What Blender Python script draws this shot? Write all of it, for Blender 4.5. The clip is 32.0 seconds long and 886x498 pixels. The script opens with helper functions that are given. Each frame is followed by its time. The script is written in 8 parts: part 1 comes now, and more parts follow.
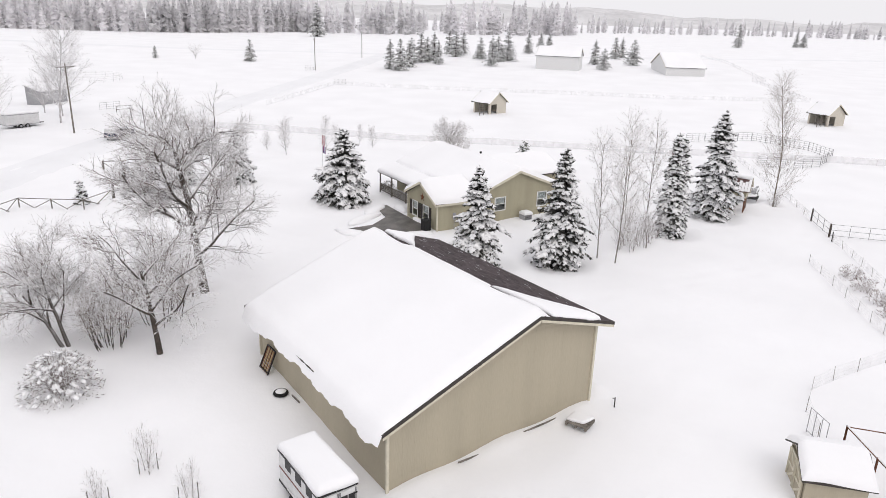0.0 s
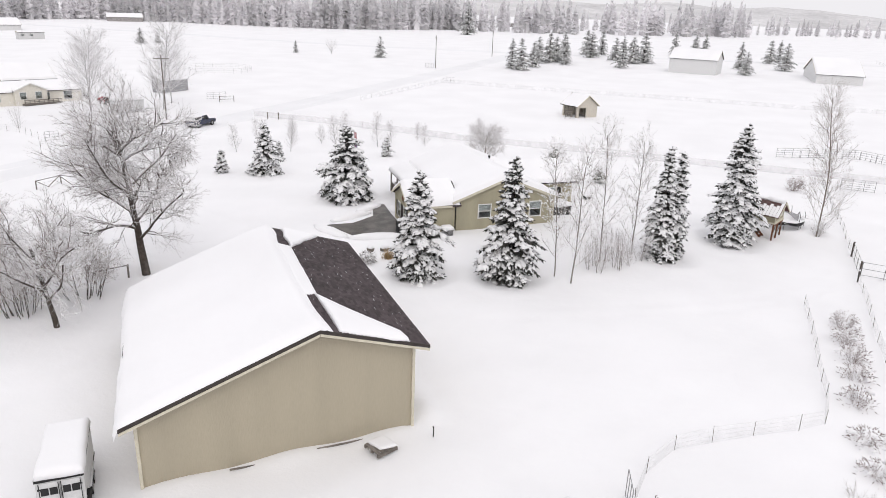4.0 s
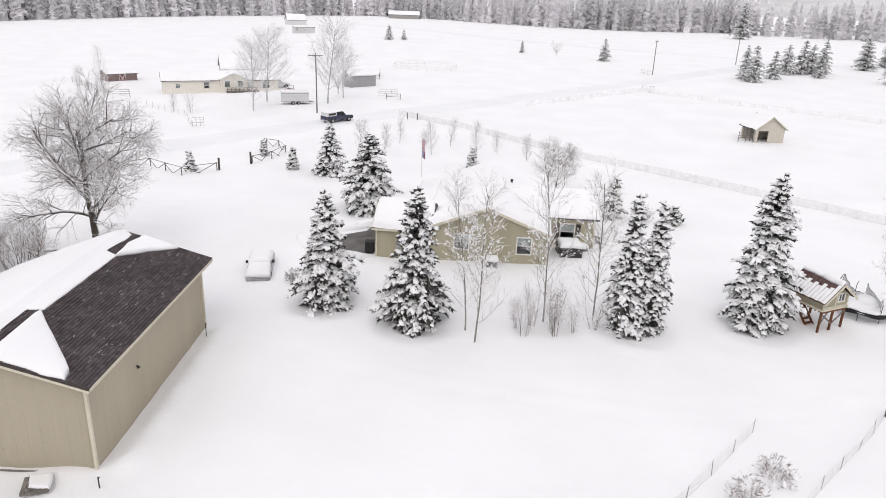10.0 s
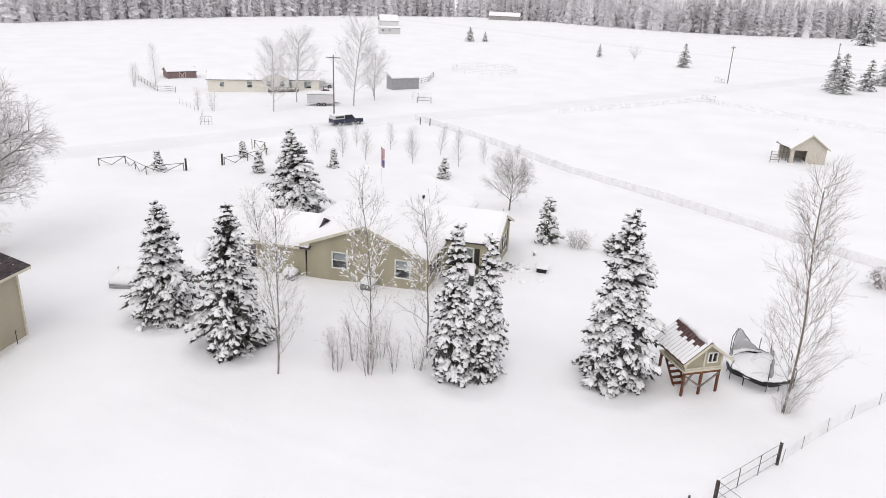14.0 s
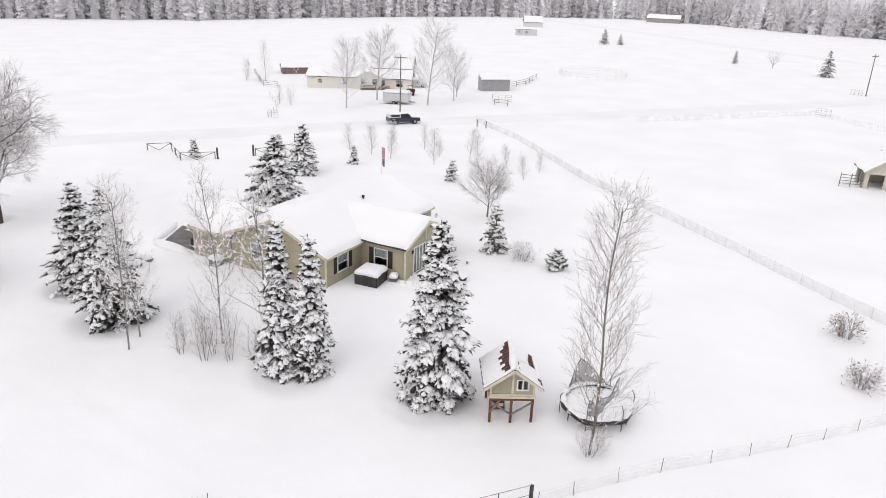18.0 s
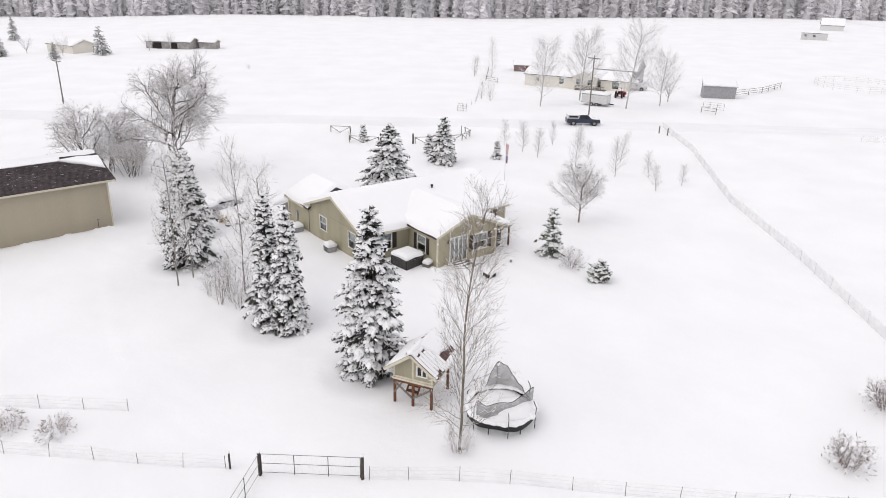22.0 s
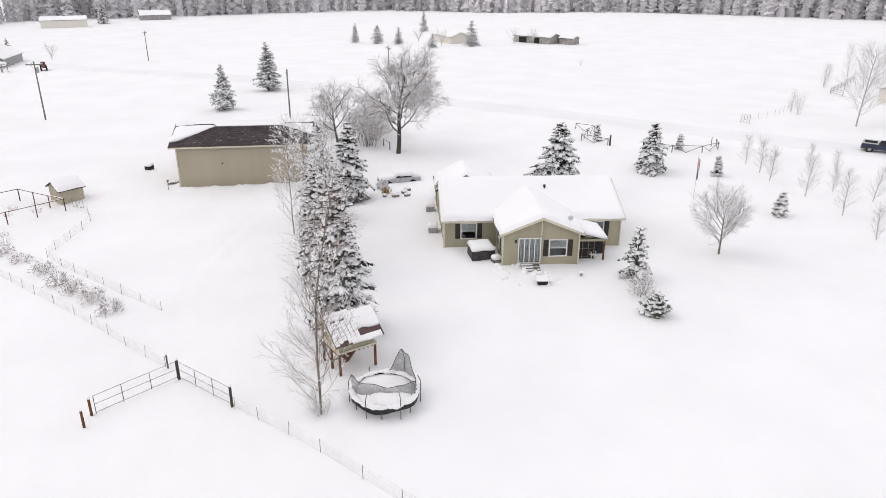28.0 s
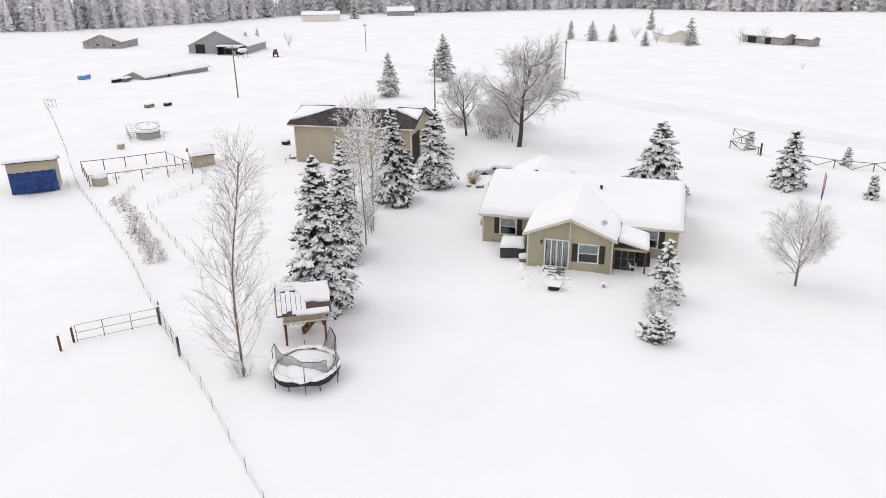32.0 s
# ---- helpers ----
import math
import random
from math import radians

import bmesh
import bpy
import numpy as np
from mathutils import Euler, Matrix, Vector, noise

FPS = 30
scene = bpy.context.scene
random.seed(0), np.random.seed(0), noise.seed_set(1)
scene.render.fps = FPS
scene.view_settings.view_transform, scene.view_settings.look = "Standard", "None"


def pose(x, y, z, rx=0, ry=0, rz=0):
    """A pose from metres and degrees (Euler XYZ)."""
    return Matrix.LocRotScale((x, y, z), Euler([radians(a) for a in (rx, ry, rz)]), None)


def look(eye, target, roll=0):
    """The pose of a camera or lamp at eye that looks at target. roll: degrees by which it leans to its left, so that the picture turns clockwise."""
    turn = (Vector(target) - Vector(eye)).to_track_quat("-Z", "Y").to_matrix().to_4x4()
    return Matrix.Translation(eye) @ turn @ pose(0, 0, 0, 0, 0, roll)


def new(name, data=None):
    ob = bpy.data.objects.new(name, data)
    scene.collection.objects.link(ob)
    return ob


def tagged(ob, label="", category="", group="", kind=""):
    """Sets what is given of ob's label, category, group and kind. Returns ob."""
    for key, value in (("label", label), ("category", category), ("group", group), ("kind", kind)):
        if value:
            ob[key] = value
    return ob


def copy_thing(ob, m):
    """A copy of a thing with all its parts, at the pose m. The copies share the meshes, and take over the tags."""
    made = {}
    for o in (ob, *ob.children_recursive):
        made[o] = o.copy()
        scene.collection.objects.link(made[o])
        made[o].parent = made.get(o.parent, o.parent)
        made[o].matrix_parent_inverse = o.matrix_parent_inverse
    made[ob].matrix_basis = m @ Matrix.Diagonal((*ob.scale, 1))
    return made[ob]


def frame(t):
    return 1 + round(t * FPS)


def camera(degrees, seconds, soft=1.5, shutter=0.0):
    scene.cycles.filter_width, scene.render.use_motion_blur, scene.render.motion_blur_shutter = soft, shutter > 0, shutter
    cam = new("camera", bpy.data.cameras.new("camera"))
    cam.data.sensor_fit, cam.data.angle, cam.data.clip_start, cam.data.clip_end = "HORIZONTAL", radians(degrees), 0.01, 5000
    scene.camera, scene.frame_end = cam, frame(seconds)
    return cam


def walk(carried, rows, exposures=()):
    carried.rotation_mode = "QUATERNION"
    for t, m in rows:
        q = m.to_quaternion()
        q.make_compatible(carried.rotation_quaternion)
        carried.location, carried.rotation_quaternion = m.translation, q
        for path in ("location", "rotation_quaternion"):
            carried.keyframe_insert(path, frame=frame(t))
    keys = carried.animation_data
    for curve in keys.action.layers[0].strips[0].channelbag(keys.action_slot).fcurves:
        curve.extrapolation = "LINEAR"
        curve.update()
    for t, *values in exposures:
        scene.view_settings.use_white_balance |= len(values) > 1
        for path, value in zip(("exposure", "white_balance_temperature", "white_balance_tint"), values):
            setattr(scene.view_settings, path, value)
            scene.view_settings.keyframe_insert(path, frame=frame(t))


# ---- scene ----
cam = camera(64.2, 32.0, soft=0.8)
METRES, EYE, TILT, LEAN, TURN = 141.1, 18.93, 0.9, 0.4, 0.0
ROWS = [
    (0.0, 0.0, 0.0, 0.0, 0.72, -19.64, -2.03),
    (0.5, 0.0152, 0.0008, 0.0002, 1.6, -19.69, -2.06),
    (1.0, 0.0283, 0.0023, 0.0003, 2.69, -19.72, -2.08),
    (1.5, 0.0433, 0.0047, 0.0006, 4.3, -19.79, -2.07),
    (2.0, 0.0563, 0.0075, 0.0008, 6.0, -19.86, -2.09),
    (2.5, 0.0711, 0.0115, 0.0013, 8.12, -19.96, -2.09),
    (3.0, 0.0839, 0.0157, 0.0019, 10.05, -20.03, -2.09),
    (3.5, 0.0986, 0.0213, 0.0027, 12.27, -20.12, -2.08),
    (5.5, 0.1521, 0.0493, 0.006, 20.24, -20.46, -2.1),
    (6.0, 0.164, 0.0575, 0.0067, 21.93, -20.52, -2.09),
    (6.5, 0.1771, 0.0676, 0.0077, 23.98, -20.61, -2.11),
    (7.0, 0.1883, 0.0768, 0.0084, 25.85, -20.67, -2.07),
    (7.5, 0.2006, 0.088, 0.0091, 28.03, -20.76, -2.06),
    (8.0, 0.2111, 0.0982, 0.0096, 29.98, -20.81, -2.01),
    (8.5, 0.2225, 0.1103, 0.0101, 32.15, -20.9, -1.99),
    (9.0, 0.2321, 0.1214, 0.0104, 33.97, -20.96, -1.96),
    (9.5, 0.2426, 0.1345, 0.0108, 36.0, -21.04, -1.93),
    (10.0, 0.2513, 0.1464, 0.011, 37.71, -21.08, -1.9),
    (10.5, 0.2608, 0.1603, 0.0114, 39.31, -21.15, -1.88),
    (11.0, 0.2689, 0.1726, 0.0118, 40.39, -21.17, -1.87),
    (11.5, 0.2781, 0.1869, 0.0122, 41.42, -21.18, -1.87),
    (12.0, 0.2865, 0.1993, 0.0127, 42.26, -21.19, -1.87),
    (12.5, 0.2962, 0.2135, 0.0134, 43.45, -21.23, -1.86),
    (13.0, 0.3048, 0.226, 0.0139, 44.75, -21.27, -1.85),
    (13.5, 0.315, 0.2404, 0.0148, 46.26, -21.31, -1.82),
    (14.0, 0.324, 0.2531, 0.0155, 47.52, -21.33, -1.78),
    (14.5, 0.3343, 0.2674, 0.016, 48.97, -21.36, -1.75),
    (16.5, 0.3729, 0.3225, 0.0183, 55.01, -21.5, -1.67),
    (17.0, 0.3817, 0.3354, 0.019, 56.79, -21.54, -1.61),
    (17.5, 0.3914, 0.3505, 0.0195, 59.15, -21.59, -1.55),
    (18.0, 0.3994, 0.3639, 0.0196, 61.55, -21.65, -1.46),
    (18.5, 0.4079, 0.3796, 0.0198, 64.59, -21.73, -1.38),
    (19.0, 0.4151, 0.3935, 0.02, 67.32, -21.79, -1.26),
    (19.5, 0.4228, 0.4096, 0.0203, 70.5, -21.86, -1.18),
    (20.0, 0.4297, 0.424, 0.0205, 73.26, -21.89, -0.97),
    (20.5, 0.4366, 0.4403, 0.021, 76.43, -21.94, -0.92),
    (21.0, 0.442, 0.4549, 0.0215, 79.23, -22.0, -0.76),
    (21.5, 0.4469, 0.4717, 0.0221, 82.46, -22.06, -0.64),
    (22.0, 0.4506, 0.4865, 0.0227, 85.2, -22.08, -0.52),
    (22.5, 0.4534, 0.5033, 0.0234, 88.21, -22.11, -0.37),
    (23.0, 0.4549, 0.518, 0.0241, 90.84, -22.13, -0.32),
    (23.5, 0.4561, 0.5348, 0.0247, 93.83, -22.15, -0.18),
    (24.0, 0.4556, 0.5492, 0.0249, 96.4, -22.18, -0.12),
    (24.5, 0.4546, 0.5657, 0.0251, 99.33, -22.19, 0.02),
    (25.0, 0.4528, 0.5798, 0.0251, 101.88, -22.19, 0.08),
    (25.5, 0.4494, 0.5957, 0.0249, 104.89, -22.19, 0.22),
    (27.5, 0.4285, 0.6514, 0.0224, 116.11, -22.13, 0.69),
    (28.0, 0.4219, 0.6634, 0.0215, 118.6, -22.1, 0.79),
    (28.5, 0.4136, 0.6767, 0.0202, 121.3, -22.06, 0.89),
    (29.0, 0.4057, 0.6878, 0.0189, 123.61, -22.02, 0.97),
    (29.5, 0.3972, 0.6986, 0.0174, 125.89, -21.98, 1.07),
    (30.0, 0.3868, 0.7102, 0.0158, 128.51, -21.93, 1.17),
    (30.5, 0.3771, 0.7199, 0.0143, 130.86, -21.88, 1.27),
    (31.0, 0.3653, 0.7302, 0.0126, 133.6, -21.82, 1.37),
    (31.5, 0.3545, 0.7389, 0.0111, 136.05, -21.75, 1.47),
    (32.0, 0.3416, 0.748, 0.0094, 138.9, -21.67, 1.56),
]
walk(cam, [(t, pose(0, 0, EYE, TILT, LEAN, TURN) @ pose(METRES * x, METRES * y, METRES * z, 90 + pitch, roll, yaw)) for t, x, y, z, yaw, pitch, roll in ROWS])

# ---- light: an overcast, snowy winter day ----
world = bpy.data.worlds.new("sky")
scene.world = world
world.use_nodes = True
wt = world.node_tree
wt.nodes.clear()
sky = wt.nodes.new("ShaderNodeTexSky")
sky.sky_type, sky.sun_disc = "NISHITA", False
sky.sun_elevation, sky.sun_rotation = radians(38), radians(150)
sky.air_density, sky.dust_density, sky.ozone_density = 1.0, 6.0, 1.0
cloud = wt.nodes.new("ShaderNodeMixRGB")
cloud.inputs[0].default_value = 0.92
cloud.inputs[2].default_value = (9.1, 8.95, 9.25, 1)
back = wt.nodes.new("ShaderNodeBackground")
back.inputs[1].default_value = 0.1
wout = wt.nodes.new("ShaderNodeOutputWorld")
wt.links.new(sky.outputs[0], cloud.inputs[1])
wt.links.new(cloud.outputs[0], back.inputs[0])
wt.links.new(back.outputs[0], wout.inputs[0])
sun_data = bpy.data.lights.new("sun", "SUN")
sun_data.energy, sun_data.angle, sun_data.color = 0.5, radians(40), (1.0, 0.98, 0.95)
sun = new("sun", sun_data)
sun.matrix_world = look((12, -30, 40), (0, 0, 0))
scene.view_settings.exposure = 0.06

# ---- materials ----
def material(name, colour, rough=0.7, metal=0.0, scale=3.0, vary=0.12, grain=40.0, grain_amount=0.08, bump=0.15, bump_scale=30.0,
             tint=None, spec=0.3, random_amount=0.0, stretch=(1, 1, 1), object_space=True):
    """A surface with a broad and a fine variation of its colour, and a fine relief."""
    m = bpy.data.materials.new(name)
    m.use_nodes = True
    t = m.node_tree
    b = t.nodes["Principled BSDF"]
    b.inputs["Roughness"].default_value = rough
    b.inputs["Metallic"].default_value = metal
    b.inputs["Specular IOR Level"].default_value = spec
    co = t.nodes.new("ShaderNodeTexCoord")
    mp = t.nodes.new("ShaderNodeMapping")
    mp.inputs["Scale"].default_value = stretch
    t.links.new(co.outputs["Object"], mp.inputs[0])
    broad = t.nodes.new("ShaderNodeTexNoise")
    broad.inputs["Scale"].default_value, broad.inputs["Detail"].default_value = scale, 4
    fine = t.nodes.new("ShaderNodeTexNoise")
    fine.inputs["Scale"].default_value, fine.inputs["Detail"].default_value = grain, 3
    t.links.new(mp.outputs[0], broad.inputs["Vector"])
    t.links.new(mp.outputs[0], fine.inputs["Vector"])
    mix = t.nodes.new("ShaderNodeMixRGB")
    dark = tint or tuple(c * (1 - 2 * vary) for c in colour)
    light = tuple(min(1, c * (1 + vary)) for c in colour)
    mix.inputs[1].default_value, mix.inputs[2].default_value = (*dark, 1), (*light, 1)
    ramp = t.nodes.new("ShaderNodeMapRange")
    ramp.inputs[1].default_value, ramp.inputs[2].default_value = 0.3, 0.65
    t.links.new(broad.outputs[0], ramp.inputs[0])
    t.links.new(ramp.outputs[0], mix.inputs[0])
    hsv = t.nodes.new("ShaderNodeHueSaturation")
    val = t.nodes.new("ShaderNodeMapRange")
    val.inputs[3].default_value, val.inputs[4].default_value = 1 - grain_amount * 2, 1 + grain_amount * 2
    t.links.new(fine.outputs[0], val.inputs[0])
    last = val.outputs[0]
    if random_amount:
        info = t.nodes.new("ShaderNodeNewGeometry")
        rnd = t.nodes.new("ShaderNodeMapRange")
        rnd.inputs[3].default_value, rnd.inputs[4].default_value = 1 - random_amount, 1 + random_amount
        t.links.new(info.outputs["Random Per Island"], rnd.inputs[0])
        mul = t.nodes.new("ShaderNodeMath")
        mul.operation = "MULTIPLY"
        t.links.new(last, mul.inputs[0])
        t.links.new(rnd.outputs[0], mul.inputs[1])
        last = mul.outputs[0]
    t.links.new(last, hsv.inputs["Value"])
    t.links.new(mix.outputs[0], hsv.inputs["Color"])
    t.links.new(hsv.outputs[0], b.inputs["Base Color"])
    if bump:
        bn = t.nodes.new("ShaderNodeTexNoise")
        bn.inputs["Scale"].default_value, bn.inputs["Detail"].default_value = bump_scale, 5
        t.links.new(mp.outputs[0], bn.inputs["Vector"])
        bp = t.nodes.new("ShaderNodeBump")
        bp.inputs["Strength"].default_value, bp.inputs["Distance"].default_value = bump, 0.05
        t.links.new(bn.outputs[0], bp.inputs["Height"])
        t.links.new(bp.outputs[0], b.inputs["Normal"])
    return m


def snow_material(name, colour=(0.87, 0.868, 0.885), relief=0.35):
    """Fresh snow: white, with soft drifts and a fine crust."""
    m = bpy.data.materials.new(name)
    m.use_nodes = True
    t = m.node_tree
    b = t.nodes["Principled BSDF"]
    b.inputs["Roughness"].default_value, b.inputs["Specular IOR Level"].default_value = 0.75, 0.15
    co = t.nodes.new("ShaderNodeTexCoord")
    n1, n2, n3 = (t.nodes.new("ShaderNodeTexNoise") for _ in range(3))
    for n, s, d in ((n1, 0.12, 3), (n2, 1.3, 5), (n3, 9.0, 3)):
        n.inputs["Scale"].default_value, n.inputs["Detail"].default_value = s, d
        t.links.new(co.outputs["Object"], n.inputs["Vector"])
    mix = t.nodes.new("ShaderNodeMixRGB")
    mix.inputs[1].default_value = (*(c * 0.955 for c in colour), 1)
    mix.inputs[2].default_value = (*colour, 1)
    r = t.nodes.new("ShaderNodeMapRange")
    r.inputs[1].default_value, r.inputs[2].default_value = 0.35, 0.65
    t.links.new(n1.outputs[0], r.inputs[0])
    t.links.new(r.outputs[0], mix.inputs[0])
    t.links.new(mix.outputs[0], b.inputs["Base Color"])
    add = t.nodes.new("ShaderNodeMath")
    add.operation = "MULTIPLY_ADD"
    add.inputs[1].default_value = 0.25
    t.links.new(n3.outputs[0], add.inputs[0])
    t.links.new(n2.outputs[0], add.inputs[2])
    bp = t.nodes.new("ShaderNodeBump")
    bp.inputs["Strength"].default_value, bp.inputs["Distance"].default_value = relief, 0.12
    t.links.new(add.outputs[0], bp.inputs["Height"])
    t.links.new(bp.outputs[0], b.inputs["Normal"])
    return m


def let_light_through(m, share):
    """Frost, needles and loose snow pass part of the light on to their far side."""
    t = m.node_tree
    b, out = t.nodes["Principled BSDF"], t.nodes["Material Output"]
    tr, mix = t.nodes.new("ShaderNodeBsdfTranslucent"), t.nodes.new("ShaderNodeMixShader")
    mix.inputs[0].default_value = share
    t.links.new(b.inputs["Base Color"].links[0].from_socket, tr.inputs["Color"])
    t.links.new(b.outputs[0], mix.inputs[1])
    t.links.new(tr.outputs[0], mix.inputs[2])
    t.links.new(mix.outputs[0], out.inputs["Surface"])
    return m


def dusted(m, share, lo=0.1, hi=0.8, patch=1.6):
    """Powder snow and rime lying on the upper sides, in patches."""
    t = m.node_tree
    b = t.nodes["Principled BSDF"]
    old = b.inputs["Base Color"].links[0].from_socket
    geo, sep = t.nodes.new("ShaderNodeNewGeometry"), t.nodes.new("ShaderNodeSeparateXYZ")
    co, n = t.nodes.new("ShaderNodeTexCoord"), t.nodes.new("ShaderNodeTexNoise")
    n.inputs["Scale"].default_value, n.inputs["Detail"].default_value = patch, 3
    r, w, mul, mix = t.nodes.new("ShaderNodeMapRange"), t.nodes.new("ShaderNodeMapRange"), t.nodes.new("ShaderNodeMath"), t.nodes.new("ShaderNodeMixRGB")
    r.inputs[1].default_value, r.inputs[2].default_value = lo, hi
    w.inputs[1].default_value, w.inputs[2].default_value, w.inputs[3].default_value, w.inputs[4].default_value = 0.35, 0.62, share * 0.45, share
    mul.operation = "MULTIPLY"
    mix.inputs[2].default_value = (0.88, 0.875, 0.885, 1)
    t.links.new(geo.outputs["Normal"], sep.inputs[0])
    t.links.new(sep.outputs[2], r.inputs[0])
    t.links.new(co.outputs["Object"], n.inputs["Vector"])
    t.links.new(n.outputs[0], w.inputs[0])
    t.links.new(r.outputs[0], mul.inputs[0])
    t.links.new(w.outputs[0], mul.inputs[1])
    t.links.new(mul.outputs[0], mix.inputs[0])
    t.links.new(old, mix.inputs[1])
    t.links.new(mix.outputs[0], b.inputs["Base Color"])
    return m


SNOW = snow_material("snow", (0.94, 0.936, 0.948), 0.3)
SNOW_TREE = snow_material("snow_on_boughs", (0.95, 0.945, 0.955), 0.3)
SIDING = material("painted_siding", (0.43, 0.385, 0.295), 0.75, scale=0.5, vary=0.035, grain=25, grain_amount=0.04, stretch=(1, 1, 0.12), bump=0.2)
SIDING_HOUSE = material("house_siding", (0.39, 0.36, 0.26), 0.75, scale=0.6, vary=0.07, grain=25, grain_amount=0.04, stretch=(1, 1, 0.12), bump=0.2)
TRIM = material("cream_trim", (0.62, 0.58, 0.47), 0.65, vary=0.05)
WHITE = material("white_vinyl", (0.78, 0.78, 0.76), 0.45, vary=0.04)
SHUTTER = material("dark_shutter", (0.045, 0.037, 0.033), 0.6)
SHINGLE = material("asphalt_shingle", (0.078, 0.063, 0.066), 0.9, scale=0.5, vary=0.1, grain=60, grain_amount=0.18, bump=0.4, random_amount=0.3)
FASCIA = material("dark_metal_edge", (0.05, 0.042, 0.038), 0.55)
BARK = dusted(material("grey_bark", (0.085, 0.07, 0.06), 0.9, scale=4, vary=0.25, grain=50, grain_amount=0.2, bump=0.6), 0.55)
ASPEN = dusted(material("pale_bark", (0.27, 0.25, 0.225), 0.85, scale=5, vary=0.2, grain=30, grain_amount=0.2, bump=0.4), 0.6)
GREY_BARK = dusted(material("olive_grey_bark", (0.23, 0.2, 0.165), 0.9, scale=4, vary=0.25, grain=50, grain_amount=0.2, bump=0.6), 0.5)
LOW_TWIG = dusted(material("brownish_twigs", (0.18, 0.135, 0.108), 0.9, scale=3, vary=0.2, bump=0), 0.2)
PALE_TWIG = dusted(material("pale_twigs", (0.21, 0.175, 0.15), 0.9, scale=3, vary=0.2, bump=0), 0.8)
TWIG = dusted(material("twigs", (0.19, 0.155, 0.14), 0.9, scale=3, vary=0.2, bump=0), 0.8)
RED_TWIG = dusted(material("reddish_twigs", (0.15, 0.09, 0.075), 0.9, scale=3, vary=0.2, bump=0), 0.25)
NEEDLE = dusted(material("spruce_needles", (0.036, 0.036, 0.029), 0.85, scale=1.0, vary=0.25, grain=25, grain_amount=0.25, bump=0, random_amount=0.45), 0.08, 0.3, 0.95)
FIR = dusted(material("fir_needles", (0.085, 0.1, 0.062), 0.85, scale=1.0, vary=0.25, grain=25, grain_amount=0.25, bump=0, random_amount=0.45), 0.25, 0.3, 0.95)
# needles paled beyond their frost, so the colour stands in for haze
FROSTED_HAZY = dusted(material("frosted_hazy_needles", (0.27, 0.275, 0.265), 0.9, scale=0.6, vary=0.25, grain=10, grain_amount=0.2, bump=0, random_amount=0.4), 0.7)
# near-white colour and light passing through stand in for haze over the woods
FAR_HAZE_FROST = let_light_through(material("rimed_haze_forest", (0.9, 0.89, 0.9), 0.95, scale=0.03, vary=0.06, grain=0.6, grain_amount=0.06, bump=0, random_amount=0.12), 0.6)
# rime on twigs; the pale tone also holds the haze of far trees
RIME_HAZE_TWIG = dusted(material("rimed_hazy_twigs", (0.5, 0.485, 0.485), 0.9, scale=1.5, vary=0.15, bump=0), 0.8)
WOOD = material("red_brown_stained_wood", (0.16, 0.065, 0.035), 0.75, scale=2, vary=0.2, grain=30, grain_amount=0.15, stretch=(1, 1, 0.2))
# haze put into the board colour of far farms; also the tank's snowy wall
PALE_WOOD = material("snowy_hazy_boards", (0.36, 0.34, 0.33), 0.85, scale=1, vary=0.15, grain=20, grain_amount=0.1)
GREY_WOOD = material("weathered_wood", (0.2, 0.18, 0.16), 0.85, scale=2, vary=0.2, grain=30, grain_amount=0.15)
DARK = material("dark_interior", (0.03, 0.028, 0.026), 0.8)
BLACK = material("black_plastic", (0.02, 0.02, 0.021), 0.5)
STEEL = material("galvanised_steel", (0.35, 0.35, 0.36), 0.45, metal=0.6)
DARK_STEEL = dusted(material("dark_painted_pipe", (0.06, 0.056, 0.055), 0.6), 0.75, 0.2, 0.8, 3.0)
CONCRETE = material("wet_concrete", (0.13, 0.12, 0.11), 0.45, scale=1.0, vary=0.25, grain=25, grain_amount=0.12)
WHITE_METAL = material("white_sheet_metal", (0.62, 0.62, 0.62), 0.4, vary=0.05)
GREY_METAL = material("grey_sheet_metal", (0.34, 0.34, 0.35), 0.5, vary=0.08)
ROOF_RED = dusted(material("brown_metal_roof", (0.085, 0.031, 0.027), 0.6, metal=0.0, vary=0.15), 0.08, 0.3, 0.9, 2.5)
PALE_BLUE = material("faded_blue_paint", (0.13, 0.3, 0.52), 0.6, vary=0.15)
BLUE = material("blue_tarp", (0.02, 0.055, 0.2), 0.55, scale=2, vary=0.25)
CREAM = material("cream_vinyl_siding", (0.74, 0.71, 0.635), 0.7, vary=0.03, grain_amount=0.02, bump=0.05)
# lightened so the far barns and houses carry distance haze in their colour
TAN_GREY = material("pale_grey_siding", (0.7, 0.7, 0.7), 0.75, vary=0.06)
RED = material("red_paint", (0.17, 0.07, 0.065), 0.6)
NAVY = material("dark_blue_car_paint", (0.018, 0.025, 0.06), 0.25, spec=0.6)
SILVER = material("silver_car_paint", (0.45, 0.45, 0.47), 0.3, metal=0.4)
RUBBER = material("tyre_rubber", (0.02, 0.02, 0.02), 0.85)
GRASS = material("dry_straw_grass", (0.45, 0.32, 0.17), 0.9, random_amount=0.3, bump=0)
NETTING = material("grey_netting", (0.12, 0.12, 0.125), 0.8)


def glass_material():
    m = bpy.data.materials.new("window_glass")
    m.use_nodes = True
    b = m.node_tree.nodes["Principled BSDF"]
    b.inputs["Base Color"].default_value = (0.75, 0.8, 0.8, 1)
    b.inputs["Roughness"].default_value, b.inputs["Transmission Weight"].default_value, b.inputs["IOR"].default_value = 0.03, 1.0, 1.45
    return m


GLASS = glass_material()

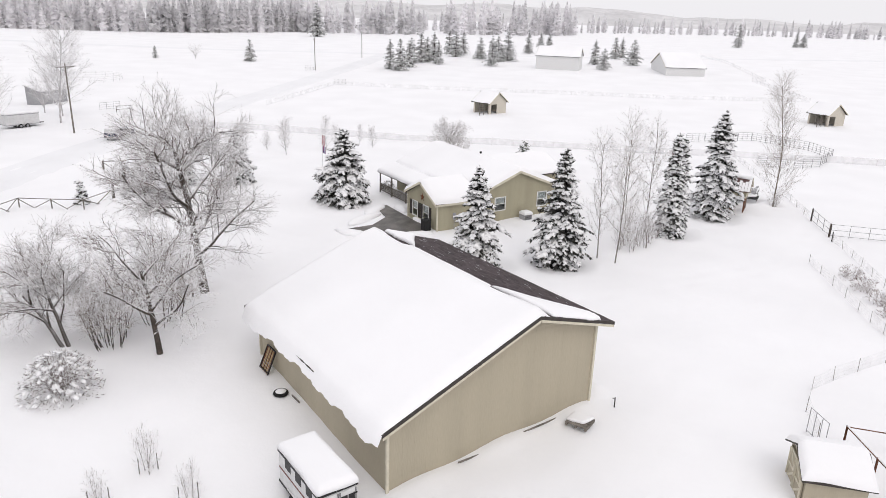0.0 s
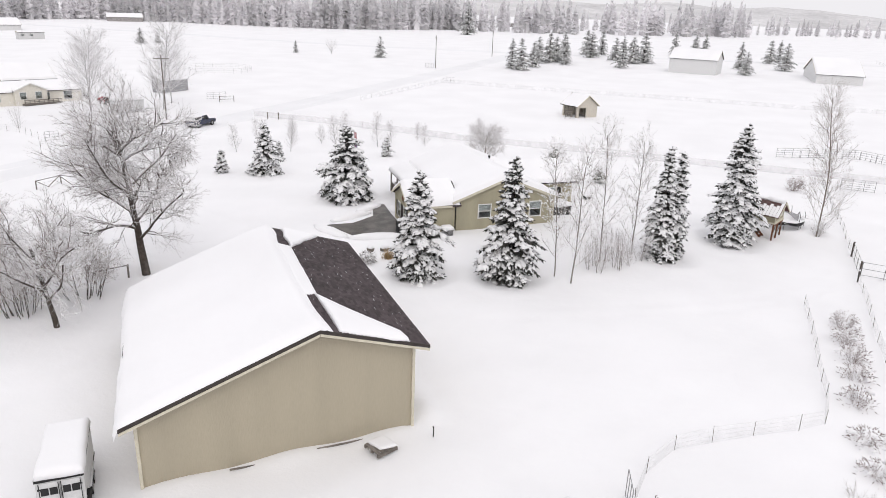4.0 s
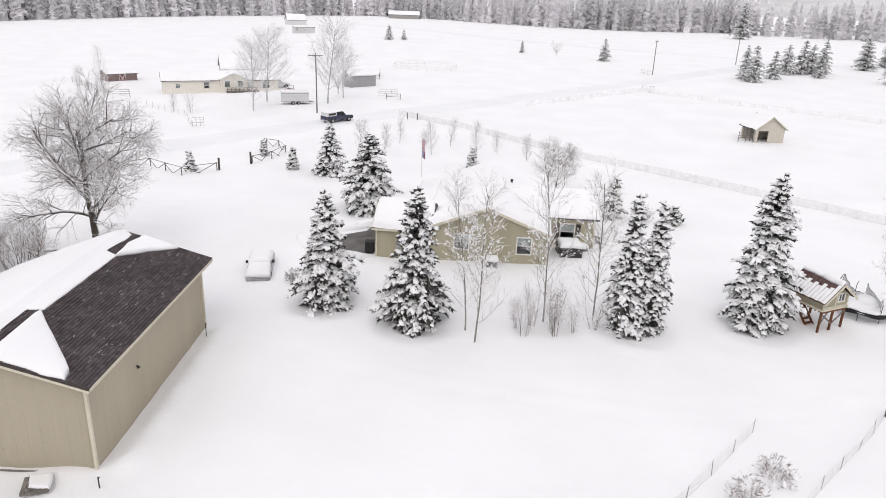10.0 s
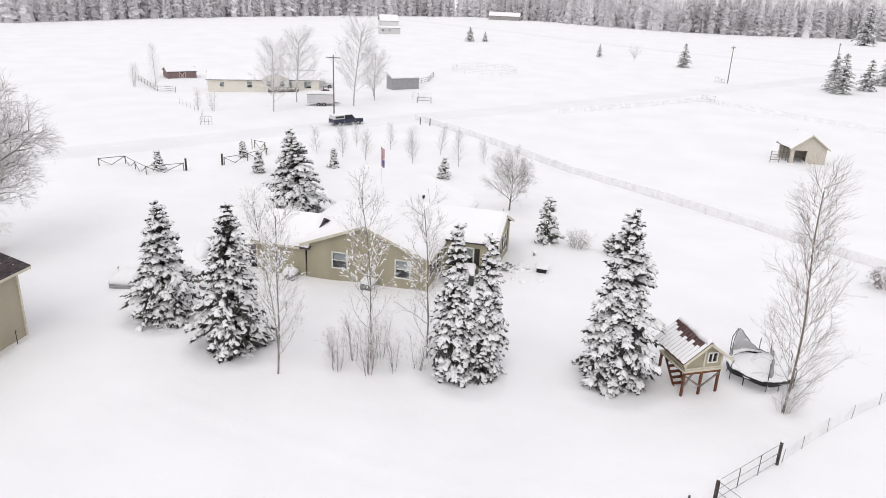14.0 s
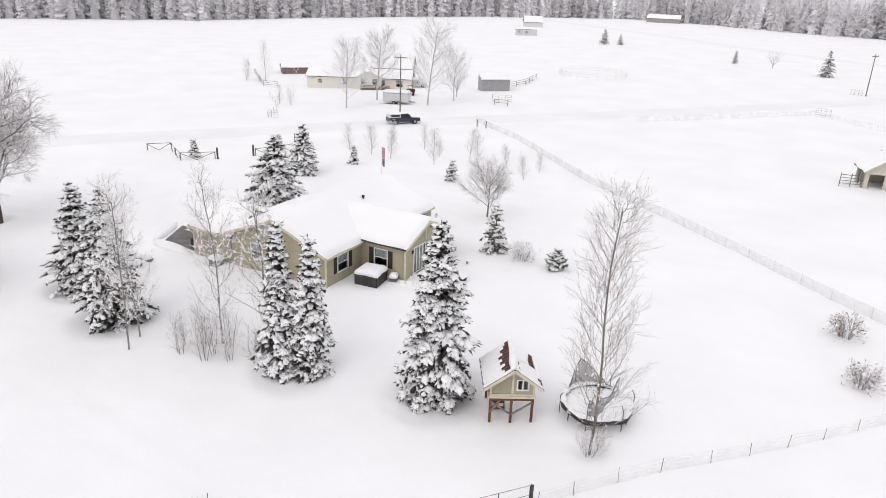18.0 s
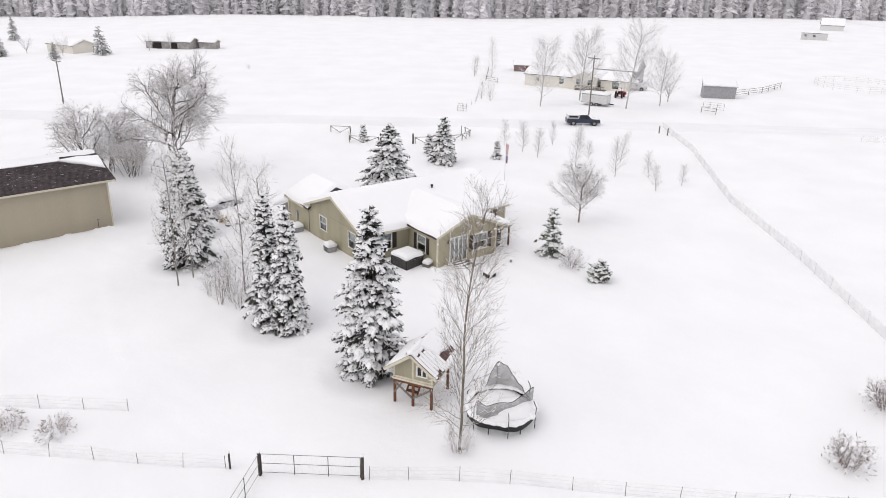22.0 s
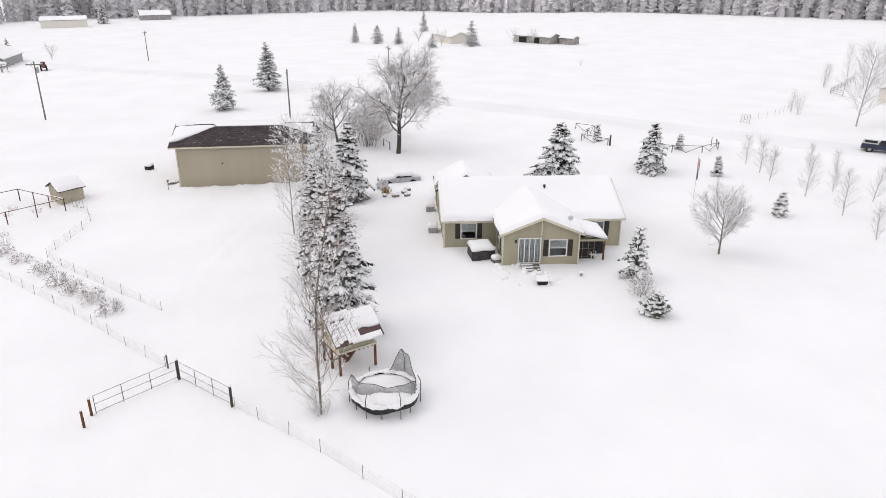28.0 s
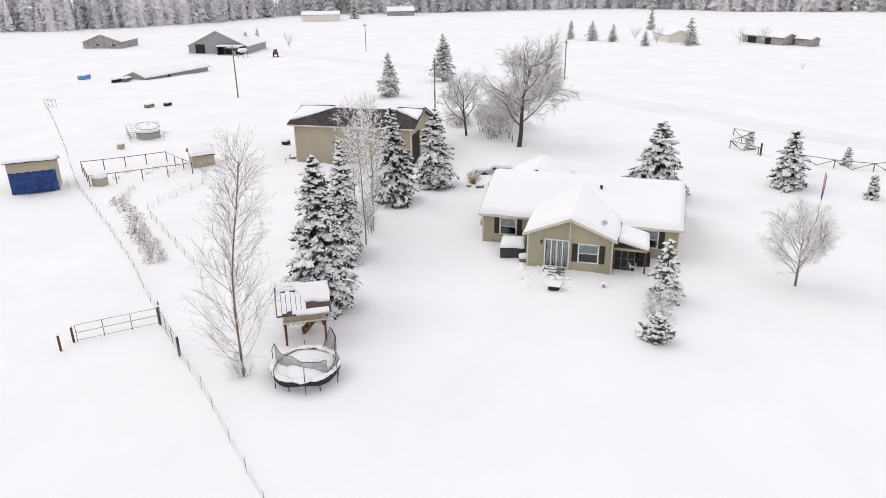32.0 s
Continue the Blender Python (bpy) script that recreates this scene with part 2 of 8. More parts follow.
# ---- building helpers ----
class Geo:
    """Vertices and faces gathered for one mesh."""

    def __init__(self):
        self.v, self.f, self.n = [], [], 0
        self.boards, self.weld = [], False

    def add(self, verts, faces):
        self.v.append(np.asarray(verts, float).reshape(-1, 3))
        self.f.extend([tuple(i + self.n for i in f) for f in faces])
        self.n += len(self.v[-1])
        return self

    def batch(self, verts, faces):
        """verts (k, n, 3) for k alike pieces, faces (m, c) of one piece."""
        k, n, _ = verts.shape
        if not k:
            return self
        faces = np.asarray(faces)
        idx = (np.arange(k)[:, None, None] * n + faces[None]).reshape(-1, faces.shape[1]) + self.n
        self.v.append(verts.reshape(-1, 3))
        self.f.extend(map(tuple, idx.tolist()))
        self.n += k * n
        return self

    def box(self, x0, x1, y0, y1, z0, z1, m=None, bevel=0.0):
        if bevel:
            b = min(bevel, (x1 - x0) / 3, (y1 - y0) / 3, (z1 - z0) / 3)
            v, sx, sy, sz = [], (x0, x1), (y0, y1), (z0, z1)
            for k in range(2):
                for j in range(2):
                    for i in range(2):
                        ix, iy, iz = b * (1 - 2 * i), b * (1 - 2 * j), b * (1 - 2 * k)
                        v += [(sx[i], sy[j] + iy, sz[k] + iz), (sx[i] + ix, sy[j], sz[k] + iz), (sx[i] + ix, sy[j] + iy, sz[k])]
            c = lambda i, j, k, a: 3 * (i + 2 * j + 4 * k) + a
            f = []
            for s in range(2):
                q = [c(s, 0, 0, 0), c(s, 1, 0, 0), c(s, 1, 1, 0), c(s, 0, 1, 0)]
                f.append(q if s else q[::-1])
                q = [c(0, s, 0, 1), c(1, s, 0, 1), c(1, s, 1, 1), c(0, s, 1, 1)]
                f.append(q if not s else q[::-1])
                q = [c(0, 0, s, 2), c(1, 0, s, 2), c(1, 1, s, 2), c(0, 1, s, 2)]
                f.append(q if s else q[::-1])
            for p in range(2):
                for q in range(2):
                    f += [(c(0, p, q, 1), c(1, p, q, 1), c(1, p, q, 2), c(0, p, q, 2)), (c(p, 0, q, 0), c(p, 1, q, 0), c(p, 1, q, 2), c(p, 0, q, 2)),
                          (c(p, q, 0, 0), c(p, q, 1, 0), c(p, q, 1, 1), c(p, q, 0, 1))]
            for k in range(2):
                for j in range(2):
                    for i in range(2):
                        f.append((c(i, j, k, 0), c(i, j, k, 1), c(i, j, k, 2)))
        else:
            v = [(x, y, z) for z in (z0, z1) for y in (y0, y1) for x in (x0, x1)]
            f = [(0, 2, 3, 1), (4, 5, 7, 6), (0, 1, 5, 4), (2, 6, 7, 3), (0, 4, 6, 2), (1, 3, 7, 5)]
        v = np.array(v, float)
        if m is not None:
            a = np.array(m)
            v = v @ a[:3, :3].T + a[:3, 3]
        return self.add(v, f)

    def beam(self, p, q, w, h=None, bevel=0.0):
        """A squared bar from p to q."""
        p, q = Vector(p), Vector(q)
        d = q - p
        h = h or w
        x = d.normalized()
        up = Vector((0, 0, 1)) if abs(x.z) < 0.95 else Vector((0, 1, 0))
        y = up.cross(x).normalized()
        z = x.cross(y)
        m = Matrix((x, y, z)).transposed().to_4x4()
        m.translation = p
        return self.box(0, d.length, -w / 2, w / 2, -h / 2, h / 2, m, bevel)

    def tube(self, p, q, r, r2=None, n=8):
        tubes(self, np.array([p], float), np.array([q], float), np.array([r]), np.array([r if r2 is None else r2]), n, True)
        return self

    def path(self, pts, r, n=6):
        for a, b in zip(pts[:-1], pts[1:]):
            self.tube(a, b, r, r, n)
        return self

    def prism(self, poly, d, m=None):
        """poly: (x, z) outline, extruded along y over (d0, d1)."""
        k = len(poly)
        v = [(x, d[0], z) for x, z in poly] + [(x, d[1], z) for x, z in poly]
        f = [tuple(range(k)), tuple(range(2 * k - 1, k - 1, -1))] + [(i, i + k, (i + 1) % k + k, (i + 1) % k) for i in range(k)]
        v = np.array(v, float)
        if m is not None:
            a = np.array(m)
            v = v @ a[:3, :3].T + a[:3, 3]
        return self.add(v, f)

    def mesh(self, name, mat, smooth=False):
        me = bpy.data.meshes.new(name)
        verts, faces = np.concatenate(self.v), self.f
        if self.weld:
            _, first, back = np.unique(verts.round(4), axis=0, return_index=True, return_inverse=True)
            back = back.reshape(-1)
            verts = verts[first]
            faces = [tuple(int(back[i]) for i in f) for f in faces]
            faces = [f for f in faces if len(set(f)) == len(f)]
        me.from_pydata(verts.tolist(), [], faces)
        for one in (mat if isinstance(mat, (list, tuple)) else [mat]):
            me.materials.append(one)
        if smooth:
            me.polygons.foreach_set("use_smooth", [True] * len(me.polygons))
        me.update()
        return me


def tubes(geo, p, q, r, r2, n=4, cap=False):
    """Many tapered tubes at once."""
    d = q - p
    ln = np.linalg.norm(d, axis=1, keepdims=True) + 1e-9
    d = d / ln
    ref = np.where(np.abs(d[:, 2:3]) < 0.9, np.array([[0, 0, 1.0]]), np.array([[1.0, 0, 0]]))
    a = np.cross(d, ref)
    a /= np.linalg.norm(a, axis=1, keepdims=True) + 1e-9
    b = np.cross(d, a)
    ang = np.arange(n) * 2 * np.pi / n
    ring = a[:, None, :] * np.cos(ang)[None, :, None] + b[:, None, :] * np.sin(ang)[None, :, None]
    v = np.concatenate([p[:, None] + ring * r[:, None, None], q[:, None] + ring * r2[:, None, None]], axis=1)
    f = [(i, i + n, (i + 1) % n + n, (i + 1) % n) for i in range(n)]
    geo.batch(v, f)
    if cap:
        k = geo.n - 2 * n * len(p)
        for i in range(len(p)):
            o = k + i * 2 * n
            geo.f.append(tuple(range(o, o + n)))
            geo.f.append(tuple(range(o + 2 * n - 1, o + n - 1, -1)))


def part(name, geo, mat, parent, label="", smooth=False):
    ob = new(name, geo.mesh(name, mat, smooth))
    if parent is not None:
        ob.parent = parent
    if label:
        ob["label"] = label
    for b in geo.boards:
        part("siding_board", b, mat, ob)
    return ob


def thing(name, m, label, category, group="", kind=""):
    ob = new(name)
    ob.matrix_world = m
    ob.empty_display_size = 0.2
    return tagged(ob, label, category, group, kind)


def smooth01(a, b, t):
    t = np.clip((t - a) / (b - a), 0, 1)
    return t * t * (3 - 2 * t)


def gz(x, y):
    """The lie of the land."""
    x, y = np.asarray(x, float), np.asarray(y, float)
    z = 0.55 * np.exp(-((x - 8) ** 2 + (y - 74) ** 2) / (2 * 11.5 ** 2))
    z = z - 0.3 * np.exp(-((x + 3) ** 2 + (y - 32) ** 2) / (2 * 9 ** 2))
    z = z + 0.4 * np.exp(-((x - 34) ** 2 + (y - 74) ** 2) / (2 * 4.5 ** 2))
    z = z - 0.65 * np.exp(-((x + 5) ** 2 + (y - 22) ** 2) / (2 * 6.5 ** 2))
    z = z - 0.3 * np.exp(-((x - 25) ** 2 + (y - 22) ** 2) / (2 * 7.0 ** 2))
    z = z + 2.0 * smooth01(130, 300, y)
    z = z - 1.6 * smooth01(55, 115, -x) * (1 - smooth01(110, 190, y))
    z = z - 2.4 * smooth01(0, 90, -y) * smooth01(-60, 40, -x)
    return z


def on_ground(x, y, yaw=0.0, sink=0.0, scale=1.0):
    return pose(x, y, float(gz(x, y)) - sink, 0, 0, yaw) @ Matrix.Scale(scale, 4)


_t = (1 + 5 ** 0.5) / 2
ICO_V = np.array([(-1, _t, 0), (1, _t, 0), (-1, -_t, 0), (1, -_t, 0), (0, -1, _t), (0, 1, _t), (0, -1, -_t), (0, 1, -_t), (_t, 0, -1), (_t, 0, 1), (-_t, 0, -1), (-_t, 0, 1)])
ICO_V /= np.linalg.norm(ICO_V[0])
ICO_F = [(0, 11, 5), (0, 5, 1), (0, 1, 7), (0, 7, 10), (0, 10, 11), (1, 5, 9), (5, 11, 4), (11, 10, 2), (10, 7, 6), (7, 1, 8),
         (3, 9, 4), (3, 4, 2), (3, 2, 6), (3, 6, 8), (3, 8, 9), (4, 9, 5), (2, 4, 11), (6, 2, 10), (8, 6, 7), (9, 8, 1)]


def ico_fine():
    v, f, seen = [tuple(p) for p in ICO_V], [], {}

    def mid(a, b):
        key = (min(a, b), max(a, b))
        if key not in seen:
            p = (np.array(v[a]) + v[b]) / 2
            v.append(tuple(p / np.linalg.norm(p)))
            seen[key] = len(v) - 1
        return seen[key]
    for a, b, c in ICO_F:
        x, y, z = mid(a, b), mid(b, c), mid(c, a)
        f += [(a, x, z), (b, y, x), (c, z, y), (x, y, z)]
    return np.array(v), f


ICO2_V, ICO2_F = ico_fine()


OCT_V = np.array([(1, 0, 0), (0, 1, 0), (-1, 0, 0), (0, -1, 0), (0, 0, 1), (0, 0, -1)], float)
OCT_F = [(0, 1, 4), (1, 2, 4), (2, 3, 4), (3, 0, 4), (1, 0, 5), (2, 1, 5), (3, 2, 5), (0, 3, 5)]


def lumps(geo, centre, along, size, rng, fine=False, rough=0.18, plain=False):
    """Snow lumps: flattened, uneven pads, long axis along the given way."""
    base, faces = (ICO2_V, ICO2_F) if fine else (OCT_V, OCT_F) if plain else (ICO_V, ICO_F)
    k = len(centre)
    x = along / (np.linalg.norm(along, axis=1, keepdims=True) + 1e-9)
    y = np.cross(np.array([[0, 0, 1.0]]), x)
    y /= np.linalg.norm(y, axis=1, keepdims=True) + 1e-9
    z = np.cross(x, y)
    j = 1 + rng.normal(0, rough, (k, len(base)))
    p = base[None] * j[:, :, None] * size[:, None, :]
    v = centre[:, None] + p[:, :, 0:1] * x[:, None] + p[:, :, 1:2] * y[:, None] + p[:, :, 2:3] * z[:, None]
    geo.batch(v, faces)


def snow_cap(corners, thick, nu=24, nv=16, edge=0.3, wob=0.06, seed=0, drop=0.03):
    """A blanket of snow over the four-cornered patch (a, b, c, d), rounded at its rim."""
    rng = np.random.default_rng(seed)
    a, b, c, d = (np.array(p, float) for p in corners)
    lu, lv = np.linalg.norm(b - a), np.linalg.norm(d - a)
    u = (1 - np.cos(np.linspace(0, np.pi, nu))) / 2 * 0.6 + np.linspace(0, 1, nu) * 0.4
    v = (1 - np.cos(np.linspace(0, np.pi, nv))) / 2 * 0.6 + np.linspace(0, 1, nv) * 0.4
    U, V = np.meshgrid(u, v, indexing="ij")
    P = (a * ((1 - U) * (1 - V))[..., None] + b * (U * (1 - V))[..., None] + c * (U * V)[..., None] + d * ((1 - U) * V)[..., None])
    eu, ev = np.minimum(U, 1 - U) * lu, np.minimum(V, 1 - V) * lv
    e = np.minimum(eu, ev)
    k = np.clip(e / edge, 0, 1)
    h = thick * np.sqrt(1 - (1 - k) ** 2)
    ph = rng.uniform(0, 9, 8)
    wave = sum(np.sin(U * lu * f + ph[i]) * np.cos(V * lv * f * 0.8 + ph[i + 4]) for i, f in enumerate((0.5, 0.9, 1.7, 3.1))) / 4
    h = h * (1 + 0.35 * wob / 0.06 * 0.3 * wave)
    nrm = np.cross(b - a, d - a)
    nrm /= np.linalg.norm(nrm)
    if nrm[2] < 0:
        nrm = -nrm
    top = P + (nrm * 0.4 + np.array([0, 0, 0.6]))[None, None] * h[..., None] - np.array([0, 0, drop]) * (k < 0.01)[..., None]
    # an uneven rim
    cen = (a + b + c + d) / 4
    rim = (1 - np.clip(e / (edge * 2.5), 0, 1))
    wv = wob * (np.sin(U * lu * 1.3 + ph[0]) + np.sin(V * lv * 1.1 + ph[1]) + 0.6 * np.sin((U * lu + V * lv) * 3.7 + ph[2]))
    out = P - cen
    out[..., 2] = 0
    out /= np.linalg.norm(out, axis=-1, keepdims=True) + 1e-9
    top = top + out * (wv * rim)[..., None]
    geo = Geo()
    faces = [(i * nv + j, (i + 1) * nv + j, (i + 1) * nv + j + 1, i * nv + j + 1) for i in range(nu - 1) for j in range(nv - 1)]
    geo.add(top.reshape(-1, 3), faces)
    rimi = [i * nv for i in range(nu)] + [(nu - 1) * nv + j for j in range(1, nv)] + [i * nv + nv - 1 for i in range(nu - 2, -1, -1)] + [j for j in range(nv - 2, 0, -1)]
    geo.f.append(tuple(rimi[::-1]))
    return geo


def sided_wall(width, top, openings=(), thick=0.14, board=0.3, proud=0.004, base=0.0, clad=True):
    """A wall in the xz plane from x = 0, facing -y, clad with upright boards. top(x): its height. openings: (x0, x1, z0, z1)."""
    geo = Geo()
    geo.weld = True
    edges = sorted({0.0, width, *(o[i] for o in openings for i in (0, 1))} | set(np.arange(board, width - 0.05, board).round(3).tolist()))
    edges = sorted(set(edges) | set(outline_kinks(top, width)))
    for a, b in zip(edges[:-1], edges[1:]):
        if b - a < 0.004:
            continue
        cuts = sorted((o[2], o[3]) for o in openings if o[0] < b - 1e-4 and o[1] > a + 1e-4)
        z = base
        spans = []
        for c0, c1 in cuts:
            spans.append((z, z, c0, c0))
            z = c1
        spans.append((z, z, top(a), top(b)))
        g = min(0.0014, (b - a) / 4)
        for za, zb, ta, tb in spans:
            if max(ta, tb) - za < 0.01:
                continue
            for x0, x1, y0, y1 in ((a, b, 0.0, thick), (a + g, b - g, -proud, -0.0005))[:1 + clad]:
                one = geo if y1 > 0 else Geo()
                v = [(x0, y0, za), (x1, y0, zb), (x1, y0, tb), (x0, y0, ta), (x0, y1, za), (x1, y1, zb), (x1, y1, tb), (x0, y1, ta)]
                one.add(v, [(0, 1, 2, 3), (7, 6, 5, 4), (0, 4, 5, 1), (3, 2, 6, 7), (0, 3, 7, 4), (1, 5, 6, 2)])
                if one is not geo:
                    geo.boards.append(one)
    return geo


def outline_kinks(top, width):
    """Where a gable's outline bends."""
    xs = np.linspace(0, width, 401)
    h = np.array([top(x) for x in xs])
    bend = np.abs(h[2:] - 2 * h[1:-1] + h[:-2])
    return [float(xs[i + 1]) for i in np.nonzero(bend > 0.3 * bend.max())[0]][:1] if bend.max() > 1e-4 else []


def placed(geo, m):
    """The same geometry moved by m."""
    a = np.array(m)
    geo.v = [v @ a[:3, :3].T + a[:3, 3] for v in geo.v]
    for b in geo.boards:
        placed(b, m)
    return geo


def window(parent, m, w, h, shutters=False, slider=0, name="window"):
    """A framed window in the xz plane, middle of its sill edge at the origin, facing -y; m: its pose on the thing."""
    g = Geo()
    f = 0.09
    for x0, x1, z0, z1 in ((-w / 2 - f, w / 2 + f, h, h + f), (-w / 2 - f, w / 2 + f, -f, 0), (-w / 2 - f, -w / 2, 0, h), (w / 2, w / 2 + f, 0, h)):
        g.box(x0, x1, -0.035, 0.05, z0, z1, bevel=0.008)
    win = part(name, placed(g, m), WHITE, parent, "white vinyl window with dark panes")
    bars = Geo()
    if slider:
        for i in range(1, slider):
            x = -w / 2 + w * i / slider
            bars.box(x - 0.04, x + 0.04, -0.012, 0.04, 0, h)
    else:
        bars.box(-w / 2, w / 2, -0.012, 0.04, h / 2 - 0.03, h / 2 + 0.03)
    part("sash_bar", placed(bars, m), WHITE, win)
    pane = Geo().box(-w / 2, w / 2, 0.045, 0.06, 0, h)
    p = part("pane", placed(pane, m), GLASS, win, "dark glass pane")
    p.visible_shadow = False
    if not slider:
        # blind added to give the upper pane the grey of its reflection
        g = Geo()
        for k in range(7):
            z = h - 0.05 - k * 0.085
            g.box(-w / 2 + 0.02, w / 2 - 0.02, 0.085, 0.09, z - 0.065, z)
        part("blind", placed(g, m), TAN_GREY, win, "pale window blind half drawn, added to lighten the pane")
    if shutters:
        for s in (-1, 1):
            g = Geo()
            x = s * (w / 2 + f + 0.24)
            g.box(x - 0.2, x + 0.2, -0.03, -0.014, -0.05, h + 0.05)
            for k in range(9):
                z = (h + 0.02) * (k + 0.5) / 9
                g.box(x - 0.16, x + 0.16, -0.05, -0.028, z - 0.045, z + 0.03, bevel=0.008)
            part("shutter", placed(g, m), SHUTTER, win, "dark louvred shutter")
    return win

# ---- ground: one sheet of snow that reaches the horizon ----
def axis(lo, hi, step, far):
    mid = np.arange(lo, hi, step)
    grow = step * np.cumsum(1.17 ** np.arange(1, 48))
    grow = grow[grow < far]
    return np.concatenate([lo - grow[::-1], mid, mid[-1] + grow, [mid[-1] + far]])


def drifts(x, y):
    """Soft uneven snow, wind drifts, and hollows round trees and trodden ways."""
    z = 0.05 * np.sin(x * 0.31 + 1.3 * np.sin(y * 0.17)) * np.cos(y * 0.27 + 0.8 * np.sin(x * 0.21))
    z = z + 0.025 * np.sin(x * 0.83 + y * 0.61 + 2 * np.sin(y * 0.4)) + 0.015 * np.sin(x * 1.7 - y * 1.9 + np.sin(x))
    return z


def tracks(x, y):
    """Wheel ruts of the drive from the road to the house, snowed over, and a lane past the spruces."""
    z = 0 * x
    for pts in ([(-33, 70), (-22, 62), (-12, 57), (-6, 62)], [(9, 46.5), (17, 49.5), (24.1, 52.7), (27.8, 55.4), (31.4, 59), (35.5, 65)], [(-14, 24), (-12, 34), (-9, 46), (-8, 56)]):
        for (ax, ay), (bx, by) in zip(pts[:-1], pts[1:]):
            dx, dy = bx - ax, by - ay
            ln = math.hypot(dx, dy)
            s = ((x - ax) * dx + (y - ay) * dy) / ln
            d = ((x - ax) * -dy + (y - ay) * dx) / ln
            on = smooth01(-1.5, 1.5, s) * smooth01(-1.5, 1.5, ln - s)
            z = z - 0.05 * on * (np.exp(-((d - 0.8) / 0.35) ** 2) + np.exp(-((d + 0.8) / 0.35) ** 2))
    return z


WELLS = [(2.45, 51.5, 2.3), (9.05, 53.0, 2.4), (20.55, 61.8, 2.2), (26.4, 67.95, 2.5), (-10.2, 69, 2.7), (34.45, 72.4, 0.8), (-16.6, 45.5, 1.0), (31.8, 74.9, 2.2)]
gx, gy = axis(-46, 50, 0.42, 2600), axis(14, 106, 0.42, 2600)
GX, GY = np.meshgrid(gx, gy, indexing="ij")
GZ = gz(GX, GY) + drifts(GX, GY) * (1 - smooth01(150, 400, np.hypot(GX, GY - 60))) + tracks(GX, GY)
for wx, wy, wr in WELLS:
    q = np.hypot(GX - wx, GY - wy)
    GZ = GZ - 0.28 * np.exp(-(q / (wr * 0.8)) ** 2) + 0.10 * np.exp(-((q - wr * 1.35) / 0.6) ** 2)
# snow slid off the bare roof slope, and drifts against the barn's walls
bu = (GX - 7.70) * math.cos(radians(126)) + (GY - 32.46) * math.sin(radians(126))
bv = -(GX - 7.70) * math.sin(radians(126)) + (GY - 32.46) * math.cos(radians(126))
along = smooth01(-0.6, 0.8, bu) * smooth01(-0.6, 0.8, 14.2 - bu)
GZ = GZ + along * (0.34 + 0.1 * np.sin(bu * 2.1) + 0.06 * np.sin(bu * 5.3)) * np.exp(-((bv + 1.15) / 0.5) ** 2)
GZ = GZ + 0.12 * np.exp(-((bu + 0.3) / 0.5) ** 2) * smooth01(-0.5, 0.5, bv) * smooth01(-0.5, 0.5, 12.5 - bv) * (1 + np.sin(bv * 1.3))
# the trodden way from the patio door to the fire pit
hd = np.abs((GX - 11.5) * 0.82 - (GY - 75.6) * 0.57)
hs = (GX - 11.5) * 0.57 + (GY - 75.6) * 0.82
GZ = GZ - 0.16 * np.exp(-(hd / 0.35) ** 2) * smooth01(-1.5, -0.5, hs) * smooth01(-3.2, -2, -hs)
ny = len(gy)
ground = Geo().add(np.stack([GX, GY, GZ], -1).reshape(-1, 3),
                   [(i * ny + j, (i + 1) * ny + j, (i + 1) * ny + j + 1, i * ny + j + 1) for i in range(len(gx) - 1) for j in range(ny - 1)])
tagged(part("ground", ground, SNOW, None, smooth=True), "open fields and yard under deep fresh snow", "ground", kind="structure")

# ---- the large barn with one bare slope ----
def barn_roof(v):
    return 5.9 - (4.47 - v) * 0.29 if v < 4.47 else 5.9 - (v - 4.47) * 0.387


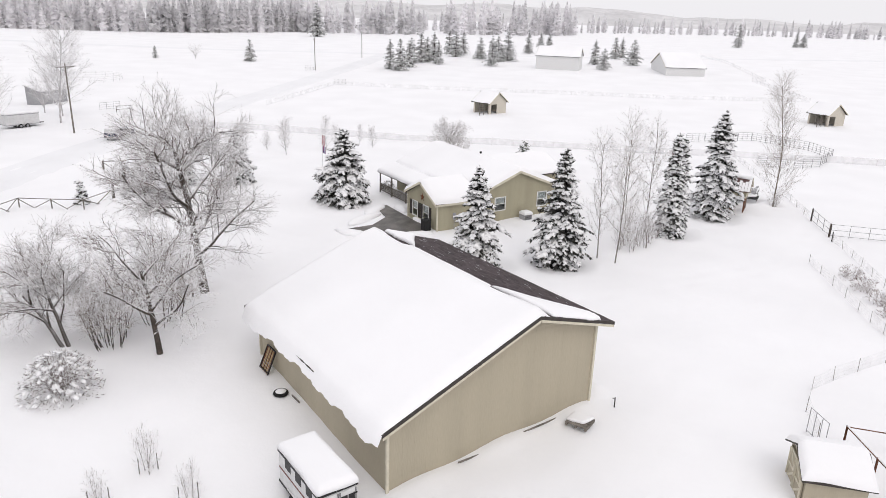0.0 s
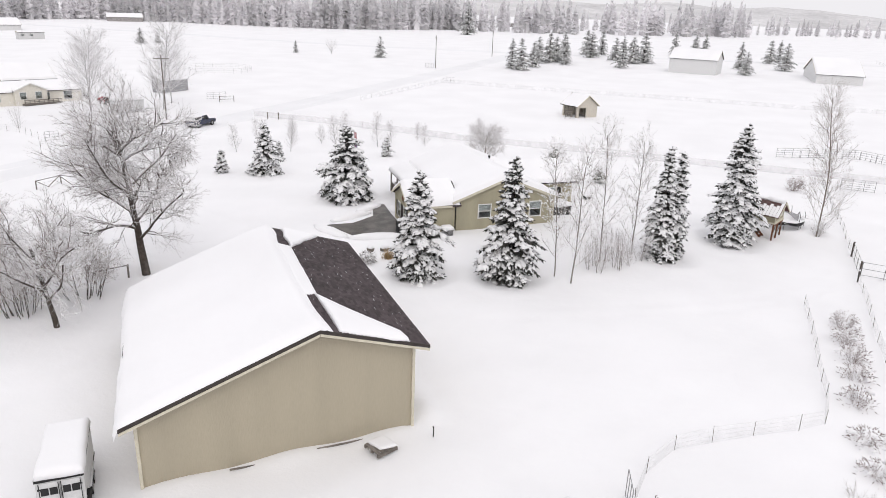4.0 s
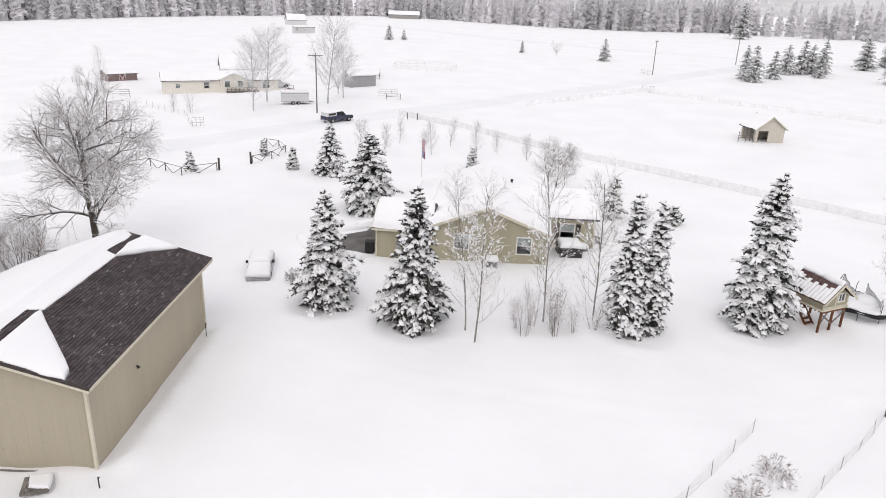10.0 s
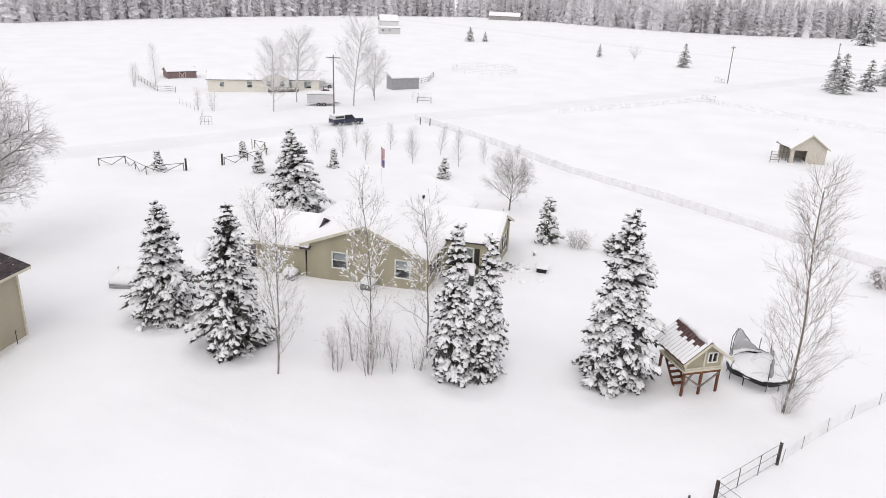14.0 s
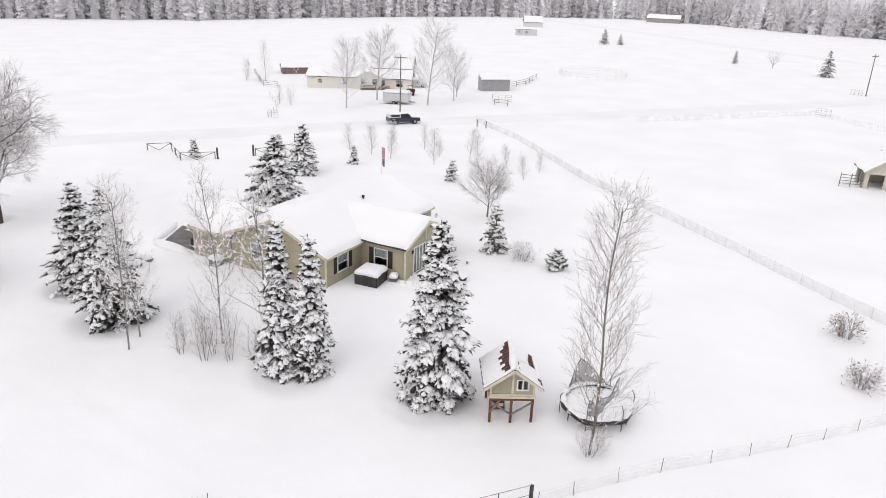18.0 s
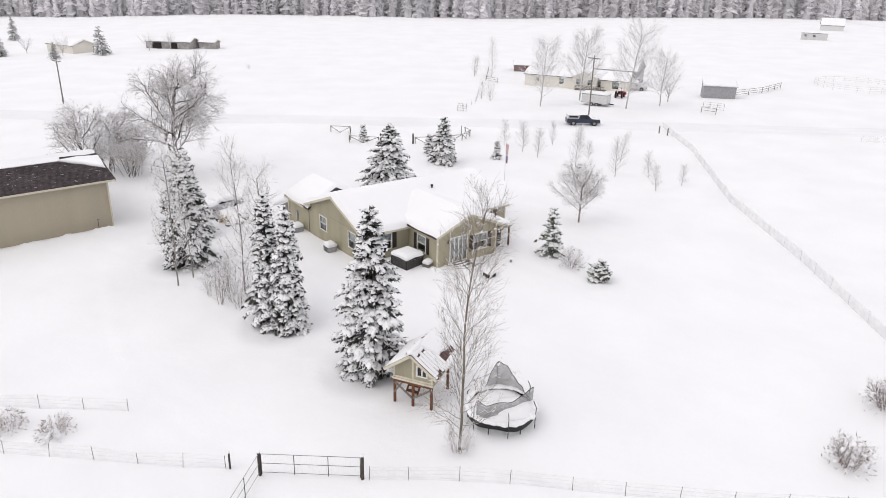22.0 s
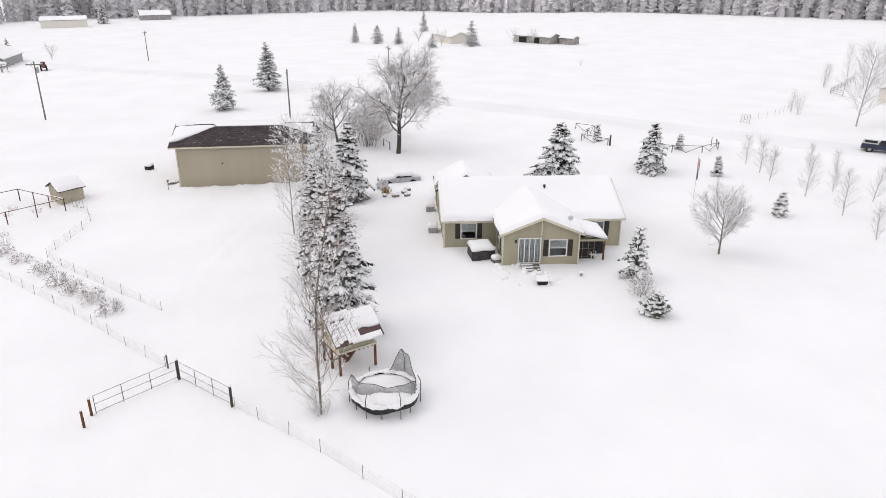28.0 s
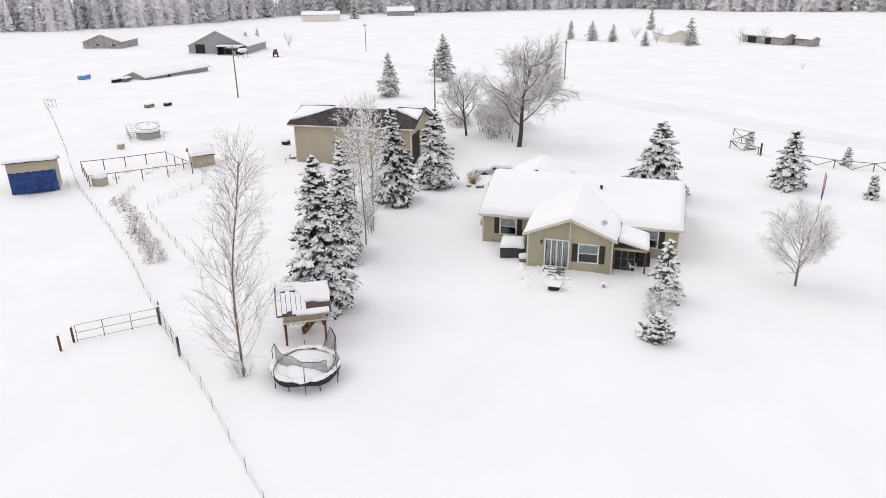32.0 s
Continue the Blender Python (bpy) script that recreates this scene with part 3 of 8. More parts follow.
def build_barn():
    m = pose(7.70, 32.46, 0, 0, 0, 126)
    barn = thing("barn", m, "large beige barn, thick roof snow, one dark shingled slope bare", "barn")
    L, W, low = 13.98, 12.16, -0.9
    wall = lambda v: barn_roof(v) - 0.2
    part("wall", placed(sided_wall(L, lambda x: wall(0), [], board=0.61, base=low), pose(0, 0, 0)), SIDING, barn)
    part("wall", placed(sided_wall(W - 0.28, lambda x: wall(W - 0.14 - x), [], board=0.61, base=low), pose(0, W - 0.14, 0, 0, 0, -90)), SIDING, barn)
    part("wall", placed(sided_wall(L, lambda x: wall(W), [], board=0.61, base=low), pose(L, W, 0, 0, 0, 180)), SIDING, barn)
    part("wall", placed(sided_wall(W - 0.28, lambda x: wall(x + 0.14), [(0.5, 3.9, -0.89, 3.4)], board=0.61, base=low), pose(L, 0.14, 0, 0, 0, 90)), SIDING, barn)
    door = Geo()
    for k in range(6):
        door.box(0.5 + k * 0.567, 0.5 + (k + 1) * 0.567 - 0.012, 0.03, 0.09, -0.5, 3.38)
    for z in (0.3, 1.7, 3.1):
        door.box(0.5, 3.9, 0.0, 0.04, z, z + 0.14)
    part("door", placed(door, pose(L, 0.14, 0, 0, 0, 90)), DARK, barn, "dark sliding barn door")
    trims = [((-0.03, -0.03), wall(0)), ((-0.03, W + 0.03), wall(W)), ((L + 0.03, -0.03), wall(0)), ((L + 0.03, W + 0.03), wall(W))]
    for (u, v), h in trims:
        part("corner_board", Geo().box(u - 0.07, u + 0.07, v - 0.07, v + 0.07, low, h - 0.02, bevel=0.01), TRIM, barn, "cream corner board")
    u0, u1 = -0.66, L + 0.62
    for name, v0, v1 in (("roof", -0.6, 4.47), ("roof", 4.47, 12.8)):
        z0, z1 = barn_roof(v0), barn_roof(v1)
        deck = Geo().add([(u, v, z - d) for u in (u0, u1) for d in (0.14, 0.02) for v, z in ((v0, z0), (v1, z1))],
                         [(0, 1, 3, 2), (4, 6, 7, 5), (0, 4, 5, 1), (2, 3, 7, 6), (0, 2, 6, 4), (1, 5, 7, 3)])
        part(name, deck, FASCIA, barn)
        for u in (u0 - 0.03, u1):
            part("rake_board", Geo().add([(a, v, z - d) for a in (u + 0.002, u + 0.028) for d in (0.27, 0.145) for v, z in ((v0 + 0.02, z0), (v1 - 0.02, z1))],
                                         [(0, 1, 3, 2), (4, 6, 7, 5), (0, 4, 5, 1), (2, 3, 7, 6), (0, 2, 6, 4), (1, 5, 7, 3)]), TRIM, barn, "cream rake board")
            part("drip_edge", Geo().add([(a, v, z - d) for a in (u - 0.004, u + 0.034) for d in (0.13, -0.03) for v, z in ((v0, z0), (v1, z1))],
                                        [(0, 1, 3, 2), (4, 6, 7, 5), (0, 4, 5, 1), (2, 3, 7, 6), (0, 2, 6, 4), (1, 5, 7, 3)]), FASCIA, barn, "dark roof edge")
    part("eave_board", Geo().box(u0, u1, -0.62, -0.602, 4.23, 4.4), TRIM, barn, "cream eave board")
    # shingle courses of the bare slope
    rng = np.random.default_rng(3)
    slope = 0.29
    ln = math.hypot(1, slope)
    sh, step, dust = Geo(), 0.165, Geo()
    k, n = int(5.07 * ln / step), 0
    for i in range(k):
        s0, s1 = i * step, (i + 1) * step + 0.03
        u = u0 - rng.uniform(0, 0.9)
        course = rng.uniform(0.03, 0.055)
        while u < u1:
            a, b = max(u, u0), min(u + 0.32, u1)
            if b - a > 0.05:
                lift = course + rng.uniform(-0.006, 0.006)
                pts = []
                for s, h in ((s0, lift), (s1, 0.004)):
                    v = -0.6 + s / ln
                    z = barn_roof(-0.6) + slope * s / ln
                    pts.append((v, z, h))
                (va, za, ha), (vb, zb, hb) = pts
                sh.add([(a, va, za + 0.002), (b - 0.008, va, za + 0.002), (a, va, za + ha), (b - 0.008, va, za + ha), (a, vb, zb + hb), (b - 0.008, vb, zb + hb)],
                       [(0, 1, 3, 2), (2, 3, 5, 4), (0, 2, 4), (1, 5, 3)])
                if rng.random() < 0.07:
                    w = rng.uniform(0.03, 0.3)
                    dust.box(a, a + w, va - 0.009, va + rng.uniform(-0.004, 0.004), za + ha - 0.007, za + ha + 0.002)
            u += 0.32
    tagged(part("snow_dust", dust, SNOW, barn, "streaks of snow on the shingle courses"), kind="stuff")
    tagged(part("shingles", sh, SHINGLE, barn, "dark asphalt shingles"), kind="stuff")
    # snow: the whole far slope, over the ridge, and two patches on the bare slope
    nu, nv = 70, 34
    us, vs = np.linspace(u0 + 0.02, u1 - 0.02, nu), np.linspace(0, 1, nv) ** 0.9
    top = []
    for i, u in enumerate(us):
        over = 4.27 + 0.04 * math.sin(u * 1.3) - 0.34 * (1 - float(smooth01(-0.7, 3.4, u))) - 0.12 * float(smooth01(12.0, 13.6, u))
        eave = 13.0 + 0.05 * math.sin(u * 0.55 + 0.6) + 0.04 * math.sin(u * 1.5 + 1) + 0.025 * math.sin(u * 4.1) + 0.015 * math.sin(u * 9.7)
        for t in vs:
            v = over + (eave - over) * t
            e = min(v - over, eave - v, u - us[0], us[-1] - u)
            k = min(1, max(0, e / 0.4))
            h = 0.42 * math.sqrt(1 - (1 - k) ** 2) * (1 + 0.08 * math.sin(u * 0.8) * math.sin(v * 0.7))
            z = barn_roof(min(v, 12.8)) - max(0, v - 12.8) * 1.6 - (0.06 + 0.05 * math.sin(u * 2.3) + 0.05 * math.sin(u * 0.9 + 2)) * smooth01(12.6, 12.8, v)
            z = z - 0.10 * math.exp(-((v - 4.47) / 0.5) ** 2)
            zt = z + 0.02 + h - 0.14 * smooth01(11.2, 12.4, v)
            top.append((u, v, max(zt, barn_roof(v) + 0.03) if v < 12.84 else zt))
    cover = Geo().add(top, [(i * nv + j, (i + 1) * nv + j, (i + 1) * nv + j + 1, i * nv + j + 1) for i in range(nu - 1) for j in range(nv - 1)])
    part("snow_cover", cover, SNOW, barn, "thick smooth snow blanket", smooth=True)
    zr = lambda v: barn_roof(v) + 0.022
    patch = lambda c: [(u, v, zr(v)) for u, v in c]
    part("snow_patch", snow_cap(patch([(u0 + 0.05, 0.4), (u0 + 0.7, 0.62), (3.9, 3.8), (u0 + 0.05, 3.66)]), 0.26, 26, 20, 0.35, 0.05, 5), SNOW, barn, "leftover triangle of snow", smooth=True)
    part("snow_patch", snow_cap(patch([(u1 - 0.05, 1.3), (u1 - 0.05, 3.62), (13.0, 3.66), (11.0, 3.66)]), 0.24, 26, 20, 0.35, 0.05, 6), SNOW, barn, "leftover triangle of snow", smooth=True)
    strip = snow_cap(patch([(3.9, 3.66), (11.2, 3.62), (11.5, 4.44), (3.3, 4.44)]), 0.08, 50, 14, 0.34, 0.03, 7)
    part("snow_patch", strip, SNOW, barn, "thin strip of snow below the ridge", smooth=True)
    lamp = Geo().box(4.66, 4.76, -0.1, -0.008, 2.36, 2.46, bevel=0.02).box(4.63, 4.79, -0.16, -0.06, 2.32, 2.36, bevel=0.01)
    part("wall_lamp", lamp, BLACK, barn, "small dark wall lamp")
    return barn


build_barn()

# ---- the house ----
def slab(u0, u1, v0, v1, z00, z10, z11, z01, t):
    """A tilted slab over a rectangle: its four top corners' heights."""
    c = ((u0, v0, z00), (u1, v0, z10), (u1, v1, z11), (u0, v1, z01))
    return Geo().add([(x, y, z) for x, y, z in c] + [(x, y, z - t) for x, y, z in c],
                     [(0, 1, 2, 3), (7, 6, 5, 4), (0, 4, 5, 1), (1, 5, 6, 2), (2, 6, 7, 3), (3, 7, 4, 0)])


def build_house():
    m = pose(10.72, 67.13, 0, 0, 0, 122)
    house = thing("house", m, "olive-beige ranch house under thick roof snow, with a garage wing", "house")
    L, W, low, s = 15.0, 9.5, -0.4, 0.39
    eave, ridge = 3.1, 4.97
    mid = W / 2
    main = lambda v: ridge - abs(v - mid) * s
    wt = lambda v: main(v) - 0.16
    # walls of the main body
    part("wall", placed(sided_wall(L, lambda x: wt(0), [(1.45, 2.65, 1.35, 2.6), (12.2, 13.5, 1.35, 2.6)], base=low), pose(0, 0, 0)), SIDING_HOUSE, house)
    part("wall", placed(sided_wall(W - 0.28, lambda x: wt(W - 0.14 - x), [(2.1, 3.2, 1.4, 2.55), (7.05, 8.1, 1.3, 2.6)], base=low), pose(0, W - 0.14, 0, 0, 0, -90)), SIDING_HOUSE, house)
    part("wall", placed(sided_wall(L - 6, lambda x: wt(W), [(2.5, 3.7, 1.3, 2.5)], base=low), pose(L, W, 0, 0, 0, 180)), SIDING_HOUSE, house)
    part("wall", placed(sided_wall(W - 0.28, lambda x: wt(x + 0.14), [], base=low), pose(L, 0.14, 0, 0, 0, 90)), SIDING_HOUSE, house)
    window(house, pose(2.05, 0, 1.35), 1.2, 1.25, True)
    window(house, pose(12.85, 0, 1.35), 1.3, 1.25, True)
    window(house, pose(0, W - 0.14 - 2.65, 1.4, 0, 0, -90), 1.1, 1.15)
    window(house, pose(0, W - 0.14 - 7.575, 1.3, 0, 0, -90), 1.05, 1.3)
    window(house, pose(L - 3.1, W, 1.3, 0, 0, 180), 1.2, 1.2)
    part("belly_band", Geo().box(-0.026, -0.014, 0.15, W - 0.15, 2.86, 2.92), SIDING_HOUSE, house)
    # garage wing
    V, D = 13.5, 5.3
    wr = 4.2
    wing = lambda u: wr - abs(u - D / 2) * 0.5
    part("wall", placed(sided_wall(V - W - 0.14, lambda x: wing(0) - 0.14, [], base=low), pose(0, V - 0.14, 0, 0, 0, -90)), SIDING_HOUSE, house)
    part("wall", placed(sided_wall(D, lambda x: wing(D - x) - 0.14, [(0.85, 1.75, 0.75, 2.05), (2.85, 3.75, 0.75, 2.05)], base=low), pose(D, V, 0, 0, 0, 180)), SIDING_HOUSE, house)
    part("wall", placed(sided_wall(V - W - 0.14, lambda x: wing(D) - 0.14, [], base=low), pose(D, W, 0, 0, 0, 90)), SIDING_HOUSE, house)
    window(house, pose(D - 1.3, V, 0.75, 0, 0, 180), 0.9, 1.3, True)
    window(house, pose(D - 3.3, V, 0.75, 0, 0, 180), 0.9, 1.3, True)
    for u, v, h in ((-0.02, -0.02, wt(0)), (L + 0.02, -0.02, wt(0)), (L + 0.02, W + 0.02, wt(W)), (-0.02, V + 0.02, wing(0) - 0.14), (D + 0.02, V + 0.02, wing(D) - 0.14)):
        part("corner_board", Geo().box(u - 0.055, u + 0.055, v - 0.055, v + 0.055, low, h - 0.02), TRIM, house, "cream corner board")
    # roofs
    o, e = 0.3, 0.3
    for a, b in ((-e, mid), (mid, W + e)):
        part("roof", slab(-o, L + o, a, b, main(a), main(a), main(b), main(b), 0.13), SHINGLE, house)
    for u in (-o - 0.03, L + o + 0.002):
        for a, b in ((-e, mid), (mid, W + e)):
            part("rake_board", Geo().add([(x, v, main(v) - d) for x in (u, u + 0.028) for d in (0.2, -0.02) for v in (a, b)],
                                         [(0, 1, 3, 2), (4, 6, 7, 5), (0, 4, 5, 1), (2, 3, 7, 6), (0, 2, 6, 4), (1, 5, 7, 3)]), TRIM, house)
    part("eave_board", Geo().box(-o, L + o, -e - 0.03, -e - 0.004, main(-e) - 0.2, main(-e) + 0.0), TRIM, house)
    for a, b in ((-0.3, D / 2), (D / 2, D + 0.3)):
        part("roof", slab(a, b, W - 0.5, V + 0.35, wing(a), wing(b), wing(b), wing(a), 0.13), SHINGLE, house)
        part("rake_board", Geo().add([(u, x, wing(u) - d) for x in (V + 0.352, V + 0.38) for d in (0.2, -0.02) for u in (a, b)],
                                     [(0, 1, 3, 2), (4, 6, 7, 5), (0, 4, 5, 1), (2, 3, 7, 6), (0, 2, 6, 4), (1, 5, 7, 3)]), TRIM, house)
    part("eave_board", Geo().box(-0.33, -0.304, W + 0.35, V + 0.35, wing(-0.3) - 0.18, wing(-0.3)), TRIM, house)
    # cross gable towards the garden
    c0, c1, F = 4.4, 10.45, -4.05
    cm = (c0 + c1) / 2
    cross = lambda u: 4.62 - abs(u - cm) * 0.41
    ct = lambda u: cross(u) - 0.15
    part("wall", placed(sided_wall(c1 - c0, lambda x: ct(c0 + x), [(1.3, 2.95, 0.75, 2.75), (3.75, 5.05, 1.3, 2.6)], base=low), pose(c0, F, 0)), SIDING_HOUSE, house)
    part("wall", placed(sided_wall(-F - 0.16, lambda x: ct(c0), [(1.3, 2.4, 1.3, 2.6)], base=low), pose(c0, -0.014, 0, 0, 0, -90)), SIDING_HOUSE, house)
    part("wall", placed(sided_wall(-F - 0.16, lambda x: ct(c1), [(0.6, 1.5, 0.4, 2.4)], base=low), pose(c1, F + 0.146, 0, 0, 0, 90)), SIDING_HOUSE, house)
    window(house, pose(c0 + 2.125, F, 0.75), 1.65, 2.0, False, 4, "patio_door")
    window(house, pose(c0 + 4.4, F, 1.3), 1.3, 1.3, True)
    window(house, pose(c0, -0.014 - 1.85, 1.3, 0, 0, -90), 1.1, 1.3, True)
    for k in range(13):
        x = c0 + 1.36 + k * 0.125
        part("blind_slat", Geo().box(x, x + 0.105, F + 0.1, F + 0.104, 0.8, 2.7), TAN_GREY, house)
    part("side_door", placed(Geo().box(0.6, 1.5, 0.03, 0.09, 0.4, 2.4).box(0.7, 1.4, 0.02, 0.032, 0.6, 1.3, bevel=0.008).box(0.7, 1.4, 0.02, 0.032, 1.45, 2.25, bevel=0.008), pose(c1, F + 0.146, 0, 0, 0, 90)), DARK, house, "dark green side door")
    part("gable_batten", Geo().box(cm - 0.04, cm + 0.04, F - 0.04, F - 0.014, 3.0, ct(cm) - 0.02), TRIM, house)
    for u in (c0 - 0.02, c1 + 0.02):
        part("corner_board", Geo().box(u - 0.055, u + 0.055, F - 0.075, F + 0.035, low, ct(c0) - 0.02), TRIM, house)
    for a, b in ((c0 - 0.38, cm), (cm, c1 + 0.38)):
        part("roof", slab(a, b, F - 0.35, 3.6, cross(a), cross(b), cross(b), cross(a), 0.12), SHINGLE, house)
        part("rake_board", Geo().add([(u, x, cross(u) - d) for x in (F - 0.38, F - 0.352) for d in (0.19, -0.02) for u in (a, b)],
                                     [(0, 1, 3, 2), (4, 6, 7, 5), (0, 4, 5, 1), (2, 3, 7, 6), (0, 2, 6, 4), (1, 5, 7, 3)]), TRIM, house, "cream rake board")
    # side porch with a low shed roof
    part("porch_roof", slab(c1 + 0.05, c1 + 2.5, -3.3, -0.2, 2.95, 2.35, 2.35, 2.95, 0.1), GREY_METAL, house)
    for v in (-3.15, -0.5):
        part("porch_post", Geo().box(c1 + 2.28, c1 + 2.4, v - 0.06, v + 0.06, low, 2.3), WOOD, house, "red-brown post")
    screen = part("screen_panel", Geo().box(c1 + 0.12, c1 + 1.62, -2.95, -2.9, low, 2.1), DARK, house, "dark screened panel under the porch roof")
    for k in range(4):
        part("lattice_bar", Geo().box(c1 + 0.12 + 0.48 * k, c1 + 0.17 + 0.48 * k, -2.975, -2.953, low, 2.1), GREY_WOOD, screen)
    for z in (0.7, 1.4, 2.05):
        part("lattice_bar", Geo().box(c1 + 0.12, c1 + 1.62, -2.99, -2.977, z, z + 0.04), GREY_WOOD, screen)
    part("porch_beam", Geo().box(c1 + 0.05, c1 + 2.42, -3.24, -3.1, 2.12, 2.3), SIDING_HOUSE, house)
    # front porch on the far side
    part("porch_roof", slab(D + 0.35, L + 0.3, W + 0.3, W + 2.3, main(W + 0.3), main(W + 0.3), 2.45, 2.45, 0.1), SHINGLE, house)
    for u in (D + 0.7, D + 4, L - 2.6, L):
        part("porch_post", Geo().box(u - 0.06, u + 0.06, W + 2.05, W + 2.17, low, 2.38), GREY_WOOD, house)
    rail = Geo().box(D + 2.2, L, W + 2.08, W + 2.14, 1.15, 1.22).box(D + 2.2, L, W + 2.08, W + 2.14, 0.45, 0.5)
    for u in np.arange(D + 2.25, L, 0.16):
        rail.box(u - 0.02, u + 0.02, W + 2.09, W + 2.13, 0.5, 1.15)
    part("porch_rail", rail, GREY_WOOD, house)
    # snow on the roofs
    t = 0.42
    for a, b, k in ((-e, mid, 1), (mid, W + e, 2)):
        part("snow_cover", snow_roof(lambda u, v: main(v), -o, L + o, a - (0.04 if k == 1 else 0), b + (0.04 if k == 2 else 0), t, mid, k), SNOW, house, "thick smooth snow", smooth=True)
    for a, b, k in ((-0.3, D / 2, 3), (D / 2, D + 0.3, 4)):
        part("snow_cover", snow_roof(lambda v, u: wing(u), W - 0.4, V + 0.35, a, b, 0.4, D / 2, k, True), SNOW, house, smooth=True)
    for a, b, k in ((c0 - 0.38, cm, 5), (cm, c1 + 0.38, 6)):
        part("snow_cover", snow_roof(lambda v, u: cross(u), F - 0.35, 3.4, a, b, 0.36, cm, k, True), SNOW, house, smooth=True)
    part("snow_cover", snow_cap([(c1 + 0.1, -3.3, 2.95), (c1 + 2.52, -3.3, 2.35), (c1 + 2.52, -0.2, 2.35), (c1 + 0.1, -0.2, 2.95)], 0.3, 20, 20, 0.3, 0.03, 7), SNOW, house, smooth=True)
    part("snow_cover", snow_cap([(D + 0.4, W + 0.2, main(W + 0.2)), (L + 0.3, W + 0.2, main(W + 0.2)), (L + 0.3, W + 2.35, 2.45), (D + 0.4, W + 2.35, 2.45)], 0.36, 40, 16, 0.3, 0.03, 8), SNOW, house, smooth=True)
    # flue, dish, meter, star
    part("flue", Geo().tube((8.9, 3.0, 4.2), (8.9, 3.0, 4.95), 0.07, n=10).tube((8.9, 3.0, 4.86), (8.9, 3.0, 5.02), 0.12, n=10), BLACK, house, "black roof flue")
    dish = Geo().tube((9.75, F + 0.6, cross(9.75)), (9.75, F + 0.5, cross(9.75) + 0.55), 0.025)
    n = 14
    ring = [(9.75 + r * math.cos(i * 2 * math.pi / n) * 0.24, F + 0.45 - 0.1 * (1 - r), cross(9.75) + 0.62 + r * math.sin(i * 2 * math.pi / n) * 0.22) for r in (1, 0.5) for i in range(n)]
    dish.add(ring + [(9.75, F + 0.53, cross(9.75) + 0.62)], [(i, (i + 1) % n, n + (i + 1) % n, n + i) for i in range(n)] + [(n + i, n + (i + 1) % n, 2 * n) for i in range(n)])
    part("satellite_dish", dish, WHITE_METAL, house, "small grey satellite dish")
    meter = Geo().box(-0.12, -0.014, 11.6, 11.9, 1.1, 1.75, bevel=0.02).tube((-0.06, 11.75, 0.2), (-0.06, 11.75, 1.1), 0.03)
    part("meter_box", meter, GREY_METAL, house, "grey electric meter box")
    star = Geo()
    pts = [((0.42 if i % 2 == 0 else 0.17) * math.sin(i * math.pi / 5), (0.42 if i % 2 == 0 else 0.17) * math.cos(i * math.pi / 5)) for i in range(10)]
    star.add([(D / 2 + x, V + 0.03, 2.75 + z) for x, z in pts] + [(D / 2, V + 0.1, 2.75), (D / 2, V + 0.02, 2.75)],
             [(i, (i + 1) % 10, 10) for i in range(10)] + [((i + 1) % 10, i, 11) for i in range(10)])
    part("barn_star", star, WOOD, house, "rusty brown metal star")
    for u, v, sx in ((5.4, F - 0.16, 1),):
        part("porch_light", Geo().box(u - 0.06, u + 0.06, v + 0.02, v + 0.15, 2.45, 2.7, bevel=0.02), BLACK, house, "small dark wall lantern")
    part("interior_floor", Geo().box(0.15, L - 0.15, 0.15, W - 0.15, 0.2, 0.3).box(c0 + 0.15, c1 - 0.15, F + 0.15, -0.02, 0.2, 0.3), GREY_WOOD, house)
    return house


def snow_roof(z, a0, a1, b0, b1, thick, ridge, seed, swap=False):
    """Snow on one roof slope: a runs along the eaves, b across; rounded at the outer rims, running through at the ridge."""
    rng = np.random.default_rng(seed)
    ph = rng.uniform(0, 6, 4)
    na, nb = max(24, int((a1 - a0) * 4)), 26
    pts = []
    fade = lambda q: math.sqrt(max(0.0, 1 - (1 - min(1, max(0, q / 0.38))) ** 2))
    for i in range(na):
        p = i / (na - 1)
        p = p * 0.75 + 0.25 * (1 - math.cos(math.pi * p)) / 2
        a = a0 + (a1 - a0) * p
        for j in range(nb):
            q = j / (nb - 1)
            q = q * 0.6 + 0.4 * (1 - math.cos(math.pi * q)) / 2
            b = b0 + (b1 - b0) * q
            outer = abs(b - (b0 if abs(b1 - ridge) < 1e-6 else b1))
            rim = fade(min(a - a0, a1 - a, outer))
            near = min(1, abs(b - ridge) / 0.8)
            h = thick * rim * (1 + near * 0.06 * math.sin(a * 0.9 + ph[0]) * math.cos(b * 1.1 + ph[1]) + near * 0.03 * math.sin(a * 2.7 + ph[2]))
            lip = 0.05 * math.sin(a * 1.7 + ph[3]) * (1 - min(1, outer / 0.5))
            bb = b + (lip if b < ridge else -lip)
            zz = z(a, b) + h - 0.1 * math.exp(-((b - ridge) / 0.35) ** 2) + 0.01
            pts.append((bb, a, zz) if swap else (a, bb, zz))
    g = Geo().add(pts, [(i * nb + j, (i + 1) * nb + j, (i + 1) * nb + j + 1, i * nb + j + 1) for i in range(na - 1) for j in range(nb - 1)])
    return g


build_house()

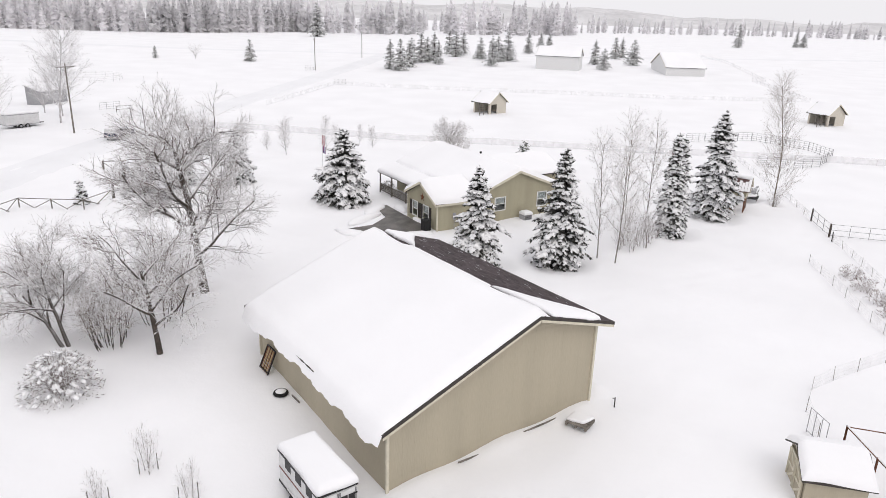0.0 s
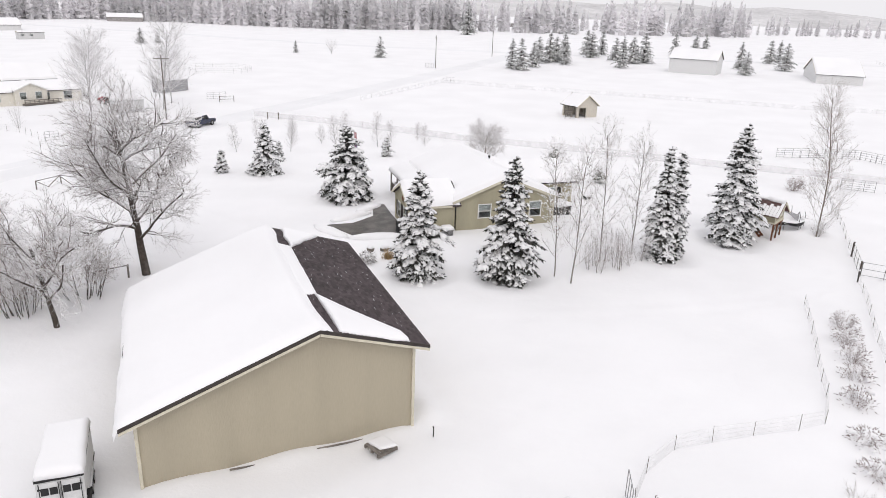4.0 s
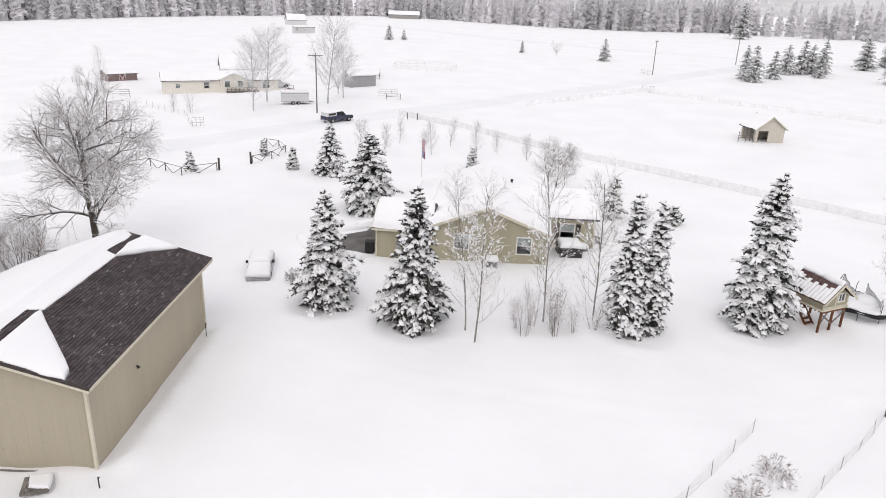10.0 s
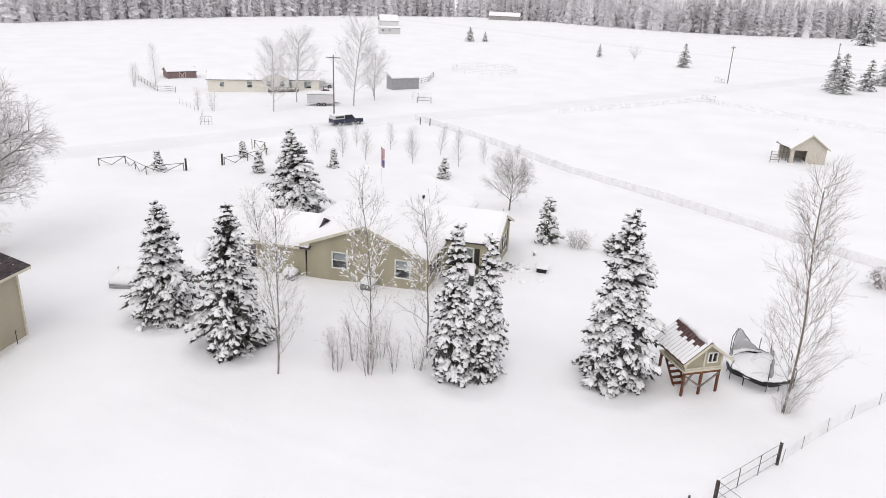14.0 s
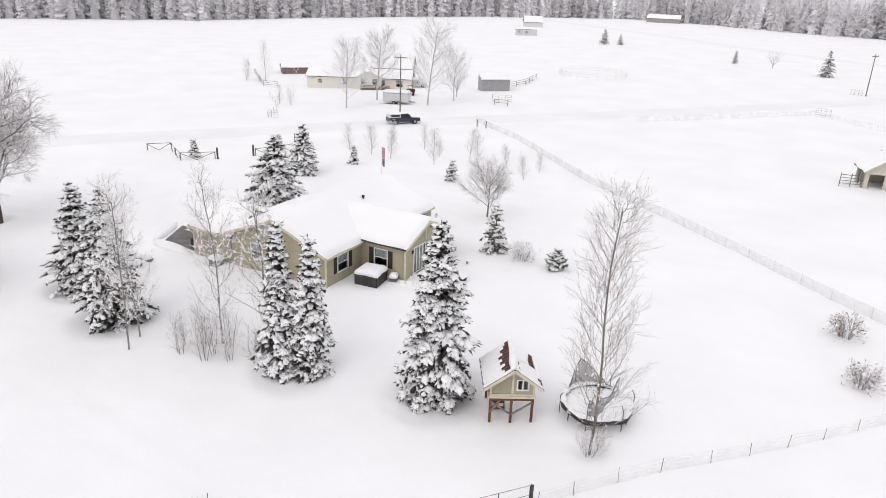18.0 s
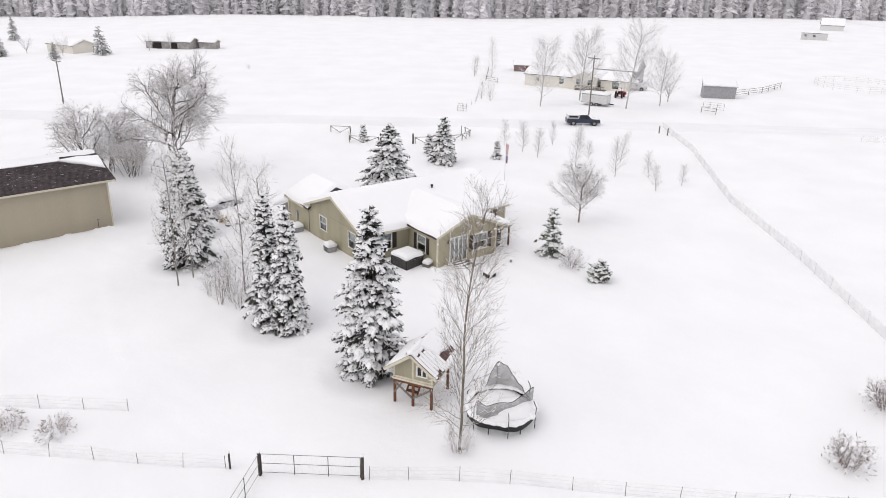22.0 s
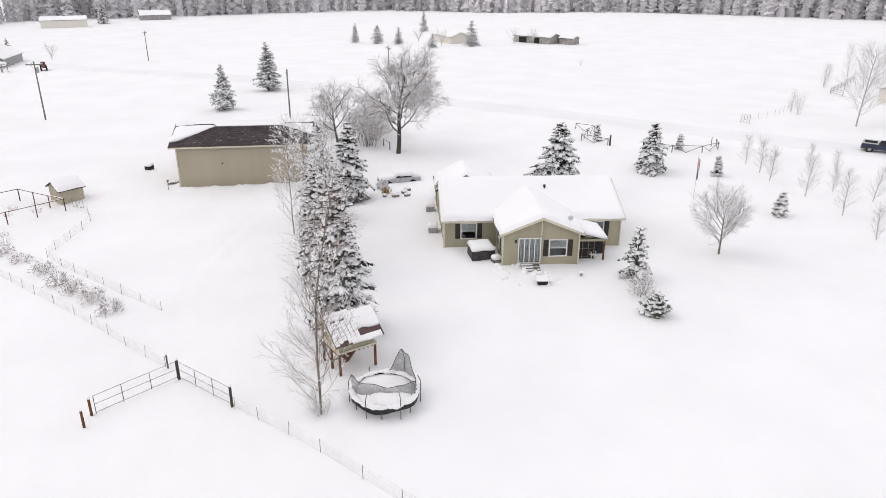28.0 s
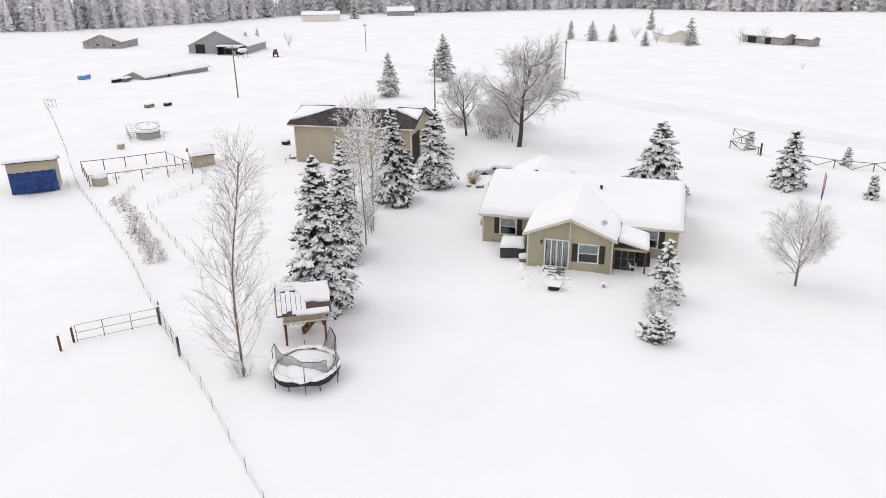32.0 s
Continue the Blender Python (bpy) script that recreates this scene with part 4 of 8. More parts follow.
# ---- trees ----
def conifer_geo(seed, h, r, fine=False, snow=1.0, droop=0.45, gap=0.3, bare=0.0, coarse=False):
    """A snow-laden spruce: trunk, needled boughs and the snow on them, as three sets of geometry."""
    rng = np.random.default_rng(seed)
    trunk, green, white = Geo(), Geo(), Geo()
    tubes(trunk, np.array([[0, 0, -0.4], [0, 0, h * 0.5]]), np.array([[0, 0, h * 0.5], [0, 0, h]]), np.array([0.035 * h * 0.5 + 0.03, 0.012 * h + 0.01]), np.array([0.012 * h + 0.01, 0.01]), 8)
    P, D, S = [], [], []        # sprays: foot, way, (length, width)
    C, A, Z = [], [], []        # snow: centre, way, size
    z = bare * h - (0.25 if bare < 0.01 else 0)
    az0 = rng.uniform(0, 6)
    ph = rng.uniform(0, 6.28, 6)
    while z < 0.975 * h:
        f = max(0.0, z / h)
        rad = 0.94 * r * (1 - f) ** 0.74 * (1 if f > 0.23 else 0.68 + 1.4 * f)
        n = int(5 + 7 * rad / r)
        for i in range(n):
            az = az0 + i * 2 * math.pi / n + rng.normal(0, 0.18)
            uneven = 1 + 0.10 * math.sin(2 * az + ph[0] + z * 1.2) + 0.09 * math.sin(3 * az + ph[1] - z * 0.9)
            L = max(0.16, rad * uneven * rng.choice((0.7, 0.88, 1.0, 1.1)) * rng.uniform(0.88, 1.15))
            zz = z + rng.uniform(-0.9, 0.9) * gap
            if z < 0:
                zz = z
            out = np.array([math.cos(az), math.sin(az), 0.0])
            side = np.array([-out[1], out[0], 0.0])
            patch = 0.5 + 0.5 * math.sin(az * 2 + ph[2] + z * 1.3) * math.sin(z * 2.1 + ph[3] + az)
            bough_snow = min(1.0, snow * (0.5 + 0.85 * patch) * rng.choice((0.6, 1.0, 1.1)))
            rise, dr = 0.22 * (0.4 + f), droop * (1.2 - 0.75 * f) * rng.uniform(0.75, 1.3) * (0.35 + 0.65 * min(1.0, f / 0.15))
            at = lambda s: out * (L * s) + np.array([0, 0, zz + L * (rise * s - dr * s * s)])
            way = lambda s: out + np.array([0, 0, rise - 2 * dr * s])
            k = max(3, int(L / (0.45 if coarse else 0.22)))
            for j in range(k):
                s = (j + 0.6) / k
                w = (0.30 * L * (1.05 - s) + 0.11) * rng.uniform(0.75, 1.25)
                for sg in (-1, 1):
                    d = way(s) * 0.75 + side * sg * rng.uniform(0.5, 1.1) + np.array([0, 0, rng.uniform(-0.55, -0.05)])
                    d /= np.linalg.norm(d)
                    P.append(at(s)), D.append(d), S.append((w * 1.45, w * 0.24 + 0.04))
                    P.append(at(s) + d * w * 0.4), D.append(d + side * rng.uniform(-0.8, 0.8) + np.array([0, 0, rng.uniform(-1.1, -0.25)])), S.append((w * 0.9, w * 0.16 + 0.03))
                    if s > 0.28 and rng.random() < bough_snow:
                        for q in range(1 if coarse else 2):
                            P.append(at(s) + d * w * rng.uniform(0.3, 0.7)), D.append(d + side * rng.uniform(-1, 1) + np.array([0, 0, rng.uniform(-0.5, 0.35)])), S.append((w * rng.uniform(0.5, 0.9) + 0.08, 0.028))
                            ln = w * rng.uniform(0.34, 0.56) + 0.03
                            e = d + side * rng.uniform(-0.45, 0.45) + np.array([0, 0, rng.uniform(-0.25, 0.1)])
                            C.append(at(s) + e * w * rng.uniform(0.3, 0.8) + np.array([0, 0, 0.06])), A.append(e), Z.append((ln * 1.12, (0.06 + 0.25 * w) * rng.uniform(0.7, 1.3), 0.05 + 0.11 * w))
                if rng.random() < 0.85:
                    P.append(at(s)), D.append(out * 0.4 + side * rng.uniform(-0.6, 0.6) + np.array([0, 0, -1.0])), S.append((0.18 + 0.16 * L * rng.random(), 0.09))
            for q in range(3):
                P.append(at(0.85)), D.append(way(0.95) + side * rng.normal(0, 0.3)), S.append((0.24 * L * rng.uniform(0.7, 1.2) + 0.12, 0.07))
            if rng.random() < 0.85 * bough_snow:
                for j in range(max(1, int(0.8 + L * 1.2))):
                    s = rng.uniform(0.42, 0.98)
                    q = at(s) + side * rng.normal(0, 0.08) * L + np.array([0, 0, 0.07])
                    ln = (0.2 + 0.10 * L) * rng.uniform(0.55, 1.5)
                    for turn in (-0.8, 0.0, 0.8) if coarse else (-1.0, -0.6, -0.2, 0.2, 0.6, 1.0):
                        d = way(s) + side * (turn + rng.normal(0, 0.2)) + np.array([0, 0, -0.2 * abs(turn) + rng.normal(0, 0.1)])
                        d /= np.linalg.norm(d)
                        fl = ln * rng.uniform(0.4, 0.8)
                        P.append(q - np.array([0, 0, 0.05])), D.append(d), S.append((fl * 2.0, fl * 0.2))
                        P.append(q + d * fl * 0.4), D.append(d + side * rng.normal(0, 0.5) + np.array([0, 0, rng.uniform(-0.4, 0.4)])), S.append((fl * 1.5, 0.03))
                        C.append(q + d * fl * 0.65 + np.array([0, 0, rng.uniform(-0.03, 0.03)])), A.append(d), Z.append((fl * 0.85, fl * rng.uniform(0.32, 0.52), fl * rng.uniform(0.22, 0.36)))
        z += gap * (0.75 + 0.5 * (1 - f)) * rng.uniform(0.8, 1.2)
        az0 += 0.9
    P, D, S = np.array(P), np.array(D), np.array(S)
    D /= np.linalg.norm(D, axis=1, keepdims=True)
    side = np.cross(D, np.array([[0, 0, 1.0]]) + rng.normal(0, 0.45, D.shape))
    side /= np.linalg.norm(side, axis=1, keepdims=True) + 1e-9
    l, w = S[:, :1], S[:, 1:]
    sag = np.cross(side, D) * w * 0.4
    if coarse:
        w = w * 1.3
    v = np.stack([P, P + D * l * 0.35 + side * w - sag, P + D * l, P + D * l * 0.45 - side * w - sag], axis=1)
    green.batch(v, [(0, 1, 2), (0, 2, 3)])
    lumps(white, np.array(C), np.array(A), np.array(Z) * (1.2 if coarse else 1.0), rng, fine, 0.36, coarse)
    return trunk, green, white


def conifer(m, label, seed, h, r, fine=False, group="", needle=None, **kw):
    tr = thing("spruce_tree", m, label, "tree", group)
    t, g, w = conifer_geo(seed, h, r, fine, **kw)
    part("trunk", t, BARK, tr)
    part("crown", g, needle or NEEDLE, tr, "dark green needled boughs")
    tagged(part("snow", w, SNOW_TREE, tr, "clumps of snow on the boughs", smooth=True), kind="stuff")
    return tr


def branching(seed, style, h):
    """Limbs of a bare tree, as arrays of foot, head and two radii."""
    rng = np.random.default_rng(seed)
    segs = []
    up = np.array([0, 0, 1.0])

    def limb(p, d, L, r, level):
        st = style[level]
        n = st["n"]
        d = d / np.linalg.norm(d)
        heads = []
        for i in range(n):
            d = d + rng.normal(0, st["wob"], 3) + up * st["up"]
            d /= np.linalg.norm(d)
            q = p + d * L / n
            r1 = max(0.004, r * (1 - (1 - st["taper"]) / n))
            segs.append((*p, *q, r, r1))
            heads.append((q, d.copy(), r1, (i + 1) / n))
            p, r = q, r1
        if level + 1 < len(style):
            nx = style[level + 1]
            k = nx["k"] if level else nx["k"]
            for c in range(k):
                s = st["from"] + (1 - st["from"]) * (c + rng.uniform(0.1, 0.9)) / k
                j = min(n - 1, int(s * n))
                q, dd, rr, _ = heads[j]
                start = heads[j - 1][0] if j else np.array(segs[-n][:3])
                fr = s * n - j
                q = start + (q - start) * min(1, max(0, fr))
                a = rng.normal(0, 1, 3)
                if level == 0:
                    ang = c * 2.4 + rng.uniform(-0.5, 0.5)
                    a = np.array([math.cos(ang), math.sin(ang), 0])
                a -= dd * a.dot(dd)
                a /= np.linalg.norm(a) + 1e-9
                sp = nx["spread"] * rng.uniform(0.75, 1.2)
                cd = dd * math.cos(sp) + a * math.sin(sp)
                ln = nx["L"] * h * (1 - nx["short"] * (s - st["from"]) / (1 - st["from"] + 1e-9)) * rng.uniform(0.75, 1.2)
                limb(q, cd, ln, min(rr * 0.8, nx["r"] * h), level + 1)

    for k in range(style[0]["k"]):
        a = rng.uniform(0, 6.3)
        off = np.array([math.cos(a), math.sin(a), 0]) * style[0].get("foot", 0) * rng.uniform(0.2, 1)
        lean = style[0]["spread"]
        d = up + np.array([math.cos(a), math.sin(a), 0]) * lean * rng.uniform(0.4, 1)
        limb(off - up * 0.25, d, style[0]["L"] * h * rng.uniform(0.85, 1.1), style[0]["r"] * h, 0)
    return np.array(segs)


def lv(k, L, r, n, wob, up, spread, taper=0.5, start=0.2, short=0.3, foot=0.0):
    return {"k": k, "L": L, "r": r, "n": n, "wob": wob, "up": up, "spread": spread, "taper": taper, "from": start, "short": short, "foot": foot}


ROUND = [lv(1, 0.24, 0.016, 3, 0.03, 0.02, 0.02, 0.8, 0.5), lv(12, 0.62, 0.006, 6, 0.07, 0.06, 0.6, 0.25, 0.1), lv(9, 0.30, 0.0022, 4, 0.12, 0.05, 0.55, 0.4, 0.1, 0.5),
         lv(7, 0.13, 0.0011, 3, 0.15, 0.02, 0.6, 0.5, 0.1), lv(3, 0.065, 0.0008, 2, 0.15, 0, 0.6, 0.6)]
OVAL = [lv(1, 0.92, 0.014, 10, 0.03, 0.03, 0.03, 0.1, 0.16), lv(38, 0.5, 0.0036, 6, 0.08, 0.075, 1.0, 0.3, 0.12, 0.6), lv(9, 0.18, 0.0014, 4, 0.12, 0.05, 0.6, 0.4, 0.12, 0.5), lv(6, 0.07, 0.0009, 1, 0.15, 0.02, 0.6, 0.5)]
CROWN = [lv(1, 0.6, 0.017, 7, 0.04, 0.03, 0.03, 0.2, 0.24), lv(17, 0.5, 0.0055, 6, 0.08, 0.045, 0.78, 0.25, 0.12, 0.3), lv(11, 0.22, 0.0022, 4, 0.12, 0.03, 0.62, 0.4, 0.12, 0.45), lv(8, 0.1, 0.0011, 3, 0.15, 0.01, 0.6, 0.5), lv(3, 0.055, 0.0008, 1, 0.15, 0, 0.6, 0.6)]
YOUNG = [lv(1, 0.96, 0.012, 8, 0.04, 0.03, 0.05, 0.15, 0.12), lv(32, 0.38, 0.0042, 4, 0.1, 0.07, 0.78, 0.35, 0.1, 0.6), lv(9, 0.15, 0.0022, 2, 0.13, 0.03, 0.6, 0.5)]
ASPEN_STYLE = [lv(1, 0.98, 0.0085, 14, 0.03, 0.03, 0.04, 0.1, 0.05), lv(48, 0.30, 0.0016, 6, 0.07, 0.11, 0.88, 0.3, 0.12, 0.7), lv(9, 0.13, 0.0009, 3, 0.12, 0.06, 0.6, 0.45, 0.15, 0.5),
               lv(4, 0.06, 0.0006, 2, 0.15, 0.02, 0.6, 0.6)]
SLIM_ASPEN = [lv(1, 0.98, 0.0072, 14, 0.035, 0.03, 0.05, 0.12, 0.15), lv(26, 0.27, 0.0022, 6, 0.09, 0.10, 0.8, 0.3, 0.12, 0.6), lv(7, 0.12, 0.001, 3, 0.13, 0.06, 0.65, 0.45, 0.15, 0.5),
              lv(4, 0.05, 0.0007, 2, 0.15, 0.02, 0.6, 0.6)]
OAK = [lv(1, 0.76, 0.025, 9, 0.06, 0.03, 0.05, 0.2, 0.24), lv(15, 0.45, 0.0088, 7, 0.13, 0.035, 0.98, 0.22, 0.12, 0.32), lv(11, 0.25, 0.003, 5, 0.18, 0.02, 0.8, 0.35, 0.1, 0.35),
       lv(9, 0.125, 0.0011, 2, 0.2, -0.015, 0.75, 0.5, 0.1, 0.4), lv(5, 0.065, 0.0006, 1, 0.2, -0.03, 0.7, 0.6)]
ASH = [lv(1, 0.62, 0.019, 7, 0.06, 0.03, 0.05, 0.25, 0.3), lv(9, 0.46, 0.0085, 6, 0.12, 0.045, 0.85, 0.22, 0.12, 0.3), lv(9, 0.25, 0.003, 5, 0.18, 0.02, 0.8, 0.35, 0.1, 0.35),
       lv(8, 0.125, 0.0012, 3, 0.2, -0.01, 0.75, 0.5, 0.1, 0.4), lv(4, 0.065, 0.0008, 1, 0.2, -0.02, 0.7, 0.6)]
LEANING = [lv(2, 0.55, 0.016, 6, 0.06, 0.02, 0.3, 0.35, 0.3, foot=0.35), lv(7, 0.45, 0.0075, 6, 0.13, 0.03, 0.8, 0.25, 0.15, 0.25), lv(8, 0.25, 0.003, 5, 0.17, 0.015, 0.8, 0.35, 0.1, 0.4),
           lv(9, 0.13, 0.0013, 3, 0.2, -0.01, 0.75, 0.5, 0.1, 0.4), lv(5, 0.07, 0.0008, 1, 0.2, -0.02, 0.7, 0.6)]
THICKET = [lv(20, 0.72, 0.0062, 6, 0.07, 0.05, 0.42, 0.3, 0.3, foot=1.0), lv(8, 0.34, 0.0028, 4, 0.13, 0.04, 0.6, 0.4, 0.1, 0.4), lv(6, 0.15, 0.0014, 2, 0.17, 0.0, 0.65, 0.5, 0.1, 0.4), lv(3, 0.07, 0.001, 1, 0.2, 0, 0.7, 0.6)]
SAPLING = [lv(4, 0.85, 0.008, 7, 0.05, 0.05, 0.22, 0.2, 0.1, foot=0.2), lv(14, 0.36, 0.003, 4, 0.1, 0.09, 0.75, 0.35, 0.1, 0.6), lv(6, 0.15, 0.0014, 1, 0.12, 0.04, 0.65, 0.5)]
SHRUB = [lv(22, 0.85, 0.010, 5, 0.1, 0.04, 0.55, 0.3, 0.2, foot=0.35), lv(7, 0.34, 0.005, 3, 0.15, 0.02, 0.6, 0.4, 0.1, 0.4), lv(5, 0.15, 0.003, 1, 0.2, 0, 0.7, 0.5)]


def bare_tree(m, label, seed, style, h, name="bare_tree", bark=None, twig=None, snow=0.8, thick=1.0, group="", category="tree", clumps=0):
    tr = thing(name, m, label, category, group)
    s = branching(seed, style, h)
    rng = np.random.default_rng(seed + 1)
    p, q, r, r2 = s[:, :3], s[:, 3:6], s[:, 6] * thick, s[:, 7] * thick
    big = r > 0.03 * min(1, h / 8)
    g = Geo()
    tubes(g, p[big], q[big], r[big], r2[big], 7)
    stem = part("trunk", g, bark or BARK, tr, smooth=True)
    if style[0]["k"] > 1:
        tagged(stem, kind="stuff")
    g = Geo()
    tubes(g, p[~big], q[~big], r[~big], r2[~big], 3)
    tagged(part("branchwork", g, twig or TWIG, tr), kind="stuff")
    if snow:
        d = q - p
        d /= np.linalg.norm(d, axis=1, keepdims=True) + 1e-9
        keep = (np.abs(d[:, 2]) < 0.9) & (rng.random(len(s)) < snow)
        rs = np.maximum(np.minimum(r[keep] * 0.85, 0.06), 0.009)
        lift = np.stack([0 * rs, 0 * rs, r[keep] * 0.75 + 0.3 * rs], -1)
        g = Geo()
        tubes(g, p[keep] + lift, q[keep] + lift, rs, rs * 0.8, 3)
        tagged(part("snow", g, SNOW_TREE, tr, "snow lying along the branches"), kind="stuff")
    if clumps:
        pick = rng.choice(np.nonzero(~big & (s[:, 5] > 0.15 * h))[0], clumps)
        ln = rng.uniform(0.03, 0.075, clumps)
        g = Geo()
        lumps(g, (p[pick] + q[pick]) / 2 + np.array([0, 0, 0.02]), q[pick] - p[pick], np.stack([ln * 1.6, ln * 0.7, ln * 0.6], -1), rng)
        tagged(part("snow_clumps", g, SNOW_TREE, tr, "small clumps of snow on twigs", smooth=True), kind="stuff")
    return tr


SPRUCE = "tall spruce with dark boughs weighed down by thick snow"
NEAR = "spruces by the house"
conifer(on_ground(2.45, 51.5, 10), SPRUCE, 11, 8.0, 2.55, False, NEAR)
conifer(on_ground(9.05, 53.0, 50), "tall spruce with dark boughs and less snow, beside bare aspens", 12, 9.2, 2.6, False, NEAR, snow=0.62)
conifer(on_ground(20.0, 61.05, 90), "slender spruce packed with snow, one of a close pair", 13, 9.3, 1.65, False, NEAR, droop=0.6)
conifer(on_ground(21.1, 62.55, 140), "slender spruce packed with snow, one of a close pair", 14, 8.7, 1.55, False, NEAR, droop=0.6)
conifer(on_ground(26.4, 67.95, 200), "tallest spruce, thick with snow, beside the raised playhouse", 15, 10.5, 2.65, False, NEAR)
conifer(on_ground(-10.3, 69.5, 20), "broad spruce with heavy snow-covered boughs by the drive", 16, 7.4, 3.7, False, NEAR, gap=0.36, snow=0.8)
YARD = "yard spruces"
conifer(on_ground(-23.2, 76.5, 20), "young spruce under snow in the front yard", 17, 5.7, 2.3, False, YARD, gap=0.32)
conifer(on_ground(9.06, 82.9, 20), "sparse young fir with thin snow on its branches", 18, 4.2, 1.5, False, YARD, snow=0.85, gap=0.5, needle=FIR)
for k, (x, y, h, w) in enumerate(((-13.6, 91.3, 2.4, 0.85), (-25.2, 83.6, 2.2, 0.8), (-35.4, 66.2, 2.1, 0.8), (-36.0, 77.2, 1.9, 0.7), (-28.0, 75.0, 2.6, 0.9))):
    conifer(on_ground(x, y, 60 * k), "small snowy spruce in the front yard", 19 + k, h, w, False, YARD, gap=0.24)
BEHIND = "pines behind the barn"
conifer(on_ground(-26.2, 5.6, 0), "upright pine with light snow behind the barn", 25, 7.3, 2.5, False, BEHIND, snow=0.5, gap=0.36, bare=0.12, droop=0.25, needle=FROSTED_HAZY)
conifer(on_ground(-44.3, -0.8, 0), "large pine with light snow behind the barn", 26, 8.9, 3.1, False, BEHIND, snow=0.5, gap=0.38, bare=0.1, droop=0.25, needle=FROSTED_HAZY)

OLD = "old yard trees"
bare_tree(on_ground(-16.6, 45.5, 0), "large spreading bare tree with snow along every branch", 43, OAK, 12.6, snow=1.0, group=OLD, clumps=900)
bare_tree(on_ground(-16.1, 36.2, 0), "bare tree with a snowy twiggy crown beside the barn", 32, ASH, 9.6, snow=1.0, group=OLD, clumps=600)
bare_tree(on_ground(-21.4, 36.2, 0) @ pose(0, 0, 0, 0, -16, 0), "two-stemmed leaning bare tree with snowy twigs", 33, LEANING, 8.0, snow=1.0, group=OLD, clumps=500)
bare_tree(on_ground(0.15, 87.7, 0), "round-headed bare maple with snow on its twigs", 34, CROWN, 6.5, bark=GREY_BARK, twig=PALE_TWIG, snow=0.95, thick=0.9, clumps=250)
bare_tree(on_ground(34.45, 72.4, 0), "tall slender bare aspen beside the trampoline", 35, ASPEN_STYLE, 11.8, bark=GREY_BARK, twig=LOW_TWIG, snow=0.14, thick=0.78, clumps=150)
for i, (x, y, h) in enumerate(((13.65, 53.3, 10.6), (12.36, 54.1, 9.8), (15.5, 58.6, 10.6), (17.9, 60.9, 10.8))):
    bare_tree(on_ground(x, y, i * 70), "slim pale-barked aspen with snowy twigs", 36 + i, SLIM_ASPEN, h, "aspen_tree", ASPEN, PALE_TWIG, 0.8, 0.8, "aspens between the spruces", clumps=420)
bare_tree(on_ground(34.45, 72.4, 30), "low bare sucker shoots with snow round the aspen's foot", 64, SHRUB, 1.7, "sucker_shoots", TWIG, TWIG, 0.4, 0.4, "", "shrub")

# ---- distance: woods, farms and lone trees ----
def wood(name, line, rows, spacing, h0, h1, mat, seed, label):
    """A belt of forest along a line: many frosted conifers of uneven height, paled for haze, in one mesh."""
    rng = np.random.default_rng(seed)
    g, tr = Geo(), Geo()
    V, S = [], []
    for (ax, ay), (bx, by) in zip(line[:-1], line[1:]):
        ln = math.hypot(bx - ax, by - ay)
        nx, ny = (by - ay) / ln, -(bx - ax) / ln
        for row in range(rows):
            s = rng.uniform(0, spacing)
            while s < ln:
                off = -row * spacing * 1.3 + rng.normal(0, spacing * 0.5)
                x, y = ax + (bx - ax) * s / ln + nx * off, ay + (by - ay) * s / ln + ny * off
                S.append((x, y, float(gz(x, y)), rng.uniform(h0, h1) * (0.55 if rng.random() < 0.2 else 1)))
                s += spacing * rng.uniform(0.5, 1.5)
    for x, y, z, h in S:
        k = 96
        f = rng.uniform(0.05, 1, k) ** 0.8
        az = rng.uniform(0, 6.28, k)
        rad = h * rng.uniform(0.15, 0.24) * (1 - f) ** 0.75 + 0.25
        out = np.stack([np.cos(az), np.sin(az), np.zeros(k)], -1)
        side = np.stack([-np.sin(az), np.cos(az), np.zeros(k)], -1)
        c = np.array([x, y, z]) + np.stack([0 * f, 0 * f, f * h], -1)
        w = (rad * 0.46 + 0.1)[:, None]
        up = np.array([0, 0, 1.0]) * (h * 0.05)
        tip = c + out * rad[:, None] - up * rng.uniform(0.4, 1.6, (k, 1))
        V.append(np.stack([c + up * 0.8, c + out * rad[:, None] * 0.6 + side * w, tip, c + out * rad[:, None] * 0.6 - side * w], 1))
        # inner cone added so gaps between boughs look pale instead of dark
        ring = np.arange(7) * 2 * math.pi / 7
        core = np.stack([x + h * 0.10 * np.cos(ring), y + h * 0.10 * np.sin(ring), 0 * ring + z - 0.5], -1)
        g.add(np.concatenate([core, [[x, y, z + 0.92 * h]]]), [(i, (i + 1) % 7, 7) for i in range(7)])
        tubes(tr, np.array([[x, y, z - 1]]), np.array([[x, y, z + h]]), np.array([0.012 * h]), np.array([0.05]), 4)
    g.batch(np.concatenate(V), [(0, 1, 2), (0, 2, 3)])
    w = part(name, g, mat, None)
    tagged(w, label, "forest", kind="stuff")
    # trunks take the same haze-pale colour
    tagged(part("trunks", tr, FAR_HAZE_FROST, w), kind="stuff")
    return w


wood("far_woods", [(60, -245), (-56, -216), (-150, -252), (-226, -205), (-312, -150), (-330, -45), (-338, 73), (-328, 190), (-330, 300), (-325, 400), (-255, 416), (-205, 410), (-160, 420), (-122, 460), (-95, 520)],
     5, 4.6, 14, 24, FAR_HAZE_FROST, 71, "belt of frosted conifer forest along the fields, coloured pale for haze")
